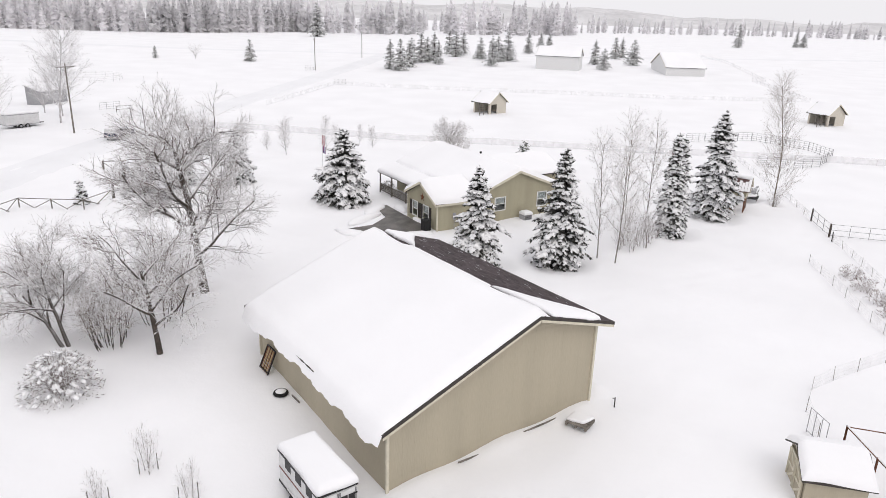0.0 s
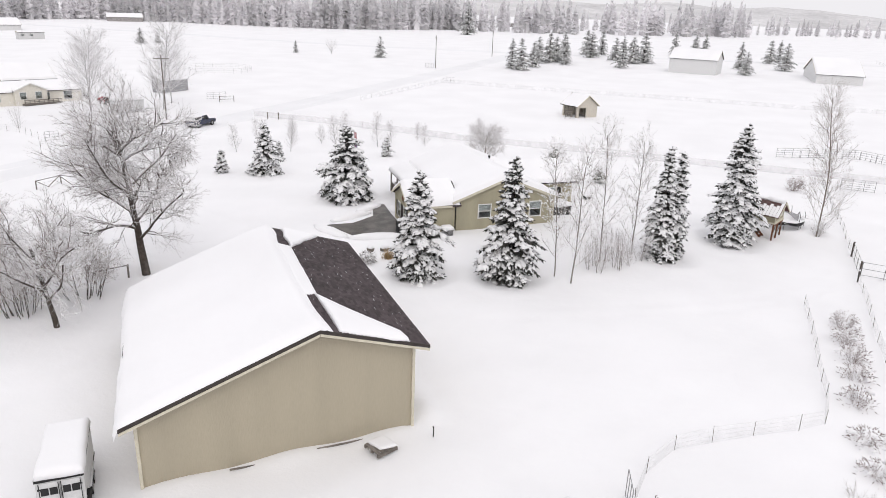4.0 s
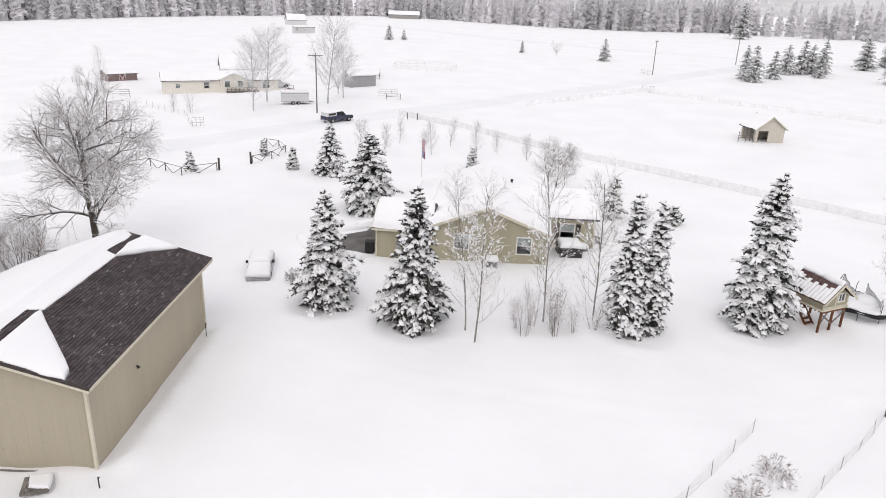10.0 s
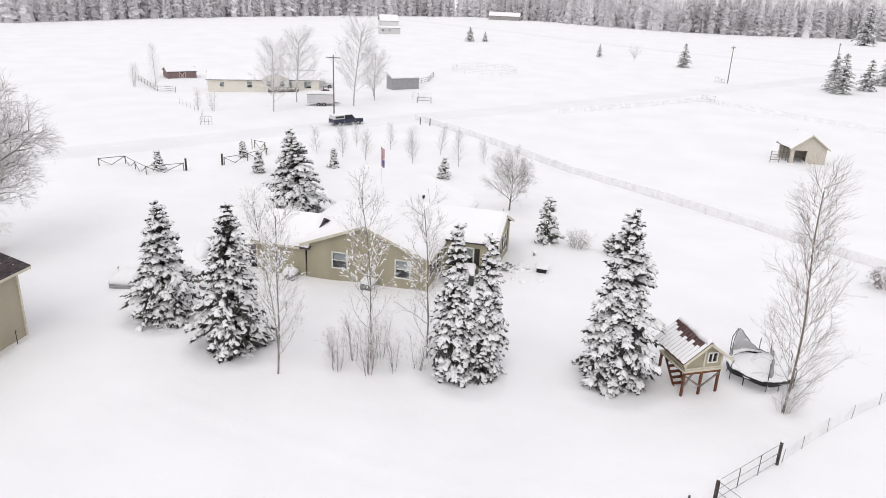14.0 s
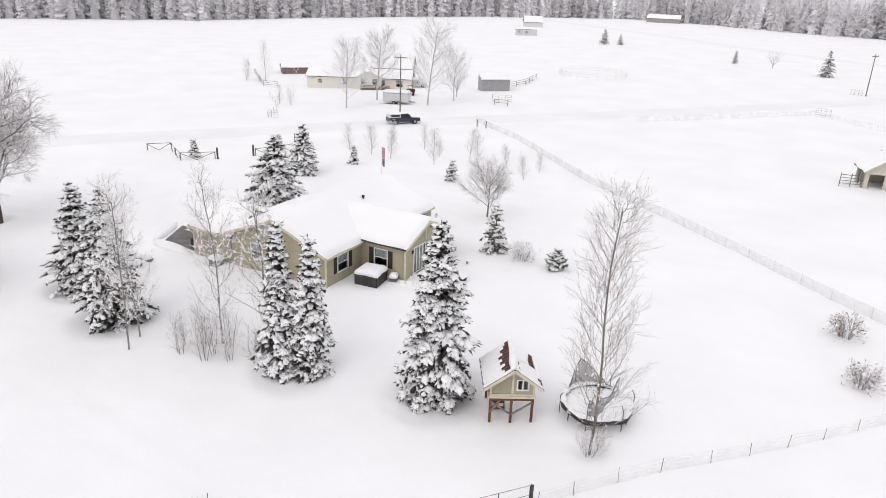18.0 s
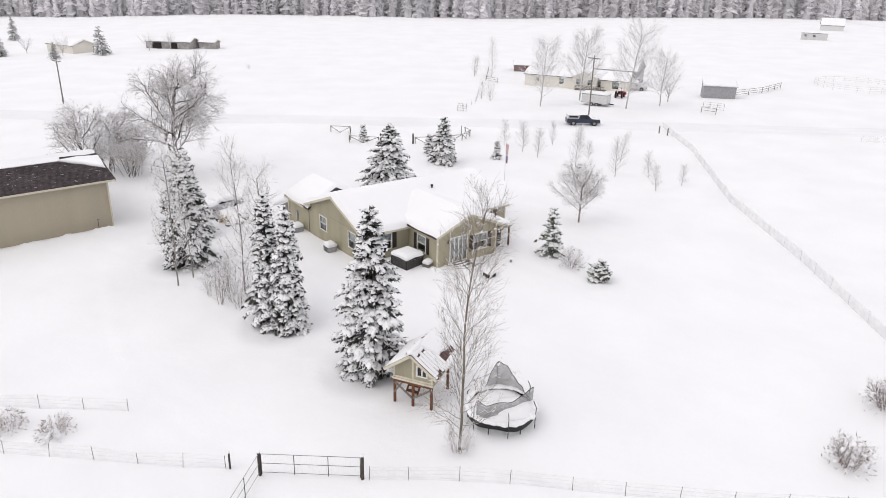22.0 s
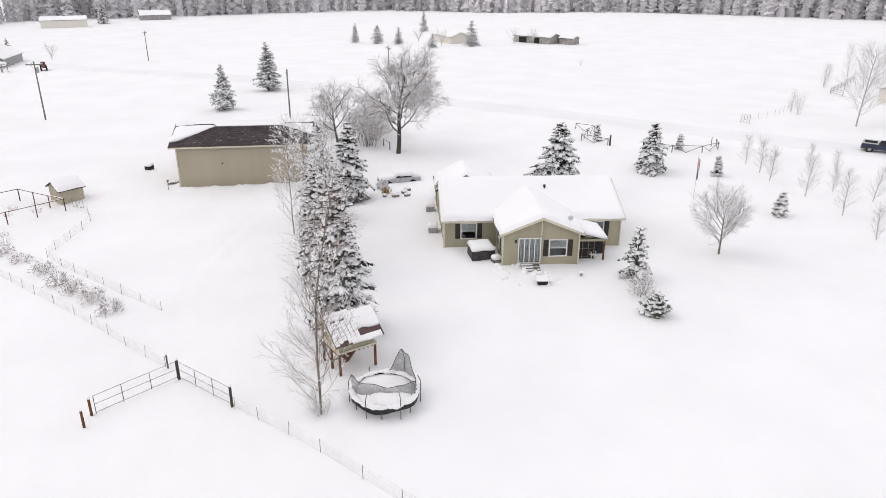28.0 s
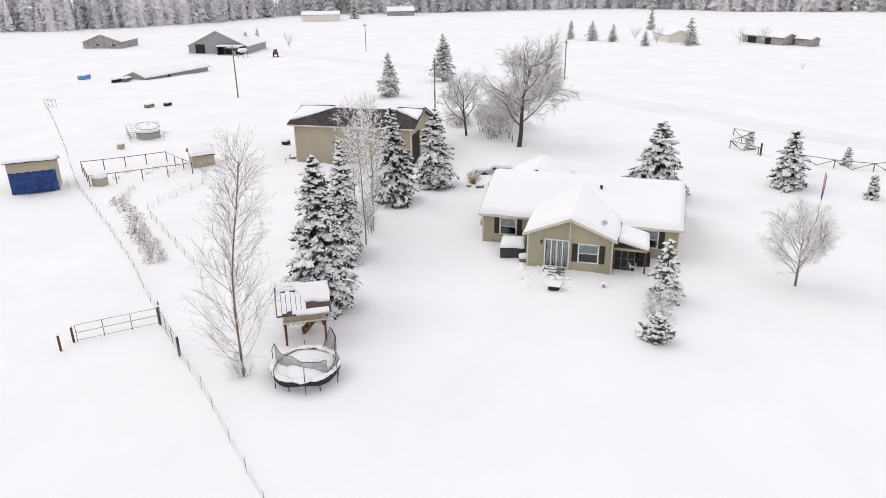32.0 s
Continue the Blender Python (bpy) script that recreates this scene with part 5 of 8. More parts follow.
wood("far_woods", [(-90, 560), (20, 620), (140, 700), (300, 760), (520, 760), (760, 700)], 3, 11.0, 10, 18, FAR_HAZE_FROST, 72, "distant frosted trees across the valley, coloured pale for haze")
wood("far_woods", [(160, -520), (-60, -480), (-260, -420), (-420, -330)], 3, 9.0, 15, 24, FAR_HAZE_FROST, 73, "distant frosted conifer forest, coloured pale for haze")

wood("far_woods", [(-30, 528), (-75, 500), (-118, 496)], 3, 7.0, 17, 25, FAR_HAZE_FROST, 74, "frosted stand of tall conifers by far houses, coloured pale for haze")
wood("far_woods", [(90, 630), (60, 585), (20, 566), (-8, 545)], 3, 8.0, 18, 27, FAR_HAZE_FROST, 75, "frosted stand of tall conifers by far houses, coloured pale for haze")

# wooded hills that close the valley; haze is put into their frosted grey
rng = np.random.default_rng(91)
HILL = material("frosted_hazy_hill_forest", (0.66, 0.65, 0.655), 0.95, scale=0.012, vary=0.08, grain=0.12, grain_amount=0.12, bump=0)
az, up = np.linspace(0, 2 * math.pi, 241), np.linspace(0, 1, 14)
ph = rng.uniform(0, 6.28, 6)
crest = 46 + 16 * np.sin(az * 2 + ph[0]) + 9 * np.sin(az * 5 + ph[1]) + 5 * np.sin(az * 11 + ph[2]) + 2.5 * np.sin(az * 37 + ph[3]) + rng.normal(0, 1.2, 241)
crest[-1] = crest[0]
hv = [((1060 + 420 * s) * math.cos(a), 60 + (1060 + 420 * s) * math.sin(a), -6 + c * s ** 0.8 + (2 * math.sin(a * 90 + s * 20) if 0 < s < 1 else 0)) for a, c in zip(az, crest) for s in up]
hill = Geo().add(hv, [(i * 14 + j, (i + 1) * 14 + j, (i + 1) * 14 + j + 1, i * 14 + j + 1) for i in range(240) for j in range(13)])
tagged(part("backdrop", hill, HILL, None, smooth=True), "distant hills covered in frosted forest, coloured grey for haze", "hills", kind="structure")
FAR = []
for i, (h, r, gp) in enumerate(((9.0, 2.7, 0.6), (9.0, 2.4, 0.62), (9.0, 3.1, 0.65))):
    t = thing("spruce_tree", pose(0, 0, 0), "distant spruce dusted with snow and frost, coloured pale for haze", "tree", "field conifers")
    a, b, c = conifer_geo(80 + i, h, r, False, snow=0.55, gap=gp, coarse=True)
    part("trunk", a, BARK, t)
    part("crown", b, FROSTED_HAZY, t)
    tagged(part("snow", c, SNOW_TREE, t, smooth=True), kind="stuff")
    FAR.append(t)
rng = np.random.default_rng(5)
spots = [(-15.1, 219.7, 9.4), (-18.5, 224, 8.5), (-13.1, 245.5, 8.5), (-10.1, 251.0, 9.6), (-5.8, 257.3, 9.5), (-8, 252, 8.6), (-0.5, 294.8, 9.5), (5.2, 297.7, 9), (2, 280, 9.5), (11.1, 271.5, 8), (13.9, 244.0, 9.4), (17, 262, 9), (20.9, 267.3, 10.5),
         (33.5, 316.3, 9), (46.9, 383.5, 7), (51.7, 386.5, 7), (51.6, 261.3, 8.5), (50.9, 242.0, 7), (66.1, 294.5, 8.5), (70.9, 303.7, 8), (66.0, 264.0, 9), (-12.9, 230.7, 7.6), (-4, 244, 7.5),
         (-77.4, 426.4, 19),
         (174.0, 447.5, 14), (222.6, 476.4, 9), (229, 480, 9), (-64.7, 235.1, 7), (-96, 236.5, 4), (-159.3, 239, 5.7), (-155, 243, 4),
         (-148.1, -54.0, 6.2), (-146.6, -43.9, 6.3), (-145.2, -34.6, 5.5), (-197, -55, 7.5), (-137, -17.2, 4.5), (-147.5, -9, 7.8), (-143.6, -7.2, 3), (-163.2, -204.6, 9), (-52, -100, 5.5), (-62, -112, 5)]
for i, (x, y, h) in enumerate(spots):
    s = h / 9.0
    w = 1.25 if h < 12 else 0.95
    copy_thing(FAR[i % 3], on_ground(x, y, rng.uniform(0, 360)) @ Matrix.Diagonal((s * w, s * w, s, 1)))
for t in FAR:
    for o in (*t.children_recursive, t):
        bpy.data.objects.remove(o)

RIMED_HAZY = "distant bare tree white with rime, coloured pale for haze"
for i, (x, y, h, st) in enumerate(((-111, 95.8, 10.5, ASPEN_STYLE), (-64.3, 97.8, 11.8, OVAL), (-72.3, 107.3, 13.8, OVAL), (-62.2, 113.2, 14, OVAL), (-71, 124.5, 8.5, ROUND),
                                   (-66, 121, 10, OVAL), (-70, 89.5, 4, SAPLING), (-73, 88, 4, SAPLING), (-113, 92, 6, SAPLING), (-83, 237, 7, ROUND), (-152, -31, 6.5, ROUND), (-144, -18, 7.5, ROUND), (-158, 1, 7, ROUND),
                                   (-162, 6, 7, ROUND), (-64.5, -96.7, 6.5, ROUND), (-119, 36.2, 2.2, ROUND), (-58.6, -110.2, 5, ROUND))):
    bare_tree(on_ground(x, y, 40 * i), RIMED_HAZY, 100 + i, st[:4] if st is OVAL else st[:3], h, bark=RIME_HAZE_TWIG, twig=RIME_HAZE_TWIG, snow=0.8, thick=0.8, group="rimed trees")
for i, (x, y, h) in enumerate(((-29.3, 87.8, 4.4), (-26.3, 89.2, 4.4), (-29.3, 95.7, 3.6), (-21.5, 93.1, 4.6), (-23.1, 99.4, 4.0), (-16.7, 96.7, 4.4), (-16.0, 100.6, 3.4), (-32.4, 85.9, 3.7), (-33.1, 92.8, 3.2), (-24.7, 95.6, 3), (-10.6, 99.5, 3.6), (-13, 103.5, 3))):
    bare_tree(on_ground(x, y, 40 * i), "young bare sapling powdered with snow", 130 + i, YOUNG, h, "sapling", RIME_HAZE_TWIG, RIME_HAZE_TWIG, 0.85, 0.95, "saplings along the yard edge")

# ---- fences, gates, poles and the road ----
SNOW_PACKED = snow_material("packed_snow", (0.885, 0.885, 0.9), 0.5)


def road_strip(name, line, width, label):
    """A snow-packed road with two ruts and low banks."""
    pts = []
    for (ax, ay), (bx, by) in zip(line[:-1], line[1:]):
        n = max(1, int(math.hypot(bx - ax, by - ay) / 3))
        pts += [(ax + (bx - ax) * k / n, ay + (by - ay) * k / n) for k in range(n)]
    pts.append(line[-1])
    pts = np.array(pts, float)
    for _ in range(8):
        pts[1:-1] = (pts[:-2] + pts[1:-1] * 2 + pts[2:]) / 4
    d = np.gradient(pts, axis=0)
    d /= np.linalg.norm(d, axis=1, keepdims=True)
    nrm = np.stack([-d[:, 1], d[:, 0]], -1)
    offs = np.array([-0.62, -0.5, -0.44, -0.3, -0.24, -0.16, -0.1, 0, 0.1, 0.16, 0.24, 0.3, 0.44, 0.5, 0.62]) * width
    lift = np.array([-0.2, 0.05, 0.06, 0.03, -0.01, -0.01, 0.03, 0.04, 0.03, -0.01, -0.01, 0.03, 0.06, 0.05, -0.2]) + 0.07
    v = []
    for i, p in enumerate(pts):
        for k, (o, l) in enumerate(zip(offs, lift)):
            x, y = p + nrm[i] * (o + 0.12 * math.sin(i * 0.7 + k))
            v.append((x, y, float(gz(x, y)) + l + 0.02 * math.sin(i * 1.3 + k * 2)))
    m = len(offs)
    g = Geo().add(v, [(i * m + j, (i + 1) * m + j, (i + 1) * m + j + 1, i * m + j + 1) for i in range(len(pts) - 1) for j in range(m - 1)])
    tagged(part(name, g, SNOW_PACKED, None, smooth=True), label, "road", kind="structure")


road_strip("road", [(-57, -110), (-54.5, -30), (-52, 10), (-50.8, 35), (-49.7, 60), (-48, 86), (-47, 105), (-45, 124), (-41.5, 152), (-38, 177), (-34, 205), (-29, 240), (-25, 280)], 6.0, "snow-packed country road with wheel ruts")
road_strip("road", [(-420, 330), (-182, 297), (-130, 284), (-85, 279), (-20, 284), (60, 300), (200, 340)], 6.0, "far snow-packed road across the fields")


def clogged_mesh(name, fill):
    """Fine square wire mesh, part of its holes filled with snow."""
    m = material(name, (0.82, 0.815, 0.83), 0.8, scale=1.5, vary=0.03, grain_amount=0.03, bump=0)
    t = m.node_tree
    n, r, co = t.nodes.new("ShaderNodeTexNoise"), t.nodes.new("ShaderNodeMapRange"), t.nodes.new("ShaderNodeTexCoord")
    n.inputs["Scale"].default_value, n.inputs["Detail"].default_value = 0.7, 2
    r.inputs[1].default_value, r.inputs[2].default_value, r.inputs[3].default_value, r.inputs[4].default_value = 0.35, 0.65, max(0, fill - 0.1), min(1, fill + 0.1)
    t.links.new(co.outputs["Object"], n.inputs["Vector"])
    t.links.new(n.outputs[0], r.inputs[0])
    t.links.new(r.outputs[0], t.nodes["Principled BSDF"].inputs["Alpha"])
    return m


FENCE_GREY = material("snowy_grey_post", (0.5, 0.48, 0.47), 0.9, vary=0.15)
MESH_FULL, MESH_THIN = clogged_mesh("snow_filled_mesh", 0.68), clogged_mesh("snowy_mesh", 0.14)


def wire_fence(line, post_h, spacing, label, mat=None, mesh_rows=4, group="", clogged=None):
    """Thin posts and wires along a line of places."""
    f = thing("wire_fence", on_ground(*line[0]), label, "fence", group)
    inv = f.matrix_world.inverted()
    rng = np.random.default_rng(int(abs(line[0][0] * 7 + line[0][1])))
    heads = []
    for (ax, ay), (bx, by) in zip(line[:-1], line[1:]):
        n = max(1, round(math.hypot(bx - ax, by - ay) / spacing))
        heads += [(ax + (bx - ax) * k / n, ay + (by - ay) * k / n) for k in range(n)]
    heads.append(line[-1])
    pts = []
    for x, y in heads:
        p = inv @ Vector((x, y, float(gz(x, y))))
        lean = rng.normal(0, 0.04, 2)
        q = p + Vector((lean[0], lean[1], post_h * rng.uniform(0.92, 1.06)))
        part("post", Geo().tube(p - Vector((0, 0, 0.3)), q, 0.016, 0.015, 6), mat or GREY_WOOD, f)
        pts.append((p, q))
    wires = Geo()
    for (a, b), (c, d) in zip(pts[:-1], pts[1:]):
        for k in range(mesh_rows):
            t = 0.15 + 0.8 * k / max(1, mesh_rows - 1)
            wires.tube(a.lerp(b, t), c.lerp(d, t), 0.006, 0.006, 4)
    part("wire", wires, WHITE_METAL, f, "frosted pale wire")
    if clogged:
        veil = Geo()
        for (a, b), (c, d) in zip(pts[:-1], pts[1:]):
            veil.add([a, c, c.lerp(d, 0.92), a.lerp(b, 0.92)], [(0, 1, 2, 3)])
        part("wire_mesh", veil, clogged, f, "fine wire mesh clogged with snow")
    return f


def rail_fence(line, h, label, rails=1, mat=None, r=0.05, brace=False, name="rail_fence", spacing=0, post_r=None, group=""):
    """Posts with round rails, and slanting braces where they are rustic."""
    f = thing(name, on_ground(*line[0]), label, "fence", group)
    inv = f.matrix_world.inverted()
    pts = []
    for (ax, ay), (bx, by) in zip(line[:-1], line[1:]):
        n = max(1, round(math.hypot(bx - ax, by - ay) / spacing)) if spacing else 1
        pts += [(ax + (bx - ax) * k / n, ay + (by - ay) * k / n) for k in range(n)]
    pts.append(line[-1])
    at = [inv @ Vector((x, y, float(gz(x, y)))) for x, y in pts]
    for p in at:
        part("post", Geo().tube(p - Vector((0, 0, 0.3)), p + Vector((0, 0, h)), post_r or r * 1.25, post_r or r * 1.15, 8), mat or GREY_WOOD, f)
    for a, b in zip(at[:-1], at[1:]):
        for k in range(rails):
            z = Vector((0, 0, h * (1 - k / max(1, rails)) - 0.06))
            part("rail", Geo().tube(a + z, b + z, r, r * 0.9, 7), mat or GREY_WOOD, f)
            part("snow_line", Geo().tube(a + z + Vector((0, 0, r * 0.9)), b + z + Vector((0, 0, r * 0.9)), r * 0.8, r * 0.75, 5), SNOW, f)
        if brace:
            z = Vector((0, 0, h - 0.1))
            side = (b - a).cross(Vector((0, 0, 1))).normalized() * 0.1
            part("brace", Geo().tube(a + z + side, a.lerp(b, 0.5) + side, r * 0.8, r * 0.7, 6), mat or GREY_WOOD, f)
            part("brace", Geo().tube(b + z - side, a.lerp(b, 0.45) - side, r * 0.8, r * 0.7, 6), mat or GREY_WOOD, f)
    return f


def pipe_panel(a, b, h, label, bars=5, name="gate_panel", mat=None, r=0.019, group="", mesh=False):
    """A gate or corral panel of steel pipe between two places."""
    f = thing(name, on_ground(*a), label, "gate", group)
    inv = f.matrix_world.inverted()
    p, q = (inv @ Vector((x, y, float(gz(x, y)))) for x, y in (a, b))
    up = Vector((0, 0, 1))
    for s in (0.02, 0.34, 0.67, 0.98):
        c = p.lerp(q, s)
        part("upright", Geo().tube(c + up * 0.05, c + up * h, r, r, 7), mat or DARK_STEEL, f)
    for k in range(bars):
        z = up * (h - (h - 0.15) * k / max(1, bars - 1))
        part("bar", Geo().tube(p.lerp(q, 0.02) + z, p.lerp(q, 0.98) + z, r * 0.9, r * 0.9, 6), mat or DARK_STEEL, f)
    if mesh:
        g = Geo()
        n = int((q - p).length / 0.12)
        for k in range(n):
            c = p.lerp(q, 0.02 + 0.96 * k / n)
            g.tube(c + up * 0.12, c + up * h, 0.0025, 0.0025, 3)
        part("mesh_wire", g, WHITE_METAL, f, "fine pale wire mesh")
    return f


def posts(places, h, r, label, mat=None, name="fence_post", cap=True):
    for x, y in places:
        p = thing(name, on_ground(x, y), label, "post", "gate posts")
        part("post", Geo().tube((0, 0, -0.4), (0, 0, h), r, r * 0.95, 9), mat or GREY_WOOD, p)
        if cap:
            g = Geo()
            lumps(g, np.array([[0, 0, h + 0.03]]), np.array([[1.0, 0, 0]]), np.array([[r * 1.25, r * 1.2, 0.09]]), np.random.default_rng(1), True, 0.05)
            part("snow", g, SNOW, p, smooth=True)


GA, GB, GC = (35.5, 62.7), (36.2, 67.6), (40.3, 61.5)
pipe_panel(GA, GB, 1.2, "dark pipe gate with wire mesh in the yard fence", 3, mesh=True, group="yard gate panels")
pipe_panel(GA, GC, 1.2, "dark pipe gate with wire mesh in the yard fence", 3, mesh=True, group="yard gate panels")
posts([GA, GB], 1.3, 0.08, "thick dark wooden gate post with a snow cap", BARK)
posts([(40.4, 61.4), (41.3, 62.0)], 1.1, 0.075, "reddish weathered gate post with a snow cap", WOOD)
posts([(35.0, 61.2)], 0.95, 0.05, "short hydrant post with snow on top", DARK_STEEL)
wire_fence([(36.3, 67.9), (36.5, 69.8), (37.2, 74.5), (37.7, 77.4), (38.4, 82.3), (39.1, 87.2), (40.6, 97.5), (41.2, 101.0)], 0.8, 2.4, "thin wire fence on leaning stakes in deep snow", clogged=MESH_THIN)
wire_fence([(35.0, 61.0), (34.8, 58.9), (34.0, 54.5), (33.2, 49.9), (32.5, 44.3), (32.0, 40.7), (30.9, 31), (30.1, 24.5), (27.6, 12), (25.6, 1.7), (20.4, -28)], 0.8, 2.3, "long wire fence on thin stakes in deep snow", clogged=MESH_THIN)
wire_fence([(29.9, 54.8), (29.4, 50), (28.7, 45.2), (28.3, 41.5), (27.6, 38.6), (26.2, 37.6), (23.9, 36.4), (21.9, 35.2), (20.1, 34.0), (18.8, 31.9), (18.3, 29.6)], 0.85, 2.2, "garden fence of thin stakes and fine wire", clogged=MESH_THIN)
wire_fence([(-44.9, 113.5), (-30, 111.9), (-6.6, 106.3), (9.8, 104.8), (27.3, 102.2), (41.2, 101.0), (60, 98), (95, 92)], 1.0, 3.2, "boundary fence of snow-clogged wire mesh across the field", FENCE_GREY, clogged=MESH_FULL)
wire_fence([(-36, 141), (-28.7, 179), (-9.8, 176), (24.6, 173.8), (53.4, 171), (86.6, 173)], 1.0, 4.5, "field fence of snow-clogged wire across the pasture", FENCE_GREY, clogged=MESH_THIN)
wire_fence([(86.6, 175), (90.4, 217)], 1.1, 4.5, "side fence of the far pasture", FENCE_GREY, clogged=MESH_THIN)
wire_fence([(94.6, 219), (110.4, 297), (112, 330)], 1.1, 5.0, "side fence of the far pasture", FENCE_GREY, clogged=MESH_THIN)
wire_fence([(30, 24.5), (32, 25.3)], 1.1, 1.2, "short wire fence beside the blue shed")
rail_fence([(-40.8, 61.3), (-40.4, 64.2), (-37.3, 64.2), (-34.3, 64.3), (-33.4, 68.3)], 1.0, "rustic pole fence with slanting braces by the drive", 1, brace=True)
rail_fence([(-33.5, 73.4), (-33.9, 76.7), (-35.4, 80.2), (-38.5, 81.7), (-40.4, 81.2)], 1.0, "rustic pole fence with slanting braces by the drive", 1, brace=True)
posts([(-33.4, 68.6), (-33.4, 73.1)], 1.5, 0.12, "thick dark entrance post of the drive", BARK)
posts([(-40.0, 80.6)], 1.25, 0.05, "mailbox post at the roadside")
posts([(-41.3, 111.5), (-39.7, 112.2)], 1.2, 0.09, "field corner post in the snow")
rail_fence([(-18.2, 42.2), (-16.9, 44.0)], 1.1, "low wooden hitching rail with snow on it", 1, r=0.06)
rail_fence([(-59, 126), (-57, 127.8)], 1.1, "rail gate at the field entrance", 2)
for a, b in (((90.5, 218.0), (94.6, 217.6)), ((-42.3, 211.4), (-39.9, 212.1)), ((-28.7, 179.8), (-26.0, 180.5)), ((-58.6, 82.0), (-57.6, 83.4)), ((20.6, -28.3), (19.1, -26.8)), ((-63, 128), (-60.5, 131))):
    pipe_panel(a, b, 1.3, "steel field gate in the snow", 4, group="field gates")
ring = [(37.8, 112.5), (44.7, 114.8), (49.6, 115.7), (52.7, 112.1), (55.1, 107.8), (55.7, 101.8), (51.1, 96.0)]
for a, b in zip(ring[:-1], ring[1:]):
    mid = ((a[0] + b[0]) / 2, (a[1] + b[1]) / 2)
    for c, d in ((a, mid), (mid, b)):
        pipe_panel(c, d, 1.4, "corral panel of grey pipe in deep snow", 5, "corral_panel", group="corral panels")
for c, d in (((41.8, 94.6), (45.5, 94.1)), ((46.6, 94.2), (50.8, 95.3))):
    pipe_panel(c, d, 1.4, "dark corral gate panel in deep snow", 6, "corral_panel", group="corral panels")
# round pen of the far field
pen = thing("round_pen", on_ground(-89, 175.2), "faint round training pen of pale rails in the far field", "pen")
for k in range(22):
    a, b = k * 2 * math.pi / 22, (k + 1) * 2 * math.pi / 22
    p, q = Vector((8.6 * math.cos(a), 8.6 * math.sin(a), 0)), Vector((8.6 * math.cos(b), 8.6 * math.sin(b), 0))
    g = Geo().tube(p, p + Vector((0, 0, 1.3)), 0.03)
    for z in (0.5, 0.9, 1.3):
        g.tube(p + Vector((0, 0, z)), q + Vector((0, 0, z)), 0.022, n=5)
    part("pen_panel", g, WHITE_METAL, pen)
# neighbour's fences
rail_fence([(-126.7, 97.4), (-104, 93.4), (-100.1, 95.6)], 1.2, "pale rail fence of the neighbouring farm", 3, spacing=3.5, r=0.045)
wire_fence([(-82.6, 88.9), (-66.8, 86.2), (-58.6, 82.0)], 1.1, 2.5, "wire fence of the neighbouring farm")
rail_fence([(-79, 142), (-83, 150), (-90, 158)], 1.3, "stacked rails beside the neighbour's yard", 3, spacing=4, r=0.05)


def utility_pole(x, y, h, arm=2.4, lean=0.0, yaw=0, transformer=False):
    p = thing("utility_pole", on_ground(x, y, yaw), "tall weathered wooden utility pole with a crossarm", "utility pole", "utility poles")
    part("pole", Geo().tube((0, 0, -0.5), (lean, 0, h), 0.125, 0.085, 10), GREY_WOOD, p)
    if arm:
        part("crossarm", Geo().box(-arm / 2 + lean, arm / 2 + lean, -0.06, 0.06, h - 0.55, h - 0.42), GREY_WOOD, p)
        for k in (-0.45, -0.15, 0.45):
            part("insulator", Geo().tube((lean + k * arm, 0, h - 0.42), (lean + k * arm, 0, h - 0.25), 0.04, 0.03, 6), STEEL, p)
        part("arm_snow", Geo().box(-arm / 2 + lean, arm / 2 + lean, -0.055, 0.055, h - 0.418, h - 0.34, bevel=0.03), SNOW, p)
        for s in (-1, 1):
            part("arm_brace", Geo().beam((lean, 0.07, h - 1.2), (lean + s * arm * 0.3, 0.07, h - 0.5), 0.03), STEEL, p)
    if transformer:
        part("transformer", Geo().tube((lean + 0.3, 0, h - 1.7), (lean + 0.3, 0, h - 0.9), 0.2, 0.2, 12), GREY_METAL, p, "grey can transformer")
    return p


utility_pole(-55.6, 104.4, 10.0, 2.4, 0, 40)
utility_pole(-6.9, -13.0, 8.9, 2.4, 0, 130, True)
utility_pole(-21.0, 24.0, 8.6, 1.4, 0, 30)
utility_pole(-76.8, -72.9, 7.9, 1.4)
utility_pole(-39.6, 213, 9.2, 2.2, 0, 90)
utility_pole(-31.8, 262, 8.6, 2.0, 0, 90)
utility_pole(-62.0, 15.0, 7.6, 2.0, 0, 60)

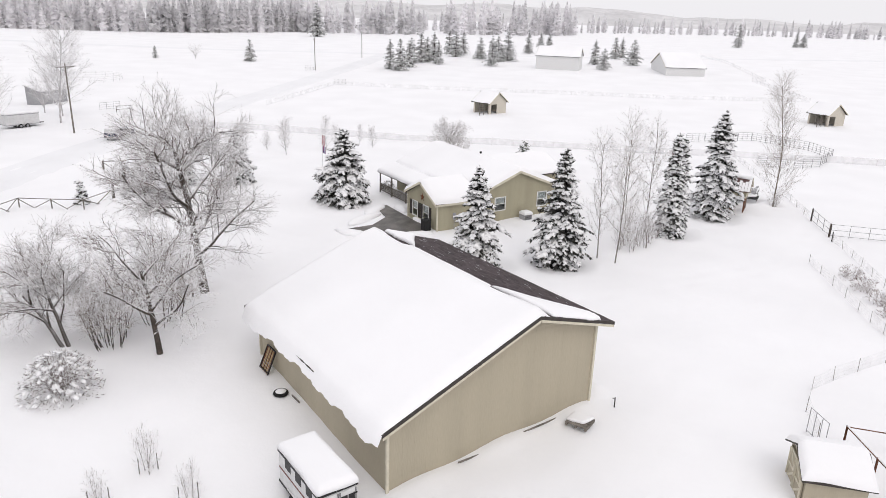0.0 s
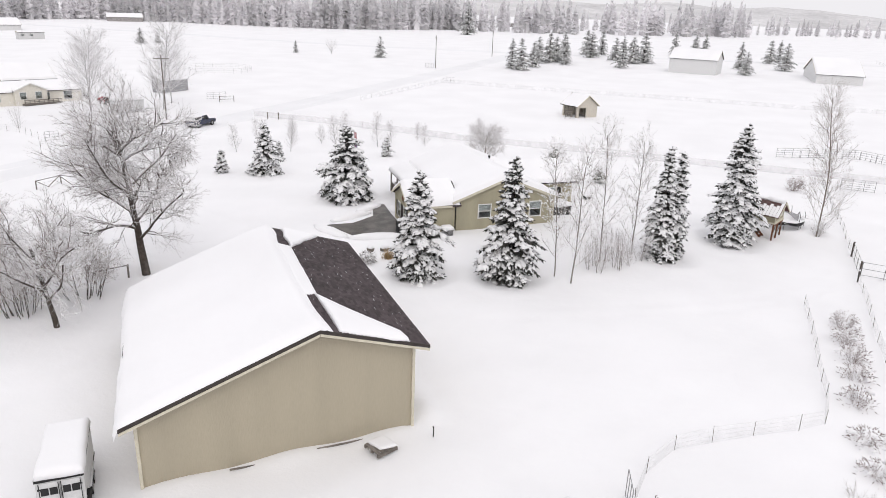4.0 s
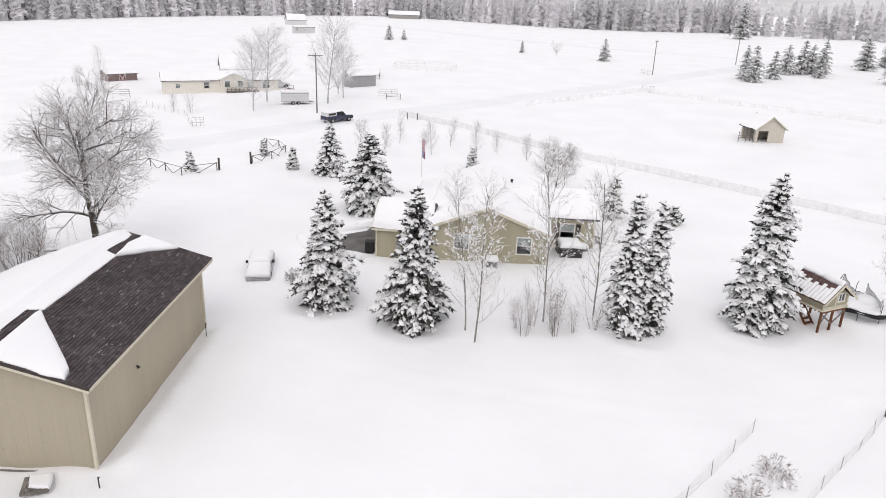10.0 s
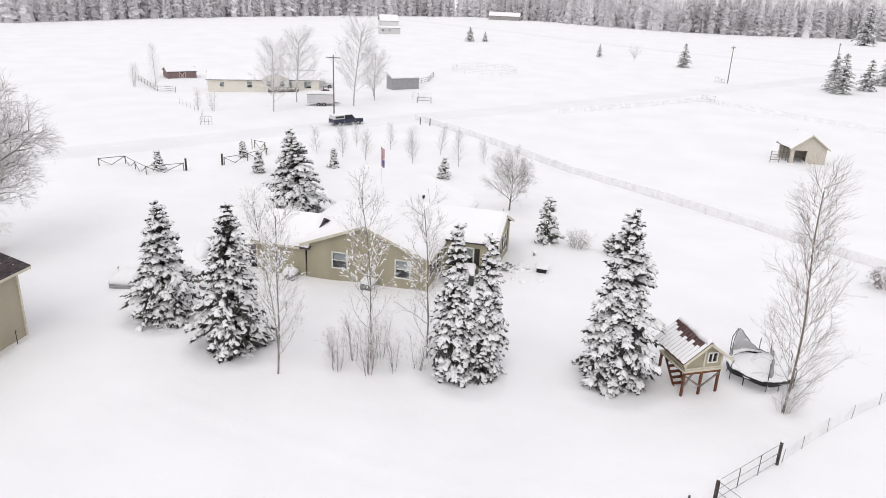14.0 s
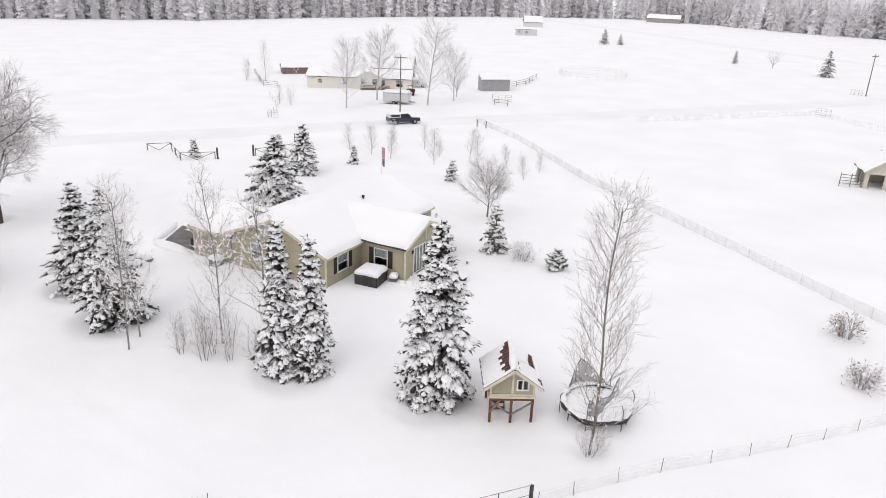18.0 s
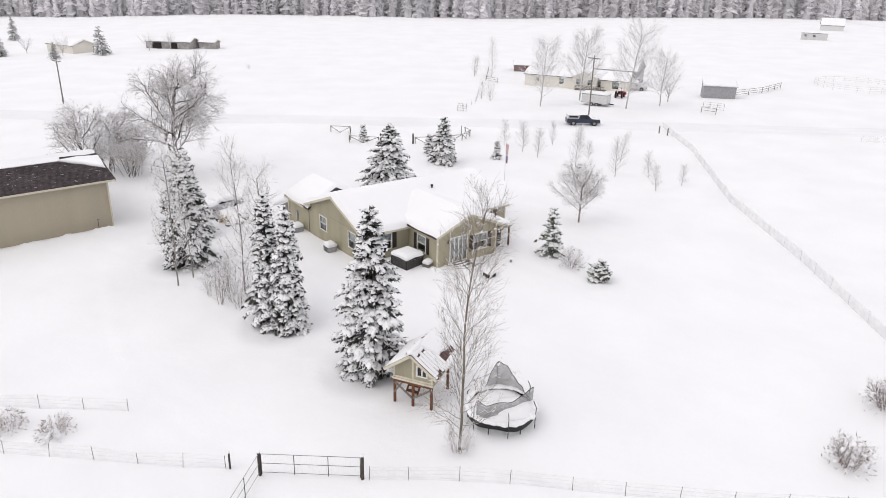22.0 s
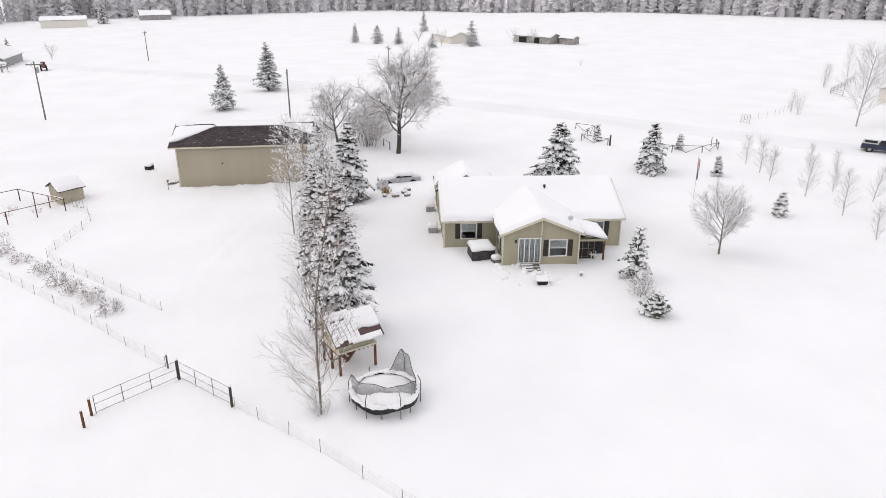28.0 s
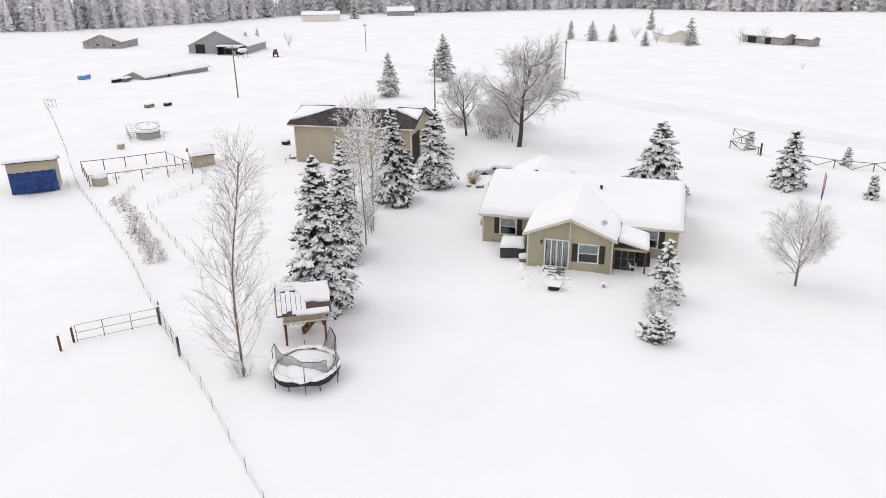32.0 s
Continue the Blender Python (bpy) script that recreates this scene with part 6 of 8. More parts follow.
# ---- outbuildings near and far ----
def gable_building(name, m, label, category, L, W, eave, ridge, wall, snow=0.35, over=0.3, openings=(), board=0.5, roof=None, group="", trim=None, bare=0):
    """A gabled building: x along its ridge, y across, a corner at the origin. openings: (side, from, to, z0, z1, kind), side in f b l r."""
    b = thing(name, m, label, category, group)
    s = (ridge - eave) / (W / 2)
    top = lambda y: ridge - abs(y - W / 2) * s
    put = {"f": (pose(0, 0, 0), L, lambda x: eave - 0.1), "b": (pose(L, W, 0, 0, 0, 180), L, lambda x: eave - 0.1),
           "l": (pose(0, W - 0.14, 0, 0, 0, -90), W - 0.28, lambda x: top(W - 0.14 - x) - 0.1), "r": (pose(L, 0.14, 0, 0, 0, 90), W - 0.28, lambda x: top(x + 0.14) - 0.1)}
    for k, (mm, w, fn) in put.items():
        cuts = [o[1:5] for o in openings if o[0] == k]
        part("wall", placed(sided_wall(w, fn, cuts, board=board, base=-0.5, clad=False), mm), wall, b)
        for o in openings:
            if o[0] == k:
                x0, x1, z0, z1, kind = o[1:]
                if kind == "window":
                    window(b, mm @ pose((x0 + x1) / 2, 0, z0), x1 - x0, z1 - z0)
                elif kind == "door":
                    g = Geo().box(x0, x1, 0.02, 0.08, z0, z1)
                    ww, hh = x1 - x0, z1 - z0
                    part("door", placed(g, mm), DARK, b)
                elif kind == "white_door":
                    d = part("door", placed(Geo().box(x0, x1, 0.02, 0.08, z0, z1), mm), RED, b)
                    e = Geo()
                    for p, q in (((x0, z0), (x1, z0)), ((x0, z1), (x1, z1)), ((x0, z0), (x0, z1)), ((x1, z0), (x1, z1)), ((x0, z0), (x1, z1)), ((x0, z1), (x1, z0))):
                        e.beam((p[0], -0.03, p[1]), (q[0], -0.03, q[1]), 0.06, 0.14)
                    part("door_brace", placed(e, mm), WHITE, d, "white cross braces")
    for a, c in ((-over, W / 2), (W / 2, W + over)):
        part("roof", slab(-over, L + over, a, c, top(a), top(a), top(c), top(c), 0.1), roof or FASCIA, b)
        if snow and not (bare == 1 and a < 0) and not (bare == 2 and a > 0):
            part("snow_cover", snow_roof(lambda x, y: top(y), -over, L + over, a, c, snow, W / 2, int(L * 3 + a)), SNOW, b, smooth=True)
        for u in (-over - 0.026, L + over + 0.002):
            part("rake_board", Geo().add([(x, v, top(v) - d) for x in (u, u + 0.024) for d in (0.18, -0.02) for v in (a, c)],
                                         [(0, 1, 3, 2), (4, 6, 7, 5), (0, 4, 5, 1), (2, 3, 7, 6), (0, 2, 6, 4), (1, 5, 7, 3)]), trim or TRIM, b)
    return b


def yaw_of(a, b):
    return math.degrees(math.atan2(b[1] - a[1], b[0] - a[0]))


# run-in shelters of the horse field
SHELTER_TAN = material("tan_panel_siding", (0.58, 0.54, 0.47), 0.75, vary=0.04)
# red greyed in the colour itself, in place of haze over distance
HAZY_RED = material("haze_greyed_red_boards", (0.24, 0.175, 0.17), 0.85, vary=0.2)
def shelter(m, label):
    """Its gable closed, one long side open behind a rail."""
    s = gable_building("field_shelter", m, label, "shelter", 4.2, 4.8, 2.35, 4.1, SHELTER_TAN, 0.14, 0.35, [("b", 0.35, 3.8, -0.49, 1.95, "hole"), ("l", 0.3, 2.0, -0.49, 1.85, "hole")], group="field shelters")
    for x in (1.5, 2.7):
        part("post", Geo().tube((x, 4.73, -0.3), (x, 4.73, 2.0), 0.06), GREY_WOOD, s)
    for k in range(4):
        z = 0.4 + 0.36 * k
        part("rail", Geo().tube((0.2, 5.0, z), (0.2, 7.4, z), 0.035), GREY_WOOD, s)
    for y in (5.0, 6.2, 7.4):
        part("post", Geo().tube((0.2, y, -0.3), (0.2, y, 1.7), 0.05), GREY_WOOD, s)
    return s


shelter(on_ground(11.2, 140.5, 135), "small beige run-in shelter with dark roof patches in the snow")
shelter(on_ground(75.7, 136.8, 117), "small beige run-in shelter with an open dark front in snow")
gable_building("long_barn", on_ground(28.0, 239, -16), "distant pale barn with a white snow-covered roof", "barn", 14, 9.5, 4.4, 6.9, TAN_GREY, 0.4, board=1.0)
gable_building("long_barn", on_ground(67.9, 229.0, -3), "distant pale low barn with a steep snowy gable", "barn", 12, 22, 2.6, 6.4, TAN_GREY, 0.4, board=1.0)

# neighbouring farm
nh = gable_building("farm_house", on_ground(-97.5, 101.4, 60), "long cream single-storey house with a snow-covered roof", "house", 23, 7.5, 2.7, 3.9, CREAM, 0.4, 0.3,
                    [("f", 2.5, 3.3, 1.2, 2.0, "window"), ("f", 8.0, 9.0, 1.0, 2.2, "window"), ("f", 13.6, 14.8, 1.0, 2.2, "window"), ("f", 16.2, 17.3, 1.0, 2.2, "window"), ("f", 19.8, 21.2, 0.9, 2.3, "window"),
                     ("l", 1.6, 2.4, 1.0, 2.2, "window"), ("l", 4.4, 5.2, 1.0, 2.2, "window")], board=0.6)
part("deck", Geo().box(12.2, 18.6, -2.4, -0.02, 0.35, 0.5), GREY_WOOD, nh)
for x in np.arange(12.3, 18.7, 0.8):
    part("deck_post", Geo().box(x - 0.05, x + 0.05, -2.4, -2.3, -0.3, 1.35), GREY_WOOD, nh)
for z in (0.75, 1.0, 1.3):
    part("deck_rail", Geo().box(12.2, 18.6, -2.42, -2.34, z - 0.05, z + 0.05), GREY_WOOD, nh)
gable_building("porch_gable", on_ground(-88.42, 115.33, 150), "cream gabled entry of the long house with white trim", "porch", 3.6, 5.4, 2.7, 3.9, CREAM, 0.3, 0.25, [("l", 0.7, 1.7, 1.0, 2.2, "window"), ("l", 3.3, 4.3, 1.0, 2.2, "window")], trim=WHITE)
gable_building("garage", on_ground(-101.5, 118.6, 58), "grey garage with a low snowy gable behind the house", "garage", 9.5, 9, 3.7, 6.2, GREY_METAL, 0.35, 0.3, [("l", 2.5, 5.5, -0.4, 2.3, "door")], roof=GREY_METAL)
gs = thing("lean_to_shed", on_ground(-77.0, 134.2, 73), "grey metal lean-to shed with a snowy slanting roof", "shed")
part("wall", Geo().prism([(0, -0.4), (6.3, -0.4), (6.3, 2.5), (0, 2.5)], (-0.1, 0.0)), GREY_METAL, gs)
for x in (0, 6.2):
    part("wall", Geo().add([(x, 0.004, -0.4), (x, 3.4, -0.4), (x, 3.4, 3.4), (x, 0.004, 2.5), (x + 0.1, 0.004, -0.4), (x + 0.1, 3.4, -0.4), (x + 0.1, 3.4, 3.4), (x + 0.1, 0.004, 2.5)],
                           [(0, 1, 2, 3), (7, 6, 5, 4), (0, 4, 5, 1), (1, 5, 6, 2), (2, 6, 7, 3), (3, 7, 4, 0)]), GREY_METAL, gs)
part("roof", slab(-0.2, 6.5, -0.3, 3.6, 2.5, 2.5, 3.5, 3.5, 0.08), GREY_METAL, gs)
part("snow_cover", snow_cap([(-0.2, -0.3, 2.5), (6.5, -0.3, 2.5), (6.5, 3.6, 3.5), (-0.2, 3.6, 3.5)], 0.3, 20, 14, 0.3, 0.04, 3), SNOW, gs, smooth=True)
gable_building("red_barn", on_ground(-123.0, 103.5, 80), "small red shed with white-braced door and snowy roof", "shed", 6.6, 5, 1.7, 2.5, HAZY_RED, 0.25, 0.25, [("f", 2.6, 4.0, -0.3, 1.55, "white_door")], roof=FASCIA)


def cargo_trailer(m, label, L, W, H, stripe, name="cargo_trailer", doors=False):
    t = thing(name, m, label, "trailer")
    part("body", Geo().box(0, L, 0, W, 0.5, H, bevel=0.06), WHITE_METAL, t)
    part("roof_rail", Geo().box(-0.02, L + 0.02, -0.02, W + 0.02, H - 0.16, H - 0.06), stripe, t, "dark roof rail")
    part("lower_rail", Geo().box(-0.02, L + 0.02, -0.02, W + 0.02, 0.5, 0.6), stripe, t)
    for y in (-0.06, W - 0.14):
        for x in (L * 0.42, L * 0.62):
            w = part("wheel", Geo().tube((x, y, 0.32), (x, y + 0.2, 0.32), 0.34, 0.34, 16), RUBBER, t)
            part("rim", Geo().tube((x, y - 0.01, 0.32), (x, y + 0.21, 0.32), 0.19, 0.19, 12), STEEL, w)
        part("fender", Geo().box(L * 0.28, L * 0.76, y - 0.03, y + 0.2, 0.66, 0.74, bevel=0.02), WHITE_METAL, t)
    part("snow_cover", snow_cap([(-0.04, -0.04, H), (L + 0.04, -0.04, H), (L + 0.04, W + 0.04, H), (-0.04, W + 0.04, H)], 0.34, 24, 16, 0.28, 0.03, 9), SNOW, t, "thick snow on the roof", smooth=True)
    part("tongue", Geo().beam((L, W * 0.3, 0.5), (L + 1.1, W / 2, 0.48), 0.08).beam((L, W * 0.7, 0.5), (L + 1.1, W / 2, 0.48), 0.08), BLACK, t)
    if doors:
        for k in (0, 1):
            y0 = 0.08 + k * (W - 0.16) / 2
            y1 = y0 + (W - 0.16) / 2 - 0.02
            d = part("rear_door", Geo().box(-0.05, -0.005, y0, y1, 0.62, H - 0.2, bevel=0.01), WHITE_METAL, t)
            e = Geo()
            for a in (y0 + 0.02, y1 - 0.05):
                e.box(-0.075, -0.051, a, a + 0.03, 0.62, H - 0.2)
            part("hinge_strip", e, BLACK, d)
            ym = (y0 + y1) / 2
            part("door_window", Geo().box(-0.07, -0.051, ym - 0.3, ym - 0.02, H - 0.75, H - 0.42, bevel=0.008), BLACK, d, "small dark window")
            part("door_window", Geo().box(-0.07, -0.051, ym + 0.02, ym + 0.3, H - 0.75, H - 0.42, bevel=0.008), BLACK, d, "small dark window")
            for z in (0.9, 1.7):
                part("hinge", Geo().box(-0.09, -0.05, y0 - 0.02 if not k else y1 - 0.14, y0 + 0.14 if not k else y1 + 0.02, z, z + 0.05), BLACK, d)
        part("side_stripe", Geo().box(0.05, L - 0.05, W + 0.001, W + 0.012, 1.25, 1.33), RED, t, "thin red side stripe")
        for x in (0.5, 1.5, 2.5):
            part("side_window", Geo().box(x, x + 0.55, W + 0.001, W + 0.014, 1.6, 2.0, bevel=0.004), BLACK, t)
        part("spare_wheel", Geo().tube((0.4, -0.12, 0.75), (0.4, 0.02, 0.75), 0.28, 0.28, 14), RUBBER, t)
    return t


cargo_trailer(on_ground(-66.6, 106.0, 54), "white cargo trailer under snow beside a pole", 4.9, 2.2, 2.2, GREY_METAL)
cargo_trailer(on_ground(-3.12, 23.24, 126), "white horse trailer with dark trim and thick roof snow", 3.75, 1.72, 2.17, BLACK, "horse_trailer", True)

TRACTOR_RED = material("faded_tractor_red", (0.36, 0.07, 0.08), 0.6, vary=0.15)
tr = thing("tractor", on_ground(-76.5, 116.6, 150), "small red farm tractor dusted with snow", "tractor")
part("hood", Geo().box(0.2, 1.7, -0.35, 0.35, 0.8, 1.35, bevel=0.08), TRACTOR_RED, tr)
part("seat", Geo().box(-0.75, -0.35, -0.25, 0.25, 0.95, 1.3, bevel=0.05), BLACK, tr)
part("roll_bar", Geo().tube((-0.8, -0.45, 0.8), (-0.8, -0.45, 2.1), 0.04).tube((-0.8, 0.45, 0.8), (-0.8, 0.45, 2.1), 0.04).tube((-0.8, -0.45, 2.1), (-0.8, 0.45, 2.1), 0.04), BLACK, tr)
part("loader_bucket", Geo().prism([(2.2, 0.3), (3.0, 0.3), (2.9, 0.5), (2.4, 1.0), (2.2, 1.0)], (-0.8, 0.8)), TRACTOR_RED, tr)
part("loader_arm", Geo().beam((0.4, -0.5, 1.2), (2.3, -0.5, 0.7), 0.1).beam((0.4, 0.5, 1.2), (2.3, 0.5, 0.7), 0.1), TRACTOR_RED, tr)
for x, r in ((-0.5, 0.65), (1.4, 0.4)):
    for y in (-0.75, 0.5):
        w = part("wheel", Geo().tube((x, y, r), (x, y + 0.26, r), r, r, 18), RUBBER, tr)
        part("rim", Geo().tube((x, y - 0.01, r), (x, y + 0.27, r), r * 0.55, r * 0.55, 12), TRACTOR_RED, w)
part("snow", snow_cap([(0.15, -0.4, 1.35), (1.75, -0.4, 1.35), (1.75, 0.4, 1.35), (0.15, 0.4, 1.35)], 0.14, 12, 10, 0.12, 0.02, 4), SNOW, tr, smooth=True)

# farms further out
gable_building("farm_house", on_ground(-156, -27, 55), "distant low house with a snowy roof among trees", "house", 12, 7, 2.5, 3.8, CREAM, 0.4, openings=[("b", 3, 4, 1, 2, "window"), ("b", 7, 8, 1, 2, "window")])
gable_building("farm_shed", on_ground(-165, -2, 78), "distant long low shed with snow on its roof", "shed", 14, 6, 2.2, 3.2, PALE_WOOD, 0.35, openings=[("f", 2, 5, -0.3, 1.8, "door"), ("f", 8, 10, -0.3, 1.8, "door")])
gable_building("farm_shed", on_ground(-165.5, 13.5, 78), "distant small dark shed with snow on its roof", "shed", 5, 4, 2.0, 2.6, PALE_WOOD, 0.3)
gable_building("pole_barn", on_ground(-48.0, -91.5, 220.1), "distant grey barn with a broad dark gable", "barn", 14, 18.2, 2.3, 6.5, GREY_METAL, 0.2, 0.4, [("l", 2, 5, -0.4, 2.6, "door"), ("l", 12, 16, -0.4, 2.4, "door")], roof=GREY_METAL)
gable_building("farm_house", on_ground(-26.2, -133, 227.8), "distant brown farm house with a dark gable roof", "house", 12, 12.2, 2.2, 4.4, PALE_WOOD, 0.12, 0.4, [("l", 4, 5.2, 0.8, 2, "window"), ("l", 9, 10.2, 0.8, 2, "window")], roof=GREY_METAL)
gable_building("machine_shed", on_ground(-5.0, -52.8, 203.9, 1.25), "long dark machine shed under a snow-covered roof, half drifted in", "shed", 18.8, 6, 1.9, 2.9, GREY_METAL, 0.4, 0.5, roof=GREY_METAL)
gable_building("farm_shed", on_ground(-133, -205, 145), "distant long cream farm building under snow", "shed", 18, 8, 3.2, 4.4, CREAM, 0.35)
gable_building("farm_house", on_ground(-184, -205, 145), "distant farm house with a snowy roof", "house", 14, 8, 2.4, 4.2, PALE_WOOD, 0.35)
gable_building("farm_house", on_ground(-246, 262, 60), "distant small house with a steep snowy roof", "house", 9, 8, 2.5, 5.0, TAN_GREY, 0.3)
gable_building("farm_shed", on_ground(-203, 228, 60), "distant white trailer home in the snow", "trailer", 9, 3, 2.6, 3.0, WHITE_METAL, 0.25, 0.1, [("f", 1, 2, 1.2, 2, "window"), ("f", 4, 5, 1.2, 2, "window")])
gable_building("farm_house", on_ground(-290, 385, 40), "distant dark low farm house under snow", "house", 20, 9, 2.6, 4.6, PALE_WOOD, 0.35)
gable_building("farm_house", on_ground(50, 600, -10), "distant low house under snow", "house", 18, 9, 3, 5, TAN_GREY, 0.4)
gable_building("farm_house", on_ground(78, 640, 5), "distant low house under snow", "house", 22, 10, 3, 6, GREY_METAL, 0.4)
gable_building("farm_house", on_ground(-92, 615, 0), "distant low house under snow", "house", 20, 10, 3, 6, PALE_WOOD, 0.4)

# blue-fronted loafing shed
bs = thing("loafing_shed", on_ground(36.2, 24.1, yaw_of((36.2, 24.1), (32.0, 25.4))), "beige open shed with a blue tarp across its front", "shed")
part("upper_wall", placed(sided_wall(4.4, lambda x: 3.3, [], board=0.4, base=2.25), pose(0, 0, 0) @ pose(0, 0, 0)), SIDING, bs)
tarp = Geo()
n = 40
v = [(4.3 * i / n + 0.05, (-0.05 if k else 0.02) - 0.05 * math.sin(i * 0.9) * (1 - k * 0.3), z) for i in range(n + 1) for k, z in enumerate((2.3, 1.2 + 0.04 * math.sin(i), 0.05 + 0.06 * math.sin(i * 1.7)))]
tarp.add(v, [(i * 3 + j, (i + 1) * 3 + j, (i + 1) * 3 + j + 1, i * 3 + j + 1) for i in range(n) for j in range(2)])
part("tarp", tarp, BLUE, bs, "dark blue hanging tarp", smooth=True)
for x in (0, 4.26):
    part("wall", Geo().box(x, x + 0.14, 0.15, 3.8, -0.4, 2.9), SIDING, bs)
part("wall", Geo().box(0.15, 4.25, 3.66, 3.8, -0.4, 2.4), SIDING, bs)
part("roof", slab(-0.25, 4.65, -0.35, 4.1, 3.4, 3.4, 2.6, 2.6, 0.1), FASCIA, bs)
part("snow_cover", snow_cap([(-0.25, -0.35, 3.4), (4.65, -0.35, 3.4), (4.65, 4.1, 2.6), (-0.25, 4.1, 2.6)], 0.35, 20, 20, 0.3, 0.03, 12), SNOW, bs, smooth=True)

# garden shed with a braced door, and the pipe pen beside it
gsd = thing("garden_shed", on_ground(15.1, 24.5, -12.5, 0.28), "small beige garden shed with braced double doors and snowy roof", "shed")
W, Ls = 2.6, 2.35
for name, mm, w, fn in (("wall", pose(0, 0, 0), Ls, lambda x: 1.68), ("wall", pose(Ls, W, 0, 0, 0, 180), Ls, lambda x: 1.68),
                        ("wall", pose(0, W - 0.1, 0, 0, 0, -90), W - 0.2, lambda x: 2.35 - abs(W - 0.1 - x - W / 2) * 0.5), ("wall", pose(Ls, 0.1, 0, 0, 0, 90), W - 0.2, lambda x: 2.35 - abs(x + 0.1 - W / 2) * 0.5)):
    part(name, placed(sided_wall(w, fn, [], thick=0.08, board=0.35, base=-0.3), mm), SIDING, gsd)
for a, c in ((-0.25, W / 2), (W / 2, W + 0.25)):
    part("roof", slab(-0.25, Ls + 0.25, a, c, 2.42 - abs(a - W / 2) * 0.5, 2.42 - abs(a - W / 2) * 0.5, 2.42 - abs(c - W / 2) * 0.5, 2.42 - abs(c - W / 2) * 0.5, 0.07), FASCIA, gsd)
    part("snow_cover", snow_roof(lambda x, y: 2.42 - abs(y - W / 2) * 0.5, -0.25, Ls + 0.25, a, c, 0.34, W / 2, 21), SNOW, gsd, smooth=True)
for k in (0, 1):
    mm = pose(-0.09, W - 0.27 - k * 1.1, 0.1, 0, 0, -90)
    d = part("door", placed(Geo().box(0, 1.08, 0.01, 0.05, 0, 1.6), mm), SIDING, gsd)
    e = Geo()
    for p, q in (((0.05, 0.05), (1.03, 0.05)), ((0.05, 1.55), (1.03, 1.55)), ((0.05, 0.05), (0.05, 1.55)), ((1.03, 0.05), (1.03, 1.55)), ((0.05, 0.82), (1.03, 0.88)), ((0.05, 0.1), (1.03, 0.85)), ((1.03, 0.9), (0.05, 1.5))):
        e.beam((p[0], -0.005, p[1]), (q[0], -0.005, q[1]), 0.03, 0.1)
    part("door_brace", placed(e, mm), TRIM, d, "cream cross braces")
corners = [(29.2, 26.1), (19.0, 28.7), (19.1, 21.4), (28.0, 19.1)]
for a, b in zip(corners, corners[1:] + corners[:1]):
    rail_fence([a, b], 1.3, "pen fence of rusty steel pipe with a single top rail", 1, WOOD, 0.045, False, "pipe_fence", 2.6, 0.05, "pipe pen fences")
pipe_panel((18.1, 28.6), (17.9, 30.0), 1.4, "small bent pipe gate of the garden", 2, "garden_gate", STEEL)
dh = thing("dog_house", on_ground(28.0, 25.4, 30), "little beige animal hut with a snow cap inside the pen", "hut")
part("body", Geo().prism([(0, -0.2), (1.1, -0.2), (1.1, 0.9), (0.55, 1.3), (0, 0.9)], (0, 1.2)), SIDING, dh)
# dark panel on the solid front stands for shade in the hole
part("opening", Geo().box(0.3, 0.8, -0.03, -0.004, -0.1, 0.65), DARK, dh)
part("snow_cover", snow_cap([(-0.1, -0.1, 1.0), (1.2, -0.1, 1.0), (1.2, 1.3, 1.0), (-0.1, 1.3, 1.0)], 0.5, 12, 12, 0.4, 0.02, 3), SNOW, dh, smooth=True)
bx = thing("feed_box", on_ground(21.1, 11.2, 20, 0, 0.75), "small beige feed box in the snow", "box")
part("body", Geo().box(-0.5, 0.5, -0.4, 0.4, -0.1, 0.75, bevel=0.03), SIDING, bx)
part("lid", Geo().box(-0.55, 0.55, -0.45, 0.45, 0.75, 0.8, bevel=0.01), FASCIA, bx)
part("snow_cover", snow_cap([(-0.55, -0.45, 0.8), (0.55, -0.45, 0.8), (0.55, 0.45, 0.8), (-0.55, 0.45, 0.8)], 0.25, 12, 12, 0.2, 0.02, 3), SNOW, bx, smooth=True)
tk = thing("stock_tank", on_ground(16.2, 7.4, 0), "round covered stock tank heaped with snow", "tank")
part("wall", Geo().tube((0, 0, -0.2), (0, 0, 0.8), 1.55, 1.55, 28), PALE_WOOD, tk)
part("rim", Geo().tube((0, 0, 0.78), (0, 0, 0.86), 1.62, 1.62, 28), DARK_STEEL, tk)
hoop = [(1.5 * math.cos(a), 1.5 * math.sin(a), 1.55 - 0.25 * math.sin(a)) for a in np.linspace(0, 2 * math.pi, 25)]
part("lid_hoop", Geo().path(hoop, 0.035), GREY_METAL, tk, "tilted grey lid hoop")
g = Geo()
lumps(g, np.array([[0, 0, 0.85]]), np.array([[1.0, 0, 0]]), np.array([[1.5, 1.5, 0.62]]), np.random.default_rng(2), True, 0.04)
part("snow_cover", g, SNOW, tk, smooth=True)
for a, b in (((19.0, 8.6), (17.8, 3.6)), ((17.8, 3.6), (13.4, 4.4)), ((19.0, 8.6), (15.4, 11.4))):
    pipe_panel(a, b, 1.3, "grey corral panel round the stock tank", 5, "corral_panel", STEEL, group="tank panels")
